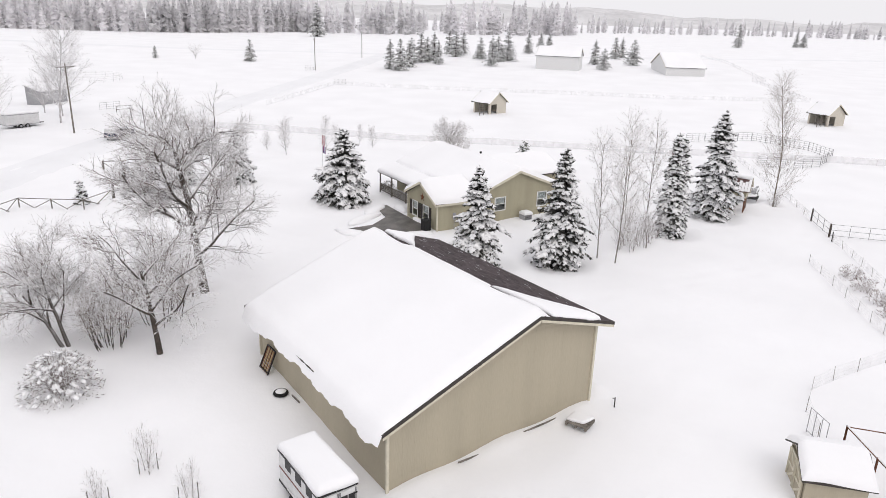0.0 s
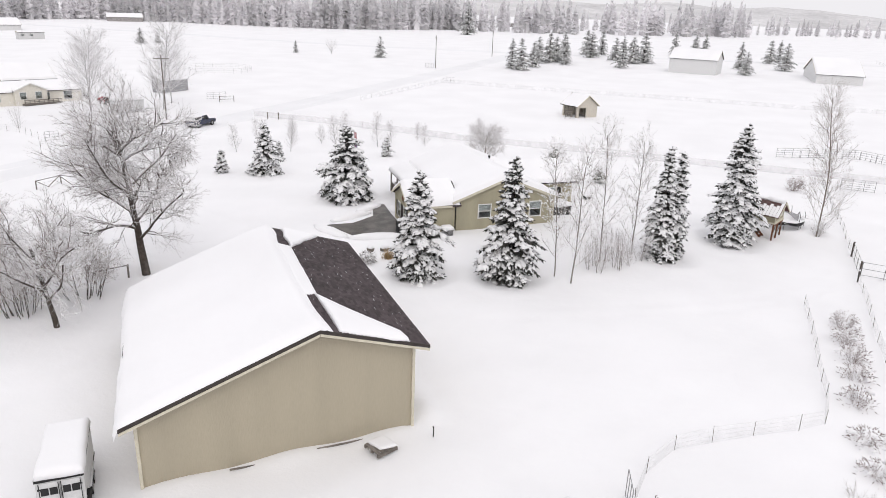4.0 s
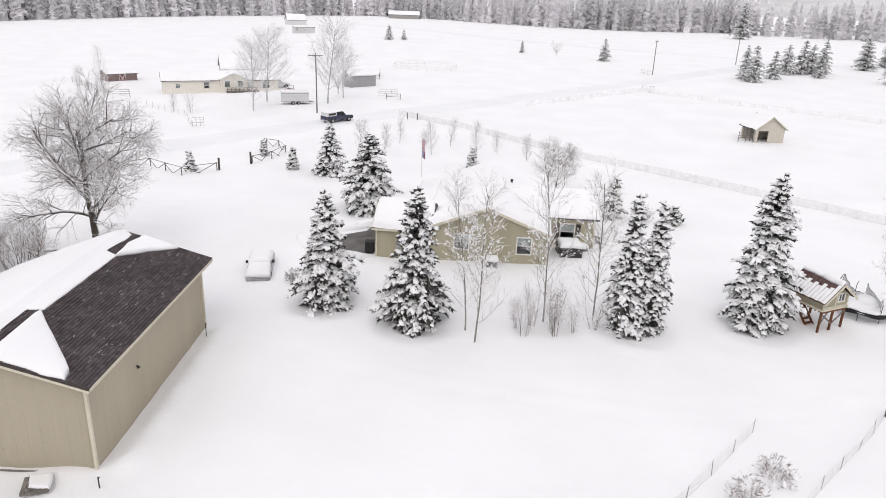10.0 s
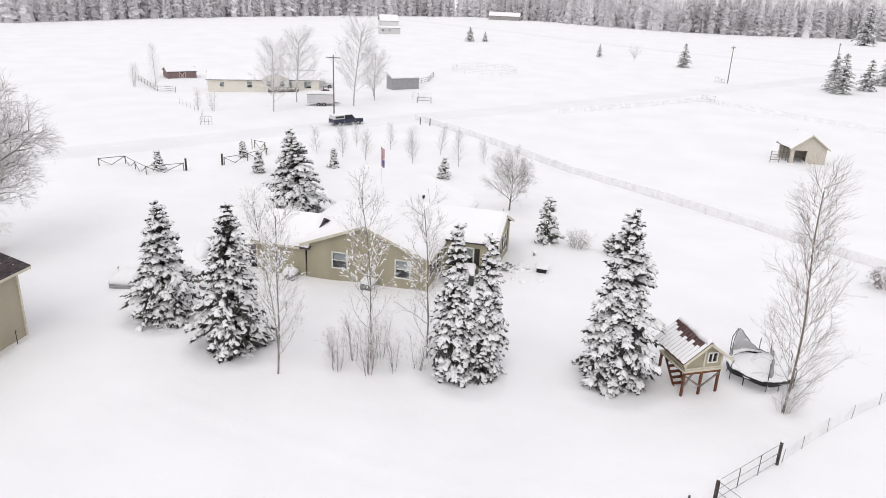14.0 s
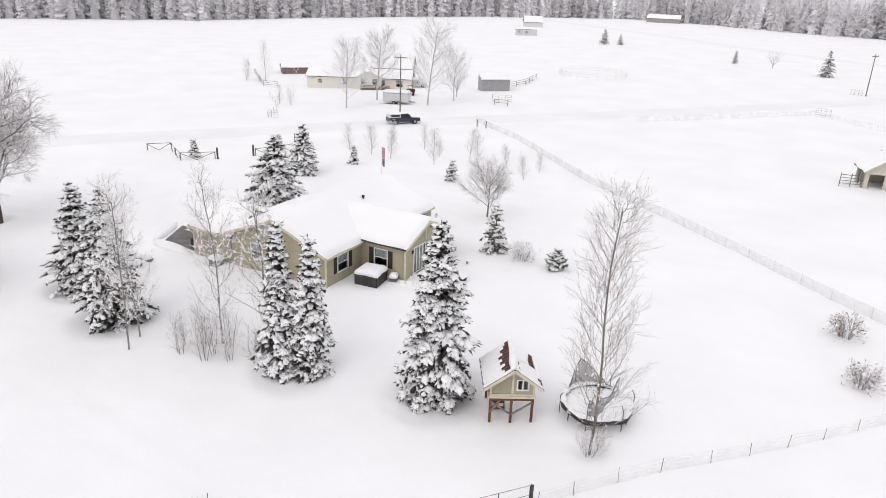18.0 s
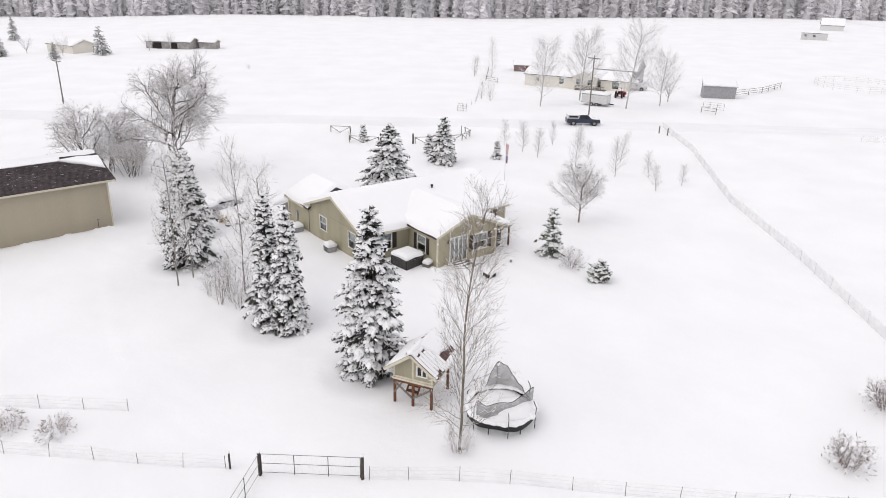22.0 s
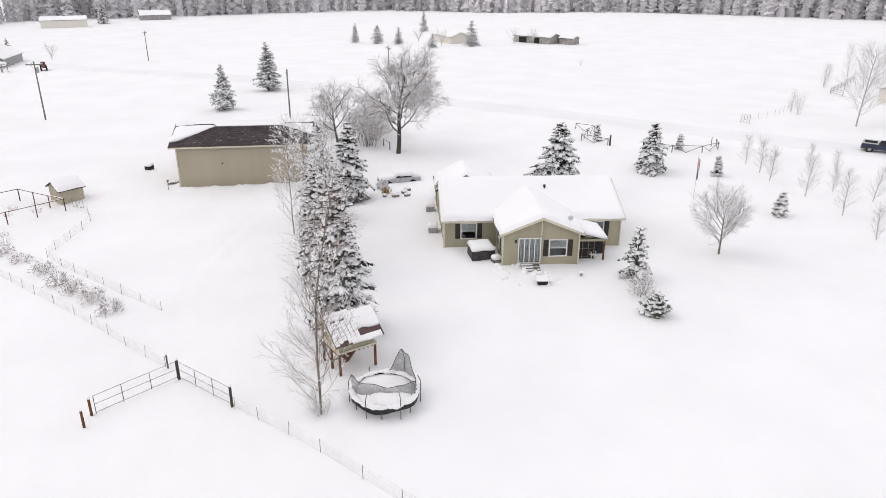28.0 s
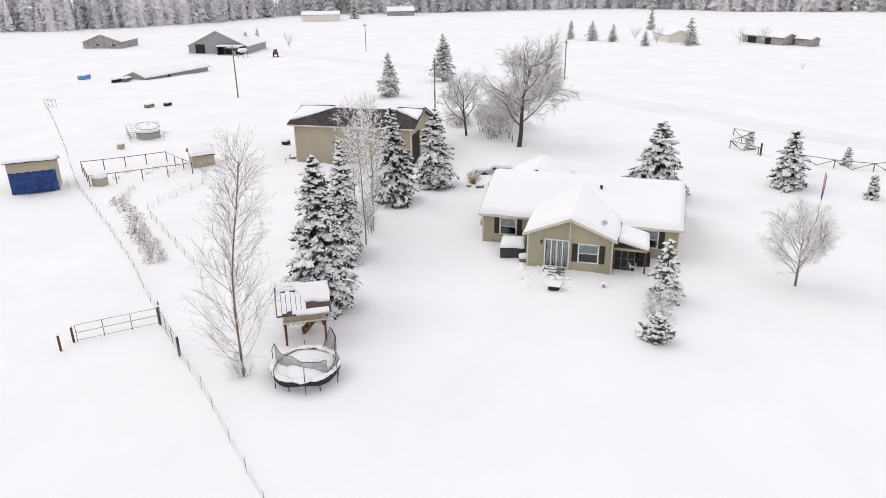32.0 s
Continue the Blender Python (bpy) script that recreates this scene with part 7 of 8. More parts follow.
for x, y, w, c in ((7.9, -15.1, 1.6, GREY_WOOD), (5.1, -14.4, 1.2, DARK), (3.9, 22.9, 1.0, DARK)):
    lb = thing("low_crate", on_ground(x, y, 25), "low dark crate half buried in snow", "crate", "half-buried crates")
    part("body", Geo().box(-w / 2, w / 2, -0.35, 0.35, -0.1, 0.5, bevel=0.02), c, lb)
    part("snow_cover", snow_cap([(-w / 2, -0.36, 0.5), (w / 2, -0.36, 0.5), (w / 2, 0.36, 0.5), (-w / 2, 0.36, 0.5)], 0.2, 12, 10, 0.15, 0.02, 3), SNOW, lb, smooth=True)
ct = thing("storage_container", on_ground(5.0, -63.0, -140), "far blue storage box with snow on top", "container")
part("body", Geo().box(0, 3.0, 0, 1.2, -0.2, 0.8, bevel=0.05), PALE_BLUE, ct)
part("snow_cover", snow_cap([(0, 0, 0.8), (3.0, 0, 0.8), (3.0, 1.2, 0.8), (0, 1.2, 0.8)], 0.3, 12, 10, 0.25, 0.02, 3), SNOW, ct, smooth=True)
rng = np.random.default_rng(9)
for k in range(7):
    x, y = 1.5 - 3.2 * k + rng.normal(0, 1), -54 - 2.2 * k + rng.normal(0, 2.5)
    j = thing("lumber_pile", on_ground(x, y, -130 + rng.normal(0, 12)), "snowed-in pile of dark boards and scrap", "pile", "yard piles")
    for z in range(3):
        part("board", Geo().box(-1.4, 1.4, -0.5 + 0.1 * z, 0.5 - 0.1 * z, 0.1 + 0.22 * z, 0.28 + 0.22 * z), GREY_WOOD if k % 2 else DARK, j)
    part("snow_cover", snow_cap([(-1.4, -0.5, 0.72), (1.4, -0.5, 0.72), (1.4, 0.5, 0.72), (-1.4, 0.5, 0.72)], 0.25, 12, 8, 0.2, 0.05, k), SNOW, j, smooth=True)

# beside the grey pole barn: a lean-to, a little roofed stand and a red tractor
lt = thing("lean_to_shed", on_ground(-45.2, -90.5, 310.1), "dark open lean-to shed with a snowy roof before the barn", "shed")
for x in (0.0, 2.3, 4.6, 6.9):
    part("post", Geo().box(x - 0.08, x + 0.08, -0.08, 0.08, -0.3, 2.2), GREY_WOOD, lt)
# walls coloured near black to put the lean-to's inner shade into them
part("wall", Geo().box(0, 6.9, -2.2, -2.1, -0.3, 2.2), DARK, lt)
for x in (0.0, 6.9):
    part("wall", Geo().box(x - 0.06, x + 0.06, -2.09, -0.09, -0.3, 2.2), DARK, lt)
part("roof", Geo().box(-0.3, 7.2, -2.4, 0.4, 2.2, 2.3), FASCIA, lt)
part("snow_cover", snow_cap([(-0.3, -2.4, 2.3), (7.2, -2.4, 2.3), (7.2, 0.4, 2.3), (-0.3, 0.4, 2.3)], 0.35, 20, 12, 0.3, 0.03, 15), SNOW, lt, smooth=True)
gzb = thing("roofed_stand", on_ground(-42.9, -84.1, 20), "small open stand with a snow-capped roof", "stand")
for x in (-0.9, 0.9):
    for y in (-0.9, 0.9):
        part("post", Geo().tube((x, y, -0.3), (x, y, 1.9), 0.07), GREY_WOOD, gzb)
part("roof", Geo().box(-1.3, 1.3, -1.3, 1.3, 1.9, 1.98), FASCIA, gzb)
g = Geo()
lumps(g, np.array([[0, 0, 1.98]]), np.array([[1.0, 0, 0]]), np.array([[1.45, 1.45, 0.6]]), np.random.default_rng(4), True, 0.04)
part("snow_cover", g, SNOW, gzb, smooth=True)
rt = thing("tractor", on_ground(-49.8, -78.2, 60), "small red tractor standing in deep snow", "tractor")
part("hood", Geo().box(0.1, 1.6, -0.35, 0.35, 0.7, 1.35, bevel=0.08), RED, rt)
part("cab", Geo().box(-0.9, 0.1, -0.5, 0.5, 0.8, 2.0, bevel=0.06), RED, rt)
for x, r in ((-0.5, 0.65), (1.2, 0.42)):
    for y in (-0.6, 0.6):
        part("wheel", Geo().tube((x, y - 0.14, r), (x, y + 0.14, r), r, r, 18), RUBBER, rt)
part("snow_cover", snow_cap([(-0.9, -0.5, 2.0), (0.1, -0.5, 2.0), (0.1, 0.5, 2.0), (-0.9, 0.5, 2.0)], 0.25, 12, 12, 0.2, 0.02, 3), SNOW, rt, smooth=True)

# ---- things of the yard ----
# raised playhouse
def build_playhouse():
    m = pose(30.05, 69.2, float(gz(30, 69.5)) - 0.12, 0, 0, 62.6) @ Matrix.Scale(0.92, 4)
    p = thing("playhouse", m, "green playhouse on stilts with a rust-brown snowy metal roof", "playhouse")
    W, D, F = 2.5, 2.3, 1.85
    for x in (0.05, W / 2, W - 0.05):
        for y in (0.06, D + 0.3):
            if x == W / 2 and y > 1:
                continue
            part("stilt", Geo().box(x - 0.07, x + 0.07, y - 0.07, y + 0.07, -0.4, F, bevel=0.01), WOOD, p, "red-brown stilt")
    for a, b in (((0.05, 0.9), (0.6, F - 0.1)), ((0.05 + 0.02, F - 0.25), (W / 2, 0.75)), ((W - 0.07, F - 0.25), (W / 2, 0.75))):
        part("brace", Geo().beam((a[0], 0.0, a[1]), (b[0], 0.0, b[1]), 0.05, 0.11), GREY_WOOD, p)
    part("deck", Geo().box(-0.1, W + 0.1, -0.08, D + 0.4, F, F + 0.14, bevel=0.01), TRIM, p)
    for k in range(9):
        y = -0.05 + k * 0.3
        part("joist", Geo().box(0.0, W, y, y + 0.05, F - 0.15, F - 0.002), WOOD, p)
    z0 = F + 0.144
    s = 0.95
    e = z0 + 0.95
    top = lambda x: e + (W / 2 - abs(x - W / 2)) * s * 0.78 - 0.08
    part("wall", placed(sided_wall(W, top, [(1.55, 2.1, z0 + 0.42, z0 + 0.97)], thick=0.08, board=W / 2, base=z0), pose(0, 0.03, 0)), SIDING_HOUSE, p)
    part("wall", placed(sided_wall(W, top, [], thick=0.08, board=W, base=z0), pose(W, D, 0, 0, 0, 180)), SIDING_HOUSE, p)
    part("wall", placed(sided_wall(D - 0.2, lambda x: e - 0.05, [], thick=0.08, board=2, base=z0), pose(0, D - 0.1, 0, 0, 0, -90)), SIDING_HOUSE, p)
    part("wall", placed(sided_wall(D - 0.2, lambda x: e - 0.05, [], thick=0.08, board=2, base=z0), pose(W, 0.12, 0, 0, 0, 90)), SIDING_HOUSE, p)
    window(p, pose(1.825, 0.03, z0 + 0.42), 0.55, 0.55, False, 2)
    for x0, x1 in ((-0.03, 0.09), (W / 2 - 0.06, W / 2 + 0.06), (W - 0.09, W + 0.03)):
        part("trim_board", Geo().box(x0, x1, -0.02, 0.012, z0, top(min(W, max(0, (x0 + x1) / 2))) - 0.03), TRIM, p)
    part("trim_board", Geo().box(-0.03, W + 0.03, -0.026, 0.01, z0, z0 + 0.12), TRIM, p)
    for sg, (a, c) in ((0, (-0.45, W / 2)), (1, (W / 2, W + 0.45))):
        za, zc = e + 0.02 + (W / 2 - abs(a - W / 2)) * s * 0.78, e + 0.02 + (W / 2 - abs(c - W / 2)) * s * 0.78
        roof = part("roof", slab(a, c, -0.4, D + 0.75, za, zc, zc, za, 0.04), ROOF_RED, p, "rust-brown metal roof")
        for k in range(12):
            y = -0.38 + k * (D + 1.1) / 11
            part("roof_rib", Geo().beam((a, y, za + 0.02), (c, y, zc + 0.02), 0.045, 0.04), ROOF_RED, roof)
        part("rake_board", Geo().beam((a, -0.43, za - 0.06), (c, -0.43, zc - 0.06), 0.03, 0.16), TRIM, p)
        # snow left between bare streaks
        at = lambda q, y: (a + (c - a) * q, y, za + (zc - za) * q + 0.03)
        if sg == 0:
            for k in range(11):
                y = -0.36 + k * (D + 1.1) / 11
                top_q = (0.96, 0.7, 0.62, 0.74, 0.6, 0.68, 0.58, 0.72, 0.66, 0.78, 0.84)[k]
                part("snow_streak", Geo().beam(at(0.01 + 0.02 * (k % 2), y + 0.15), at(top_q, y + 0.15), 0.285, 0.05, bevel=0.012), SNOW, p)
            part("snow_cover", snow_cap([at(0.86, -0.4), at(1.06, -0.4), at(1.06, 1.3), at(0.93, 1.3)], 0.26, 16, 24, 0.16, 0.07, 32), SNOW, p, smooth=True)
            part("snow_cover", snow_cap([at(0.92, 1.2), at(1.06, 1.2), at(1.06, D + 0.75), at(0.96, D + 0.75)], 0.14, 12, 24, 0.1, 0.04, 36), SNOW, p, smooth=True)
        else:
            for k in range(6):
                y = -0.36 + k * (D + 1.1) / 11
                part("snow_streak", Geo().beam(at(0.16 + 0.05 * (k % 2), y + 0.15), at(0.98 - 0.06 * (k % 3), y + 0.15), 0.285, 0.05, bevel=0.02), SNOW, p)
            part("snow_cover", snow_cap([at(-0.02, 0.5), at(0.62, 1.35), at(0.66, D + 0.75), at(-0.04, D + 0.75)], 0.2, 26, 30, 0.2, 0.07, 33), SNOW, p, smooth=True)
            part("snow_cover", snow_cap([at(-0.06, -0.4), at(0.2, -0.4), at(0.16, 0.9), at(-0.06, 0.9)], 0.14, 16, 20, 0.12, 0.05, 35), SNOW, p, smooth=True)
            part("snow_cover", snow_cap([at(0.86, 0.9), at(1.02, 0.9), at(1.02, D + 0.7), at(0.84, D + 0.7)], 0.1, 12, 26, 0.1, 0.07, 34), SNOW, p, smooth=True)
    for k in range(6):
        f = part("stair_tread", Geo().box(0.3, 1.0, D + 0.5 - 0.28 * k - 0.3, D + 0.5 - 0.28 * k - 0.05, F - 0.25 * (k + 1), F - 0.25 * (k + 1) + 0.05), WOOD, p)
    for x in (0.27, 1.03):
        part("stringer", Geo().beam((x, D + 0.4, F), (x, D - 1.2, 0.1), 0.05, 0.18), WOOD, p)


build_playhouse()


# trampoline with a sagging net
def net_material():
    m = bpy.data.materials.new("trampoline_net")
    m.use_nodes = True
    t = m.node_tree
    b = t.nodes["Principled BSDF"]
    b.inputs["Base Color"].default_value = (0.2, 0.2, 0.205, 1)
    b.inputs["Roughness"].default_value = 0.8
    n = t.nodes.new("ShaderNodeTexNoise")
    n.inputs["Scale"].default_value = 3.0
    r = t.nodes.new("ShaderNodeMapRange")
    r.inputs[1].default_value, r.inputs[2].default_value, r.inputs[3].default_value, r.inputs[4].default_value = 0.3, 0.7, 0.5, 0.8
    t.links.new(n.outputs[0], r.inputs[0])
    t.links.new(r.outputs[0], b.inputs["Alpha"])
    return m


def build_trampoline():
    R, Z = 1.85, 0.85
    tp = thing("trampoline", on_ground(31.9, 74.9, 0, 0.2), "round trampoline with a collapsed grey safety net, full of snow", "trampoline")
    n = 40
    ring = [(R * math.cos(k * 2 * math.pi / n), R * math.sin(k * 2 * math.pi / n), Z) for k in range(n + 1)]
    part("frame_ring", Geo().path(ring, 0.035), DARK_STEEL, tp)
    skirt = Geo().add([(R * 1.02 * math.cos(a), R * 1.02 * math.sin(a), z) for a in np.linspace(0, 2 * math.pi, n + 1) for z in (Z + 0.04, Z - 0.28 - 0.08 * math.sin(a * 5))],
                      [(2 * i, 2 * i + 1, 2 * i + 3, 2 * i + 2) for i in range(n)])
    part("pad_skirt", skirt, BLACK, tp, "black edge pad")
    part("mat", Geo().tube((0, 0, Z - 0.16), (0, 0, Z - 0.13), R * 0.96, R * 0.96, n), BLACK, tp)
    g = Geo()
    lumps(g, np.array([[0.0, 0.0, Z - 0.1], [0.3, 0.62, Z - 0.02]]), np.array([[1.0, 0, 0], [1.0, 0, 0]]), np.array([[R, R, 0.2], [1.2, 1.2, 0.34]]), np.random.default_rng(8), True, 0.05)
    part("snow", g, SNOW, tp, "deep snow on the mat", smooth=True)
    az = [178, 118, 58, 2, 305, 240]
    tall = [1.75, 1.0, 0.9, 0.8, 1.1, 0.5]
    for a, h in zip(az, tall):
        c, s = math.cos(radians(a)), math.sin(radians(a))
        pts = [(R * 1.06 * c, R * 1.06 * s, -0.3), (R * 1.06 * c, R * 1.06 * s, Z), (R * 1.07 * c, R * 1.07 * s, Z + h * 0.6), (R * (1.02 - 0.05 * h) * c, R * (1.02 - 0.05 * h) * s, Z + h)]
        part("pole", Geo().path(pts, 0.024, 7), DARK_STEEL, tp)
        part("leg", Geo().path([(R * 0.95 * math.cos(radians(a + 25)), R * 0.95 * math.sin(radians(a + 25)), Z), (R * 0.95 * math.cos(radians(a + 25)), R * 0.95 * math.sin(radians(a + 25)), -0.3)], 0.028, 7), DARK_STEEL, tp)
    nm = net_material()
    # one stretch still hangs from its tall pole like a sail
    m, rows, v = 40, 6, []
    for i in range(m + 1):
        a = 204 - 104 * i / m
        h = 0.12 + 1.6 * math.exp(-((a - 178) / (17 if a > 178 else 38)) ** 2) + 0.04 * math.sin(a * 0.4)
        for k in range(rows):
            q = k / (rows - 1)
            rr = R * (1.0 - 0.09 * q) + 0.04 * math.sin(a * 0.22 + 4 * q)
            v.append((rr * math.cos(radians(a)), rr * math.sin(radians(a)), Z + h * q))
    faces = [(i * rows + j, (i + 1) * rows + j, (i + 1) * rows + j + 1, i * rows + j + 1) for i in range(m) for j in range(rows - 1)]
    part("net", Geo().add(v, faces), nm, tp, "grey net hanging like a sail", smooth=True)
    part("net_edge", Geo().path([v[i * rows + rows - 1] for i in range(m + 1)], 0.018, 5), BLACK, tp, "dark hem of the net")
    # the rest has sunk across the mat
    p0, p1 = Vector((math.cos(radians(305)), math.sin(radians(305)), 0)) * R * 0.98, Vector((math.cos(radians(100)), math.sin(radians(100)), 0)) * R * 0.98
    v = []
    for i in range(m + 1):
        t = i / m
        c = p0.lerp(p1, t) + Vector((math.cos(radians(25)), math.sin(radians(25)), 0)) * (0.18 * math.sin(math.pi * t) + 0.05 * math.sin(t * 13))
        h = 0.62 + 0.45 * math.exp(-(t / 0.09) ** 2) + 0.3 * math.exp(-((1 - t) / 0.12) ** 2) - 0.12 * math.exp(-((t - 0.55) / 0.12) ** 2)
        for k in range(rows):
            q = k / (rows - 1)
            lean = 0.3 * (1 - q) ** 1.5 * math.sin(math.pi * t)
            v.append((c.x + lean * math.cos(radians(25)), c.y + lean * math.sin(radians(25)), Z + 0.03 + h * q))
    part("net", Geo().add(v, faces), nm, tp, "sunken grey net across the mat", smooth=True)
    part("net_edge", Geo().path([v[i * rows + rows - 1] for i in range(m + 1)], 0.018, 5), BLACK, tp)
    g = Geo()
    pts = np.array([(R * 0.97 * math.cos(a), R * 0.97 * math.sin(a), Z + 0.08) for a in np.linspace(0, 6.28, 34)[:-1]])
    lumps(g, pts, np.stack([-pts[:, 1], pts[:, 0], 0 * pts[:, 0]], -1), np.random.default_rng(7).uniform(0.7, 1.5, (33, 1)) * np.array([[0.26, 0.16, 0.09]]), np.random.default_rng(3), True, 0.1)
    tagged(part("rim_snow", g, SNOW, tp, smooth=True), kind="stuff")


build_trampoline()

HM = pose(10.72, 67.13, 0, 0, 0, 122)


def by_house(u, v, yaw=0, z=None):
    p = HM @ Vector((u, v, 0))
    return pose(p.x, p.y, float(gz(p.x, p.y)) if z is None else z, 0, 0, 122 + yaw)


hot = thing("hot_tub", by_house(2.9, -2.0, 8) @ Matrix.Scale(0.88, 4), "square grey hot tub with panelled sides and a snow cap", "hot tub")
for k, (x0, x1, y0, y1) in enumerate(((-1.05, 1.05, -1.05, -0.98), (-1.05, 1.05, 0.98, 1.05), (-1.05, -0.98, -0.975, 0.975), (0.98, 1.05, -0.975, 0.975))):
    part("side_panel", Geo().box(x0, x1, y0, y1, -0.3, 0.85), DARK, hot)
for s in (-1, 1):
    for x in np.arange(-0.9, 1.0, 0.2):
        part("slat", Geo().box(x - 0.085, x + 0.085, s * 1.06 - 0.012, s * 1.06 + 0.012, 0.0, 0.82), DARK_STEEL, hot)
        part("slat", Geo().box(s * 1.06 - 0.012, s * 1.06 + 0.012, x - 0.085, x + 0.085, 0.0, 0.82), DARK_STEEL, hot)
part("cover", Geo().box(-1.1, 1.1, -1.1, 1.1, 0.86, 0.98, bevel=0.03), BLACK, hot)
part("snow_cover", snow_cap([(-1.1, -1.1, 0.98), (1.1, -1.1, 0.98), (1.1, 1.1, 0.98), (-1.1, 1.1, 0.98)], 0.4, 20, 20, 0.35, 0.03, 2), SNOW, hot, smooth=True)
stp = thing("hot_tub_step", by_house(4.0, -3.3, 20), "snow-heaped step block beside the hot tub", "step")
part("body", Geo().box(-0.35, 0.35, -0.3, 0.3, -0.2, 0.35, bevel=0.02), GREY_WOOD, stp)
part("snow_cover", snow_cap([(-0.36, -0.31, 0.35), (0.36, -0.31, 0.35), (0.36, 0.31, 0.35), (-0.36, 0.31, 0.35)], 0.3, 12, 12, 0.25, 0.02, 3), SNOW, stp, smooth=True)
st = thing("door_steps", by_house(6.5, -4.9, 0), "low grey wooden steps at the patio door", "steps")
for k in range(3):
    part("tread", Geo().box(-0.75, 0.75, -0.45 + 0.28 * k, -0.2 + 0.28 * k, 0.0 + 0.1 * k, 0.06 + 0.1 * k), GREY_WOOD, st)
    part("snow", Geo().box(-0.7, 0.2, -0.43 + 0.28 * k, -0.22 + 0.28 * k, 0.06 + 0.1 * k, 0.12 + 0.1 * k, bevel=0.03), SNOW, st)
fp = thing("fire_pit", pose(13.4, 77.0, float(gz(13.4, 77.0)), 0, 0, 120), "small dark square fire pit capped with snow", "fire pit")
part("bowl", Geo().box(-0.38, 0.38, -0.38, 0.38, 0.0, 0.42, bevel=0.05), BLACK, fp)
for x in (-0.32, 0.32):
    for y in (-0.32, 0.32):
        part("leg", Geo().tube((x, y, -0.2), (x, y, 0.2), 0.03), BLACK, fp)
part("snow_cover", snow_cap([(-0.5, -0.5, 0.44), (0.5, -0.5, 0.44), (0.5, 0.5, 0.44), (-0.5, 0.5, 0.44)], 0.06, 12, 12, 0.1, 0.02, 3), SNOW, fp, smooth=True)
ch = thing("garden_chair", by_house(11.9, -3.0, 25), "white plastic garden chair under the side porch", "chair")
part("seat", Geo().box(-0.24, 0.24, -0.24, 0.22, 0.38, 0.43, bevel=0.02), WHITE, ch)
part("backrest", Geo().box(-0.24, 0.24, 0.2, 0.25, 0.43, 0.9, bevel=0.02), WHITE, ch)
for x in (-0.22, 0.22):
    part("armrest", Geo().box(x - 0.03, x + 0.03, -0.22, 0.22, 0.62, 0.66, bevel=0.01), WHITE, ch)
    for y in (-0.2, 0.2):
        part("leg", Geo().tube((x, y, -0.1), (x, y, 0.62), 0.025), WHITE, ch)
gr = thing("barbecue_grill", by_house(12.6, -1.6, 10), "dark covered barbecue grill under the side porch", "grill")
part("cart", Geo().box(-0.5, 0.5, -0.3, 0.3, -0.1, 0.8, bevel=0.03), BLACK, gr)
part("hood", Geo().prism([(-0.45, 0.81), (0.45, 0.81), (0.45, 1.0), (0.3, 1.2), (-0.3, 1.2), (-0.45, 1.0)], (-0.28, 0.28)), DARK, gr)
bin_ = thing("rubbish_bin", by_house(0.75, 14.2, 5), "dark wheeled rubbish bin at the garage corner", "bin")
part("body", Geo().box(-0.32, 0.32, -0.36, 0.36, -0.1, 1.0, bevel=0.04), BLACK, bin_)
part("lid", Geo().box(-0.34, 0.34, -0.38, 0.38, 1.0, 1.07, bevel=0.02), BLACK, bin_)
for y in (10.4, 4.2):
    ac = thing("air_conditioner", by_house(-0.75, y, 0), "grey air conditioner unit with a snow cap by the wall", "air conditioner", "units by the south wall")
    part("cabinet", Geo().box(-0.4, 0.4, -0.45, 0.45, -0.2, 0.55, bevel=0.03), GREY_METAL, ac)
    for k in range(6):
        part("louvre", Geo().box(-0.415, -0.4, -0.4, 0.4, 0.0 + 0.085 * k, 0.04 + 0.085 * k), DARK_STEEL, ac)
    part("snow_cover", snow_cap([(-0.43, -0.48, 0.55), (0.43, -0.48, 0.55), (0.43, 0.48, 0.55), (-0.43, 0.48, 0.55)], 0.3, 12, 12, 0.25, 0.02, 3), SNOW, ac, smooth=True)
for u, v in ((13.9, -6.3), (10.2, -6.4)):
    gl = thing("garden_lantern", by_house(u, v, 0), "small snow-capped garden ornament", "ornament", "garden ornaments")
    part("body", Geo().tube((0, 0, -0.1), (0, 0, 0.35), 0.12, 0.09, 10), GREY_METAL, gl)
    part("cap", Geo().tube((0, 0, 0.35), (0, 0, 0.47), 0.2, 0.05, 10), SNOW, gl)
dr = Geo()
dp = [(-8.6, 60.2), (-5.2, 58.2), (-1.3, 60.0), (-1.6, 61.2), (-3.9, 64.6), (-5.9, 68.0), (-6.9, 67.4), (-5.6, 64.0), (-6.6, 61.4)]
dr.add([(x, y, float(gz(x, y)) + 0.1) for x, y in dp] + [(x, y, float(gz(x, y)) - 0.3) for x, y in dp], [tuple(range(9)), tuple(range(17, 8, -1))] + [(i, 9 + i, 9 + (i + 1) % 9, (i + 1) % 9) for i in range(9)])
tagged(part("driveway", dr, CONCRETE, None), "wet dark concrete driveway swept clear of snow", "driveway", kind="structure")
# snow banks round the swept drive
for k, (x, y, a, l) in enumerate(((-7.6, 58.6, -30, 2.4), (-3.2, 58.4, 25, 2.6), (-7.6, 63.2, 55, 2.2), (-6.9, 66.2, 62, 1.6), (-2.2, 62.9, 122, 1.4), (-4.4, 66.6, 118, 1.2))):
    g = Geo()
    lumps(g, np.array([[0.0, 0, 0.05]]), np.array([[1.0, 0, 0]]), np.array([[l, 0.65, 0.38]]), np.random.default_rng(k), True, 0.06)
    b = part("snow_bank", g, SNOW, None, smooth=True)
    b.matrix_world = on_ground(x, y, a)
    tagged(b, "shovelled snow bank beside the driveway", "snow bank", "snow banks")

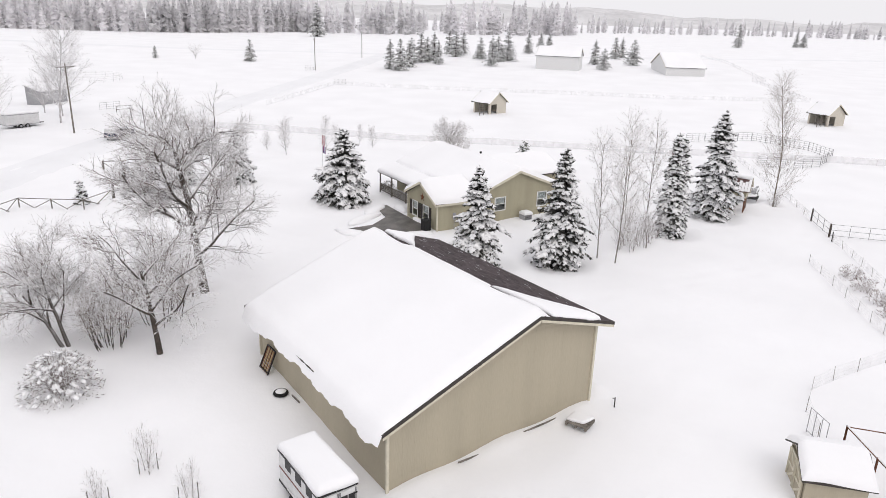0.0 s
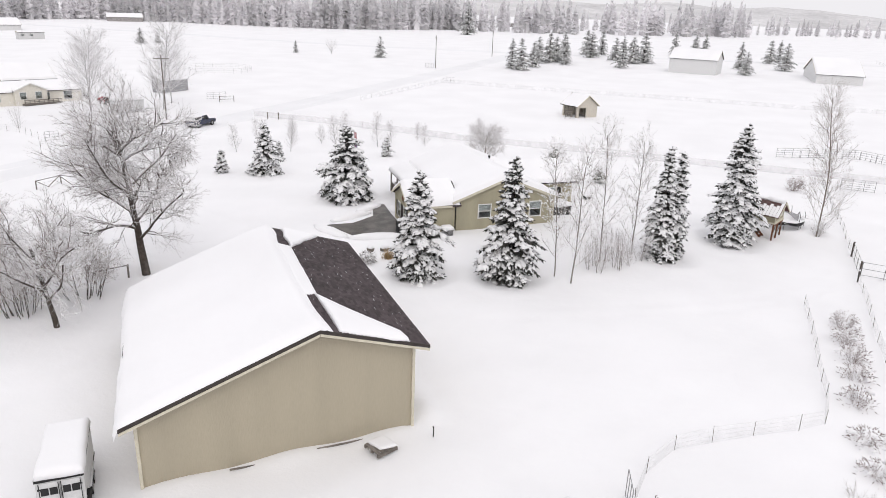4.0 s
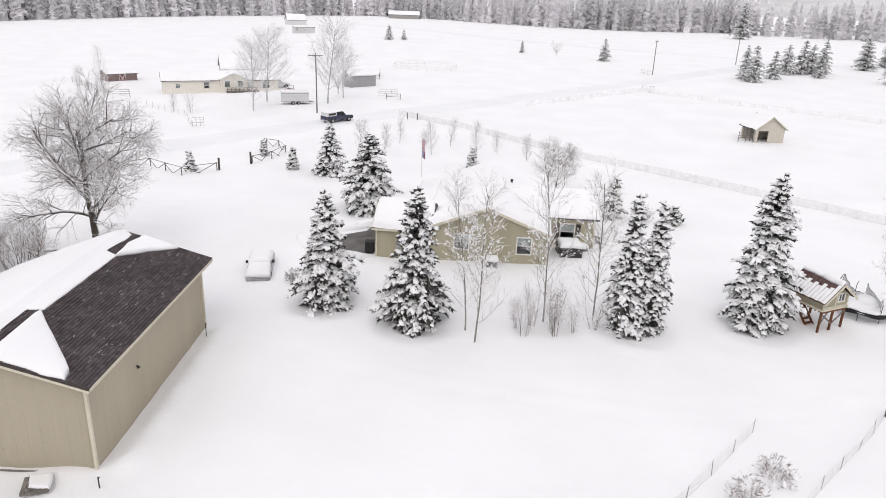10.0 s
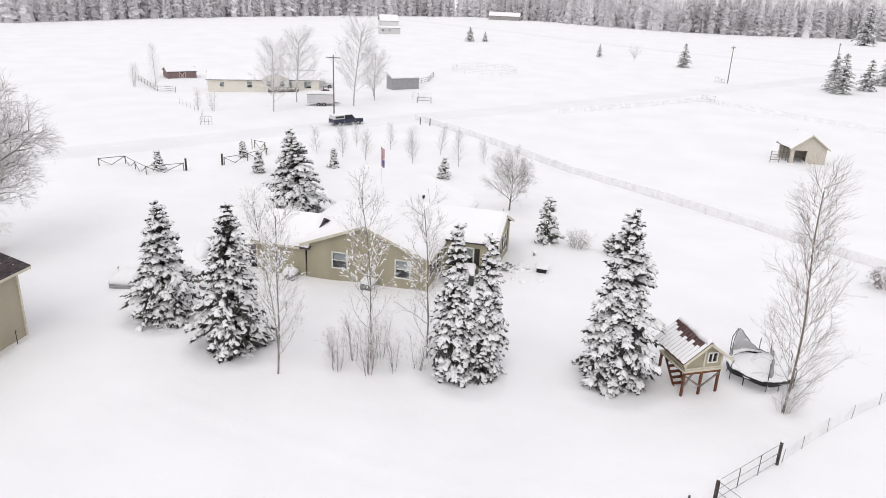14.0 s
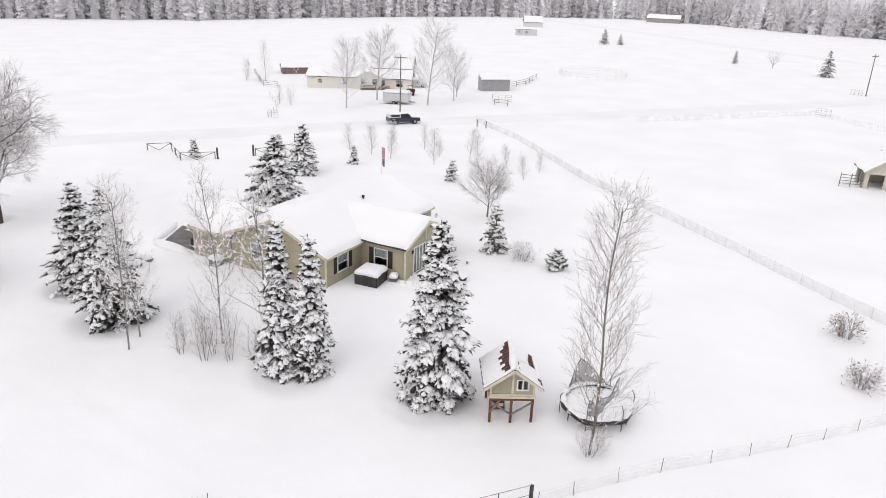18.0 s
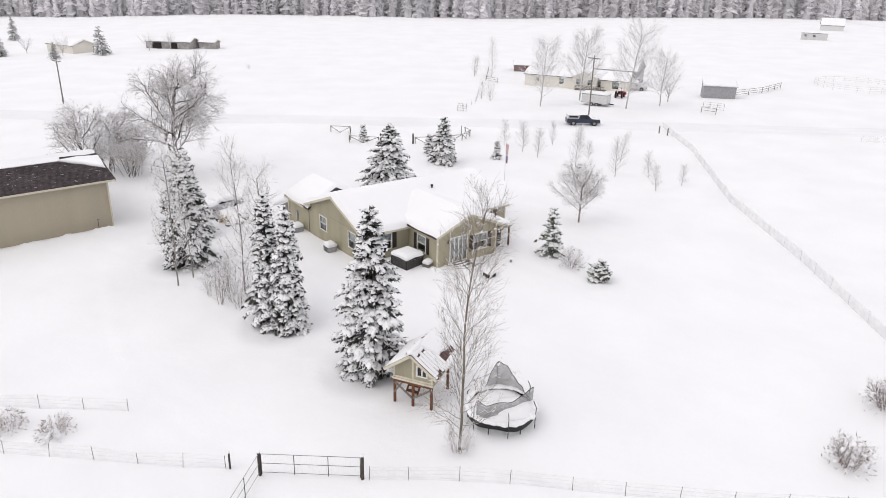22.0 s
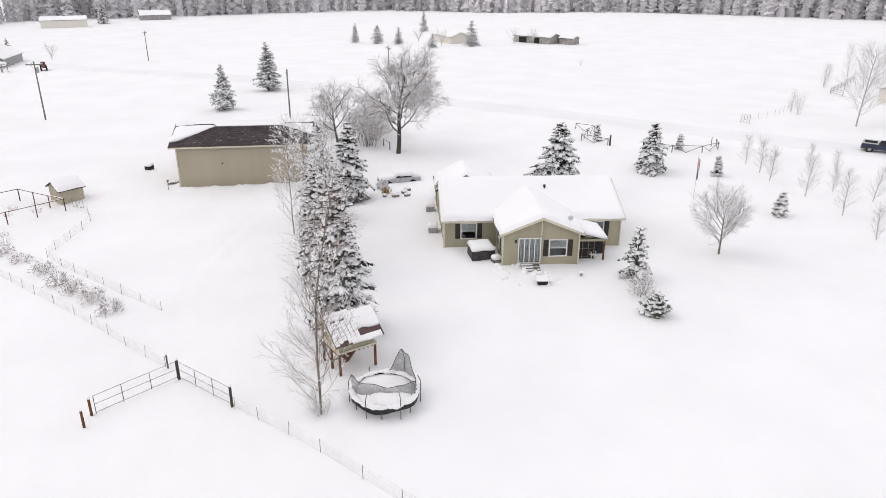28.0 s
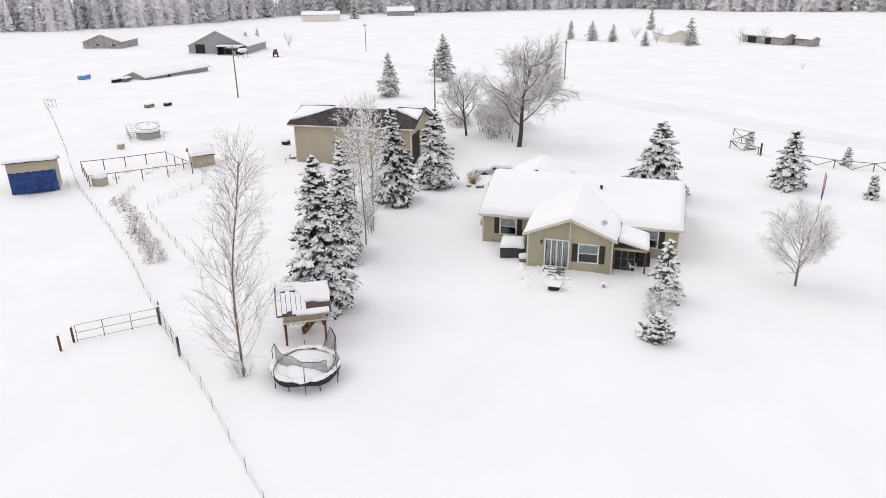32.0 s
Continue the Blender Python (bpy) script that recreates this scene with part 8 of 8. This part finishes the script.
# flag pole
fl = thing("flag_pole", on_ground(-14.85, 82.9, 30), "slim white flag pole with two limp flags", "flag pole")
part("pole", Geo().tube((0, 0, -0.3), (0, 0, 4.55), 0.035, 0.025, 8), WHITE_METAL, fl)
STRIPE_R = material("flag_red", (0.35, 0.05, 0.06), 0.8)
STRIPE_B = material("flag_blue", (0.05, 0.08, 0.25), 0.8)
STRIPE_W = material("flag_white", (0.7, 0.7, 0.72), 0.8)
def cloth(z1, z0, w, mats, parent, name):
    k = 9
    for i in range(k):
        x0, x1 = w * i / k, w * (i + 1) / k
        f = lambda x: 0.12 * math.sin(x * 9 + z0)
        g = Geo().add([(x, f(x) + d, z - 0.55 * x) for d in (0, 0.012) for x, z in ((x0, z1), (x1, z1), (x1, z0 - 0.1 * x1), (x0, z0))], [(0, 1, 2, 3), (7, 6, 5, 4), (0, 4, 5, 1), (1, 5, 6, 2), (2, 6, 7, 3), (3, 7, 4, 0)])
        part(name, g, mats[i % len(mats)], parent)
cloth(4.5, 3.3, 0.36, [STRIPE_R, STRIPE_W], fl, "flag_stripe")
cloth(3.25, 2.4, 0.4, [STRIPE_B, STRIPE_W, STRIPE_B, STRIPE_R], fl, "flag_panel")


# vehicles
def vehicle(name, m, label, profile, cab, width, paint, wheels, snow=0.0, glass=True, light=True):
    """profile: side outline of the body; cab: outline of the cabin, with its windows set in."""
    v = thing(name, m, label, "car" if name != "pickup_truck" else "truck")
    part("body", Geo().prism(profile, (-width / 2, width / 2)), paint, v)
    part("cabin", Geo().prism(cab, (-width / 2 + 0.12, width / 2 - 0.12)), paint, v)
    xs, zs = [p[0] for p in cab], [p[1] for p in cab]
    for r, x in wheels:
        for s in (-1, 1):
            y = s * (width / 2 - 0.1)
            w = part("wheel", Geo().tube((x, y - 0.12, r), (x, y + 0.12, r), r, r, 20), RUBBER, v)
            part("rim", Geo().tube((x, y - 0.125, r), (x, y + 0.125, r), r * 0.6, r * 0.6, 14), STEEL, w)
            part("wheel_arch", Geo().tube((x, y - 0.11, r + 0.02), (x, y + 0.115, r + 0.02), r * 1.18, r * 1.18, 20), BLACK, v)
    x0, x1 = min(p[0] for p in profile), max(p[0] for p in profile)
    for s in (-1, 1):
        part("headlight", Geo().box(x1 - 0.06, x1 + 0.015, s * width * 0.36 - 0.16, s * width * 0.36 + 0.16, 0.72, 0.88, bevel=0.02), WHITE_METAL, v)
        part("taillight", Geo().box(x0 - 0.015, x0 + 0.06, s * width * 0.43 - 0.07, s * width * 0.43 + 0.07, 0.75, 1.0, bevel=0.02), RED, v)
        part("mirror", Geo().box(xs[0] * 0 + max(xs) - 0.75, max(xs) - 0.55, s * (width / 2 + 0.08) - 0.09, s * (width / 2 + 0.08) + 0.09, 1.1, 1.28, bevel=0.03), BLACK, v)
    part("bumper", Geo().box(x1 - 0.05, x1 + 0.1, -width / 2 + 0.05, width / 2 - 0.05, 0.42, 0.62, bevel=0.03), STEEL, v)
    part("bumper", Geo().box(x0 - 0.1, x0 + 0.05, -width / 2 + 0.05, width / 2 - 0.05, 0.42, 0.62, bevel=0.03), STEEL, v)
    return v


tm = on_ground(-47.2, 101.0, 86, -0.05, 0.92)
tk = vehicle("pickup_truck", tm, "dark blue pickup truck with a pale canopy on the snowy road",
             [(-2.9, 0.45), (2.75, 0.45), (2.85, 0.7), (2.8, 1.05), (1.2, 1.16), (0.9, 1.2), (-2.9, 1.2)],
             [(-0.75, 1.19), (1.25, 1.15), (0.65, 1.82), (-0.6, 1.86)], 1.95, NAVY, ((0.4, 1.85), (0.4, -1.8)))
part("canopy", Geo().prism([(-2.88, 1.204), (-0.85, 1.204), (-0.8, 1.82), (-2.75, 1.82)], (-0.9, 0.9)), WHITE_METAL, tk, "white truck canopy")
for s in (-1, 1):
    part("side_window", Geo().box(-2.6, -1.0, s * 0.9 - 0.01, s * 0.9 + 0.01, 1.36, 1.7, bevel=0.004), BLACK, tk, "dark window")
    part("side_window", Geo().prism([(-0.5, 1.26), (0.9, 1.24), (0.55, 1.74), (-0.48, 1.76)], (s * 0.86 - 0.01, s * 0.86 + 0.01)), BLACK, tk, "dark window")
part("windscreen", Geo().beam((1.21, 0, 1.2), (0.71, 0, 1.77), 1.55, 0.03), BLACK, tk, "dark windscreen")
part("snow_cover", snow_cap([(-2.8, -0.9, 1.82), (0.6, -0.85, 1.84), (0.6, 0.85, 1.84), (-2.8, 0.9, 1.82)], 0.08, 20, 10, 0.15, 0.02, 5), SNOW, tk, smooth=True)
part("hood_snow", snow_cap([(1.3, -0.85, 1.14), (2.75, -0.8, 1.06), (2.75, 0.8, 1.06), (1.3, 0.85, 1.14)], 0.05, 12, 10, 0.15, 0.04, 6), SNOW, tk, smooth=True)
cm_ = on_ground(-5.75, 52.4, -44, 0.5)
car = vehicle("parked_car", cm_, "silver saloon car buried under thick snow", [(-2.25, 0.35), (2.25, 0.35), (2.3, 0.65), (2.15, 0.85), (0.9, 0.98), (-1.6, 1.0), (-2.25, 0.95)],
              [(-1.7, 0.99), (0.95, 0.97), (0.25, 1.42), (-1.0, 1.44)], 1.78, SILVER, ((0.33, 1.4), (0.33, -1.35)))
for s in (-1, 1):
    part("side_window", Geo().prism([(-1.3, 1.03), (0.65, 1.02), (0.18, 1.36), (-0.9, 1.37)], (s * 0.775 - 0.01, s * 0.775 + 0.01)), BLACK, car, "dark window")
part("snow_cover", snow_cap([(-1.55, -0.85, 1.2), (0.75, -0.85, 1.2), (0.75, 0.85, 1.2), (-1.55, 0.85, 1.2)], 0.42, 22, 16, 0.4, 0.03, 5), SNOW, car, smooth=True)
part("hood_snow", snow_cap([(0.5, -0.9, 0.95), (2.35, -0.9, 0.78), (2.35, 0.9, 0.78), (0.5, 0.9, 0.95)], 0.42, 18, 16, 0.35, 0.03, 6), SNOW, car, smooth=True)
part("trunk_snow", snow_cap([(-2.32, -0.88, 0.9), (-1.2, -0.88, 0.98), (-1.2, 0.88, 0.98), (-2.32, 0.88, 0.9)], 0.4, 18, 16, 0.35, 0.03, 7), SNOW, car, smooth=True)
sc = on_ground(-89.5, 124.5, 60)
sv = vehicle("parked_car", sc, "neighbour's pale car under heavy snow", [(-2.3, 0.4), (2.3, 0.4), (2.3, 0.9), (0.9, 1.1), (-2.3, 1.1)], [(-2.1, 1.09), (0.9, 1.09), (0.3, 1.7), (-2.0, 1.7)], 1.85, WHITE_METAL, ((0.36, 1.45), (0.36, -1.4)))
part("snow_cover", snow_cap([(-2.2, -0.9, 1.65), (0.5, -0.9, 1.65), (0.5, 0.9, 1.65), (-2.2, 0.9, 1.65)], 0.45, 18, 14, 0.4, 0.03, 8), SNOW, sv, smooth=True)

# at the barn: rack, tyre, pallets
BM = pose(7.70, 32.46, 0, 0, 0, 126)


def by_barn(u, v, yaw=0, z=None):
    p = BM @ Vector((u, v, 0))
    return pose(p.x, p.y, float(gz(p.x, p.y)) if z is None else z, 0, 0, 126 + yaw)


rk = thing("leaning_rack", by_barn(12.1, 12.6, 0) @ Matrix.Scale(0.74, 4), "rusty slatted rack leaning on the barn wall", "rack")
for x in (-0.75, 0.75):
    part("rail", Geo().beam((x, 0.35, -0.1), (x, -0.42, 1.7), 0.07, 0.09), BLACK, rk)
for k in range(7):
    x = -0.6 + 0.2 * k
    part("slat", Geo().beam((x, 0.3, 0.0), (x, -0.4, 1.62), 0.09, 0.04), GRASS if k % 2 else WOOD, rk, "orange-brown slat")
for q in (0.05, 0.95):
    part("crossbar", Geo().box(-0.78, 0.78, 0.32 - 0.77 * q - 0.04, 0.32 - 0.77 * q + 0.04, 1.75 * q, 1.75 * q + 0.08), BLACK, rk)
ty = thing("old_tyre", by_barn(9.45, 12.95, 0), "old tyre lying in the snow with white infill", "tyre")
g = Geo()
for k in range(18):
    a, b = k * math.pi / 9, (k + 1) * math.pi / 9
    g.tube((0.3 * math.cos(a), 0.3 * math.sin(a), 0.1), (0.3 * math.cos(b), 0.3 * math.sin(b), 0.1), 0.1, 0.1, 8)
part("tyre", g, RUBBER, ty, smooth=True)
g = Geo()
lumps(g, np.array([[0, 0, 0.14]]), np.array([[1.0, 0, 0]]), np.array([[0.33, 0.33, 0.12]]), np.random.default_rng(2), True, 0.05)
part("snow", g, SNOW, ty, smooth=True)
for u, v, yaw, sz in ((-1.35, 1.95, 20, 1.1),):
    pl = thing("wooden_pallet", by_barn(u, v, yaw), "grey wooden pallet half under snow by the barn", "pallet")
    for k in range(5):
        part("board", Geo().box(-sz / 2, sz / 2, -sz / 2 + k * sz / 5 + 0.02, -sz / 2 + (k + 1) * sz / 5 - 0.02, 0.22, 0.25), GREY_WOOD, pl)
    for k in range(3):
        y = -sz / 2 + 0.05 + k * (sz - 0.1) / 2
        part("bearer", Geo().box(-sz / 2 + k * (sz - 0.1) / 2, -sz / 2 + 0.1 + k * (sz - 0.1) / 2, -sz / 2, sz / 2, 0.08, 0.218), GREY_WOOD, pl)
    part("snow_cover", snow_cap([(-sz / 2 + 0.1, -sz / 2 + 0.02, 0.25), (sz / 2, -sz / 2 + 0.02, 0.25), (sz / 2, sz / 2 - 0.25, 0.25), (-sz / 2 + 0.3, sz / 2 - 0.3, 0.25)], 0.09, 12, 12, 0.12, 0.05, 3), SNOW, pl, smooth=True)
for u, v, l, yaw in ((-0.3, 3.6, 2.2, 91), (-0.33, 7.9, 1.4, 88), (8.6, 12.5, 0.9, 1)):
    b = part("loose_board", Geo().box(-l / 2, l / 2, -0.03, 0.03, 0.02, 0.1, bevel=0.01), GREY_WOOD, None)
    b.matrix_world = by_barn(u, v, yaw)
    tagged(b, "loose grey board poking from the snow along the barn", "board", "loose boards")
rc = thing("frost_hydrant", by_barn(-1.2, -0.7, 0), "small dark hydrant sticking out of the snow", "hydrant")
part("stem", Geo().tube((0, 0, -0.2), (0, 0, 0.55), 0.03).tube((0, 0, 0.5), (0.15, 0, 0.42), 0.025), DARK_STEEL, rc)
hy = thing("frost_hydrant", by_barn(12.6, -0.6, 0), "thin standpipe by the barn wall", "hydrant")
part("stem", Geo().tube((0, 0, -0.2), (0, 0, 1.1), 0.025).tube((0, 0, 1.08), (0.14, 0, 1.0), 0.03), DARK_STEEL, hy)

# ---- shrubs ----
def laden_shrub(x, y, h, w, seed, label, pads=240, mat=None, twigs=None, dusted=0.45, thick=0.8):
    """A dense shrub with snow lying in clumps on it."""
    s = bare_tree(on_ground(x, y, seed * 30), label, seed, SHRUB, h, "shrub", mat or TWIG, mat or TWIG, dusted, thick, "", "shrub")
    rng = np.random.default_rng(seed)
    az, f = rng.uniform(0, 6.28, pads), rng.uniform(0.05, 1, pads)
    rad = w * np.sqrt(1 - (f * 0.9) ** 2) * rng.uniform(0.55, 1.02, pads)
    c = np.stack([rad * np.cos(az), rad * np.sin(az), f * h * 0.88], -1)
    l = rng.uniform(0.07, 0.22, pads)
    g = Geo()
    lumps(g, c, np.stack([np.cos(az), np.sin(az), 0 * az - 0.3], -1), np.stack([l, l * 0.6, l * 0.4], -1), rng, False, 0.32)
    tagged(part("snow_clumps", g, SNOW_TREE, s, smooth=True), kind="stuff")
    k = twigs or pads * 5
    az, f = rng.uniform(0, 6.28, k), rng.uniform(0, 1, k)
    rad = w * np.sqrt(1 - (f * 0.92) ** 2) * rng.uniform(0.5, 1.0, k)
    P = np.stack([rad * np.cos(az), rad * np.sin(az), f * h * 0.85], -1)
    D = np.stack([np.cos(az), np.sin(az), rng.uniform(-0.2, 1, k)], -1) + rng.normal(0, 0.5, (k, 3))
    D /= np.linalg.norm(D, axis=1, keepdims=True)
    S = np.cross(D, rng.normal(0, 1, (k, 3)))
    S /= np.linalg.norm(S, axis=1, keepdims=True)
    ll = rng.uniform(0.12, 0.32, (k, 1))
    g = Geo().batch(np.stack([P, P + D * ll * 0.5 + S * 0.02, P + D * ll, P + D * ll * 0.5 - S * 0.02], 1), [(0, 1, 2), (0, 2, 3)])
    tagged(part("twig_mass", g, mat or TWIG, s), kind="stuff")
    return s


laden_shrub(-19.2, 31.4, 2.3, 2.0, 51, "dense round shrub with thick clumps of snow", 260)
for i, (x, y, h) in enumerate(((-19.0, 36.9, 4.4), (-17.4, 40.2, 4.6), (-20.6, 38.9, 4.2))):
    bare_tree(on_ground(x, y, 70 * i), "tall many-stemmed thicket with snowy twigs under the bare trees", 52 + i, THICKET, h, "shrub", BARK, LOW_TWIG, 0.8, 0.9, "thickets", "shrub", 200)
laden_shrub(11.6, 84.0, 1.9, 1.0, 54, "low twiggy shrub powdered with snow", 20, PALE_TWIG, 150, 0.6, 0.6)
laden_shrub(36.4, 91.9, 1.8, 1.2, 55, "brown twiggy shrub in the open snow", 40, RED_TWIG)
laden_shrub(31.8, 97.2, 2.0, 1.4, 56, "brown twiggy shrub in the open snow", 40, RED_TWIG)
for i, (x, y, h) in enumerate(((28.9, 34.6, 1.2), (29.7, 41.2, 1.6), (30.5, 44.2, 1.5), (30.9, 46.6, 1.8), (31.2, 49.2, 1.9), (31.7, 51.8, 1.7), (29.2, 37.5, 1.0))):
    laden_shrub(x, y, h * 0.65, 1.0, 57 + i, "reddish-brown berry bush weighed down by snow", 9, RED_TWIG, 150, 0.3, 0.5)
conifer(on_ground(14.15, 85.7, 0), "low green mugo pine under snow clumps", 64, 1.6, 1.15, False, "yard spruces", gap=0.24, droop=-0.1, snow=0.75, needle=FIR)
for i, (x, y, h) in enumerate(((21.2, 23.6, 0.8), (22.6, 25.0, 0.7), (24.4, 23.0, 0.8), (26.0, 24.6, 0.7), (20.6, 26.4, 0.7), (18.2, 6.6, 0.9), (16.0, 3.4, 0.8), (13.6, 7.0, 0.8), (27.6, 32.6, 1.0), (26.4, 30.6, 0.8))):
    bare_tree(on_ground(x, y, 45 * i), "dry brown weed stems poking through the snow", 190 + i, SHRUB[:2], h, "weed_clump", RED_TWIG, LOW_TWIG, 0.5, 0.5, "weeds in the pen", "weeds")
laden_shrub(-2.0, 52.6, 1.0, 0.7, 65, "small dark shrub with snow by the parked car", 50)
laden_shrub(-6.3, 74.3, 1.1, 0.8, 66, "small twiggy shrub near the front door", 30)
for i, (x, y) in enumerate(((14.8, 56.6), (15.6, 56.0), (16.6, 57.8), (17.2, 57.2), (17.8, 58.6), (18.6, 59.6), (16.1, 58.9), (15.2, 57.6))):
    bare_tree(on_ground(x, y, 45 * i), "thin aspen sucker stems in the snow", 160 + i, SAPLING, 2.6 + 0.35 * (i % 4), "aspen_sucker", TWIG, TWIG, 0.6, 0.7, "aspen suckers")
for i, (x, y, h) in enumerate(((-12.5, 25.8, 2.6), (-10.2, 24.2, 2.1), (-13.5, 23.4, 2.0))):
    bare_tree(on_ground(x, y, 45 * i), "staked young fruit tree with snowy twigs", 170 + i, SAPLING, h, "young_tree", TWIG, TWIG, 0.9, 0.8, "young fruit trees")
    for s in (-0.35, 0.3):
        posts([(x + s, y + s * 0.6)], 0.8, 0.022, "thin stake beside a young tree", None, "tree_stake", False)
# dry grass and stones by the drive
dg = thing("ornamental_grass", on_ground(-0.7, 53.9), "tuft of dry straw-coloured ornamental grass in snow", "grass")
rng = np.random.default_rng(4)
k = 260
az, ln = rng.uniform(0, 6.28, k), rng.uniform(0.5, 1.1, k)
P = np.stack([rng.normal(0, 0.18, k), rng.normal(0, 0.18, k), 0 * az - 0.05], -1)
T = P + np.stack([np.cos(az) * ln * 0.5, np.sin(az) * ln * 0.5, ln * 0.85], -1)
S = np.stack([-np.sin(az), np.cos(az), 0 * az], -1) * 0.018
part("blades", Geo().batch(np.stack([P - S, P + S, T], 1), [(0, 1, 2)]), GRASS, dg)
for i, (x, y, r) in enumerate(((-0.2, 55.4, 0.5), (-1.6, 55.6, 0.42), (-2.7, 55.3, 0.4), (-0.9, 56.4, 0.35), (0.4, 54.4, 0.3))):
    rk = thing("garden_rock", on_ground(x, y, 50 * i), "garden boulder with a cap of snow", "rock", "garden rocks")
    g = Geo()
    lumps(g, np.array([[0, 0, 0.12]]), np.array([[1.0, 0, 0]]), np.array([[r, r * 0.8, r * 0.7]]), np.random.default_rng(i), True, 0.09)
    part("stone", g, GREY_WOOD, rk)
    g = Geo()
    lumps(g, np.array([[0, 0, 0.12 + r * 0.45]]), np.array([[1.0, 0, 0]]), np.array([[r * 0.95, r * 0.8, r * 0.42]]), np.random.default_rng(i + 5), True, 0.05)
    part("snow", g, SNOW, rk, smooth=True)

# broken snow beside the back steps
rng = np.random.default_rng(77)
for (cx, cy, n) in ((11.5, 74.2, 16), (12.1, 76.0, 12)):
    q = np.stack([cx + rng.normal(0, 0.9, n), cy + rng.normal(0, 0.7, n), np.zeros(n)], -1)
    q[:, 2] = [float(gz(a, b)) + 0.02 for a, b, _ in q]
    l = rng.uniform(0.12, 0.34, (n, 1))
    g = Geo()
    lumps(g, q, rng.normal(0, 1, (n, 3)) * np.array([[1, 1, 0.1]]), l * np.array([[1.0, 0.8, 0.7]]), rng, True, 0.12)
    tagged(part("snow_clods", g, SNOW, None, smooth=True), "loose clods of shovelled snow by the back steps", "snow", kind="stuff")
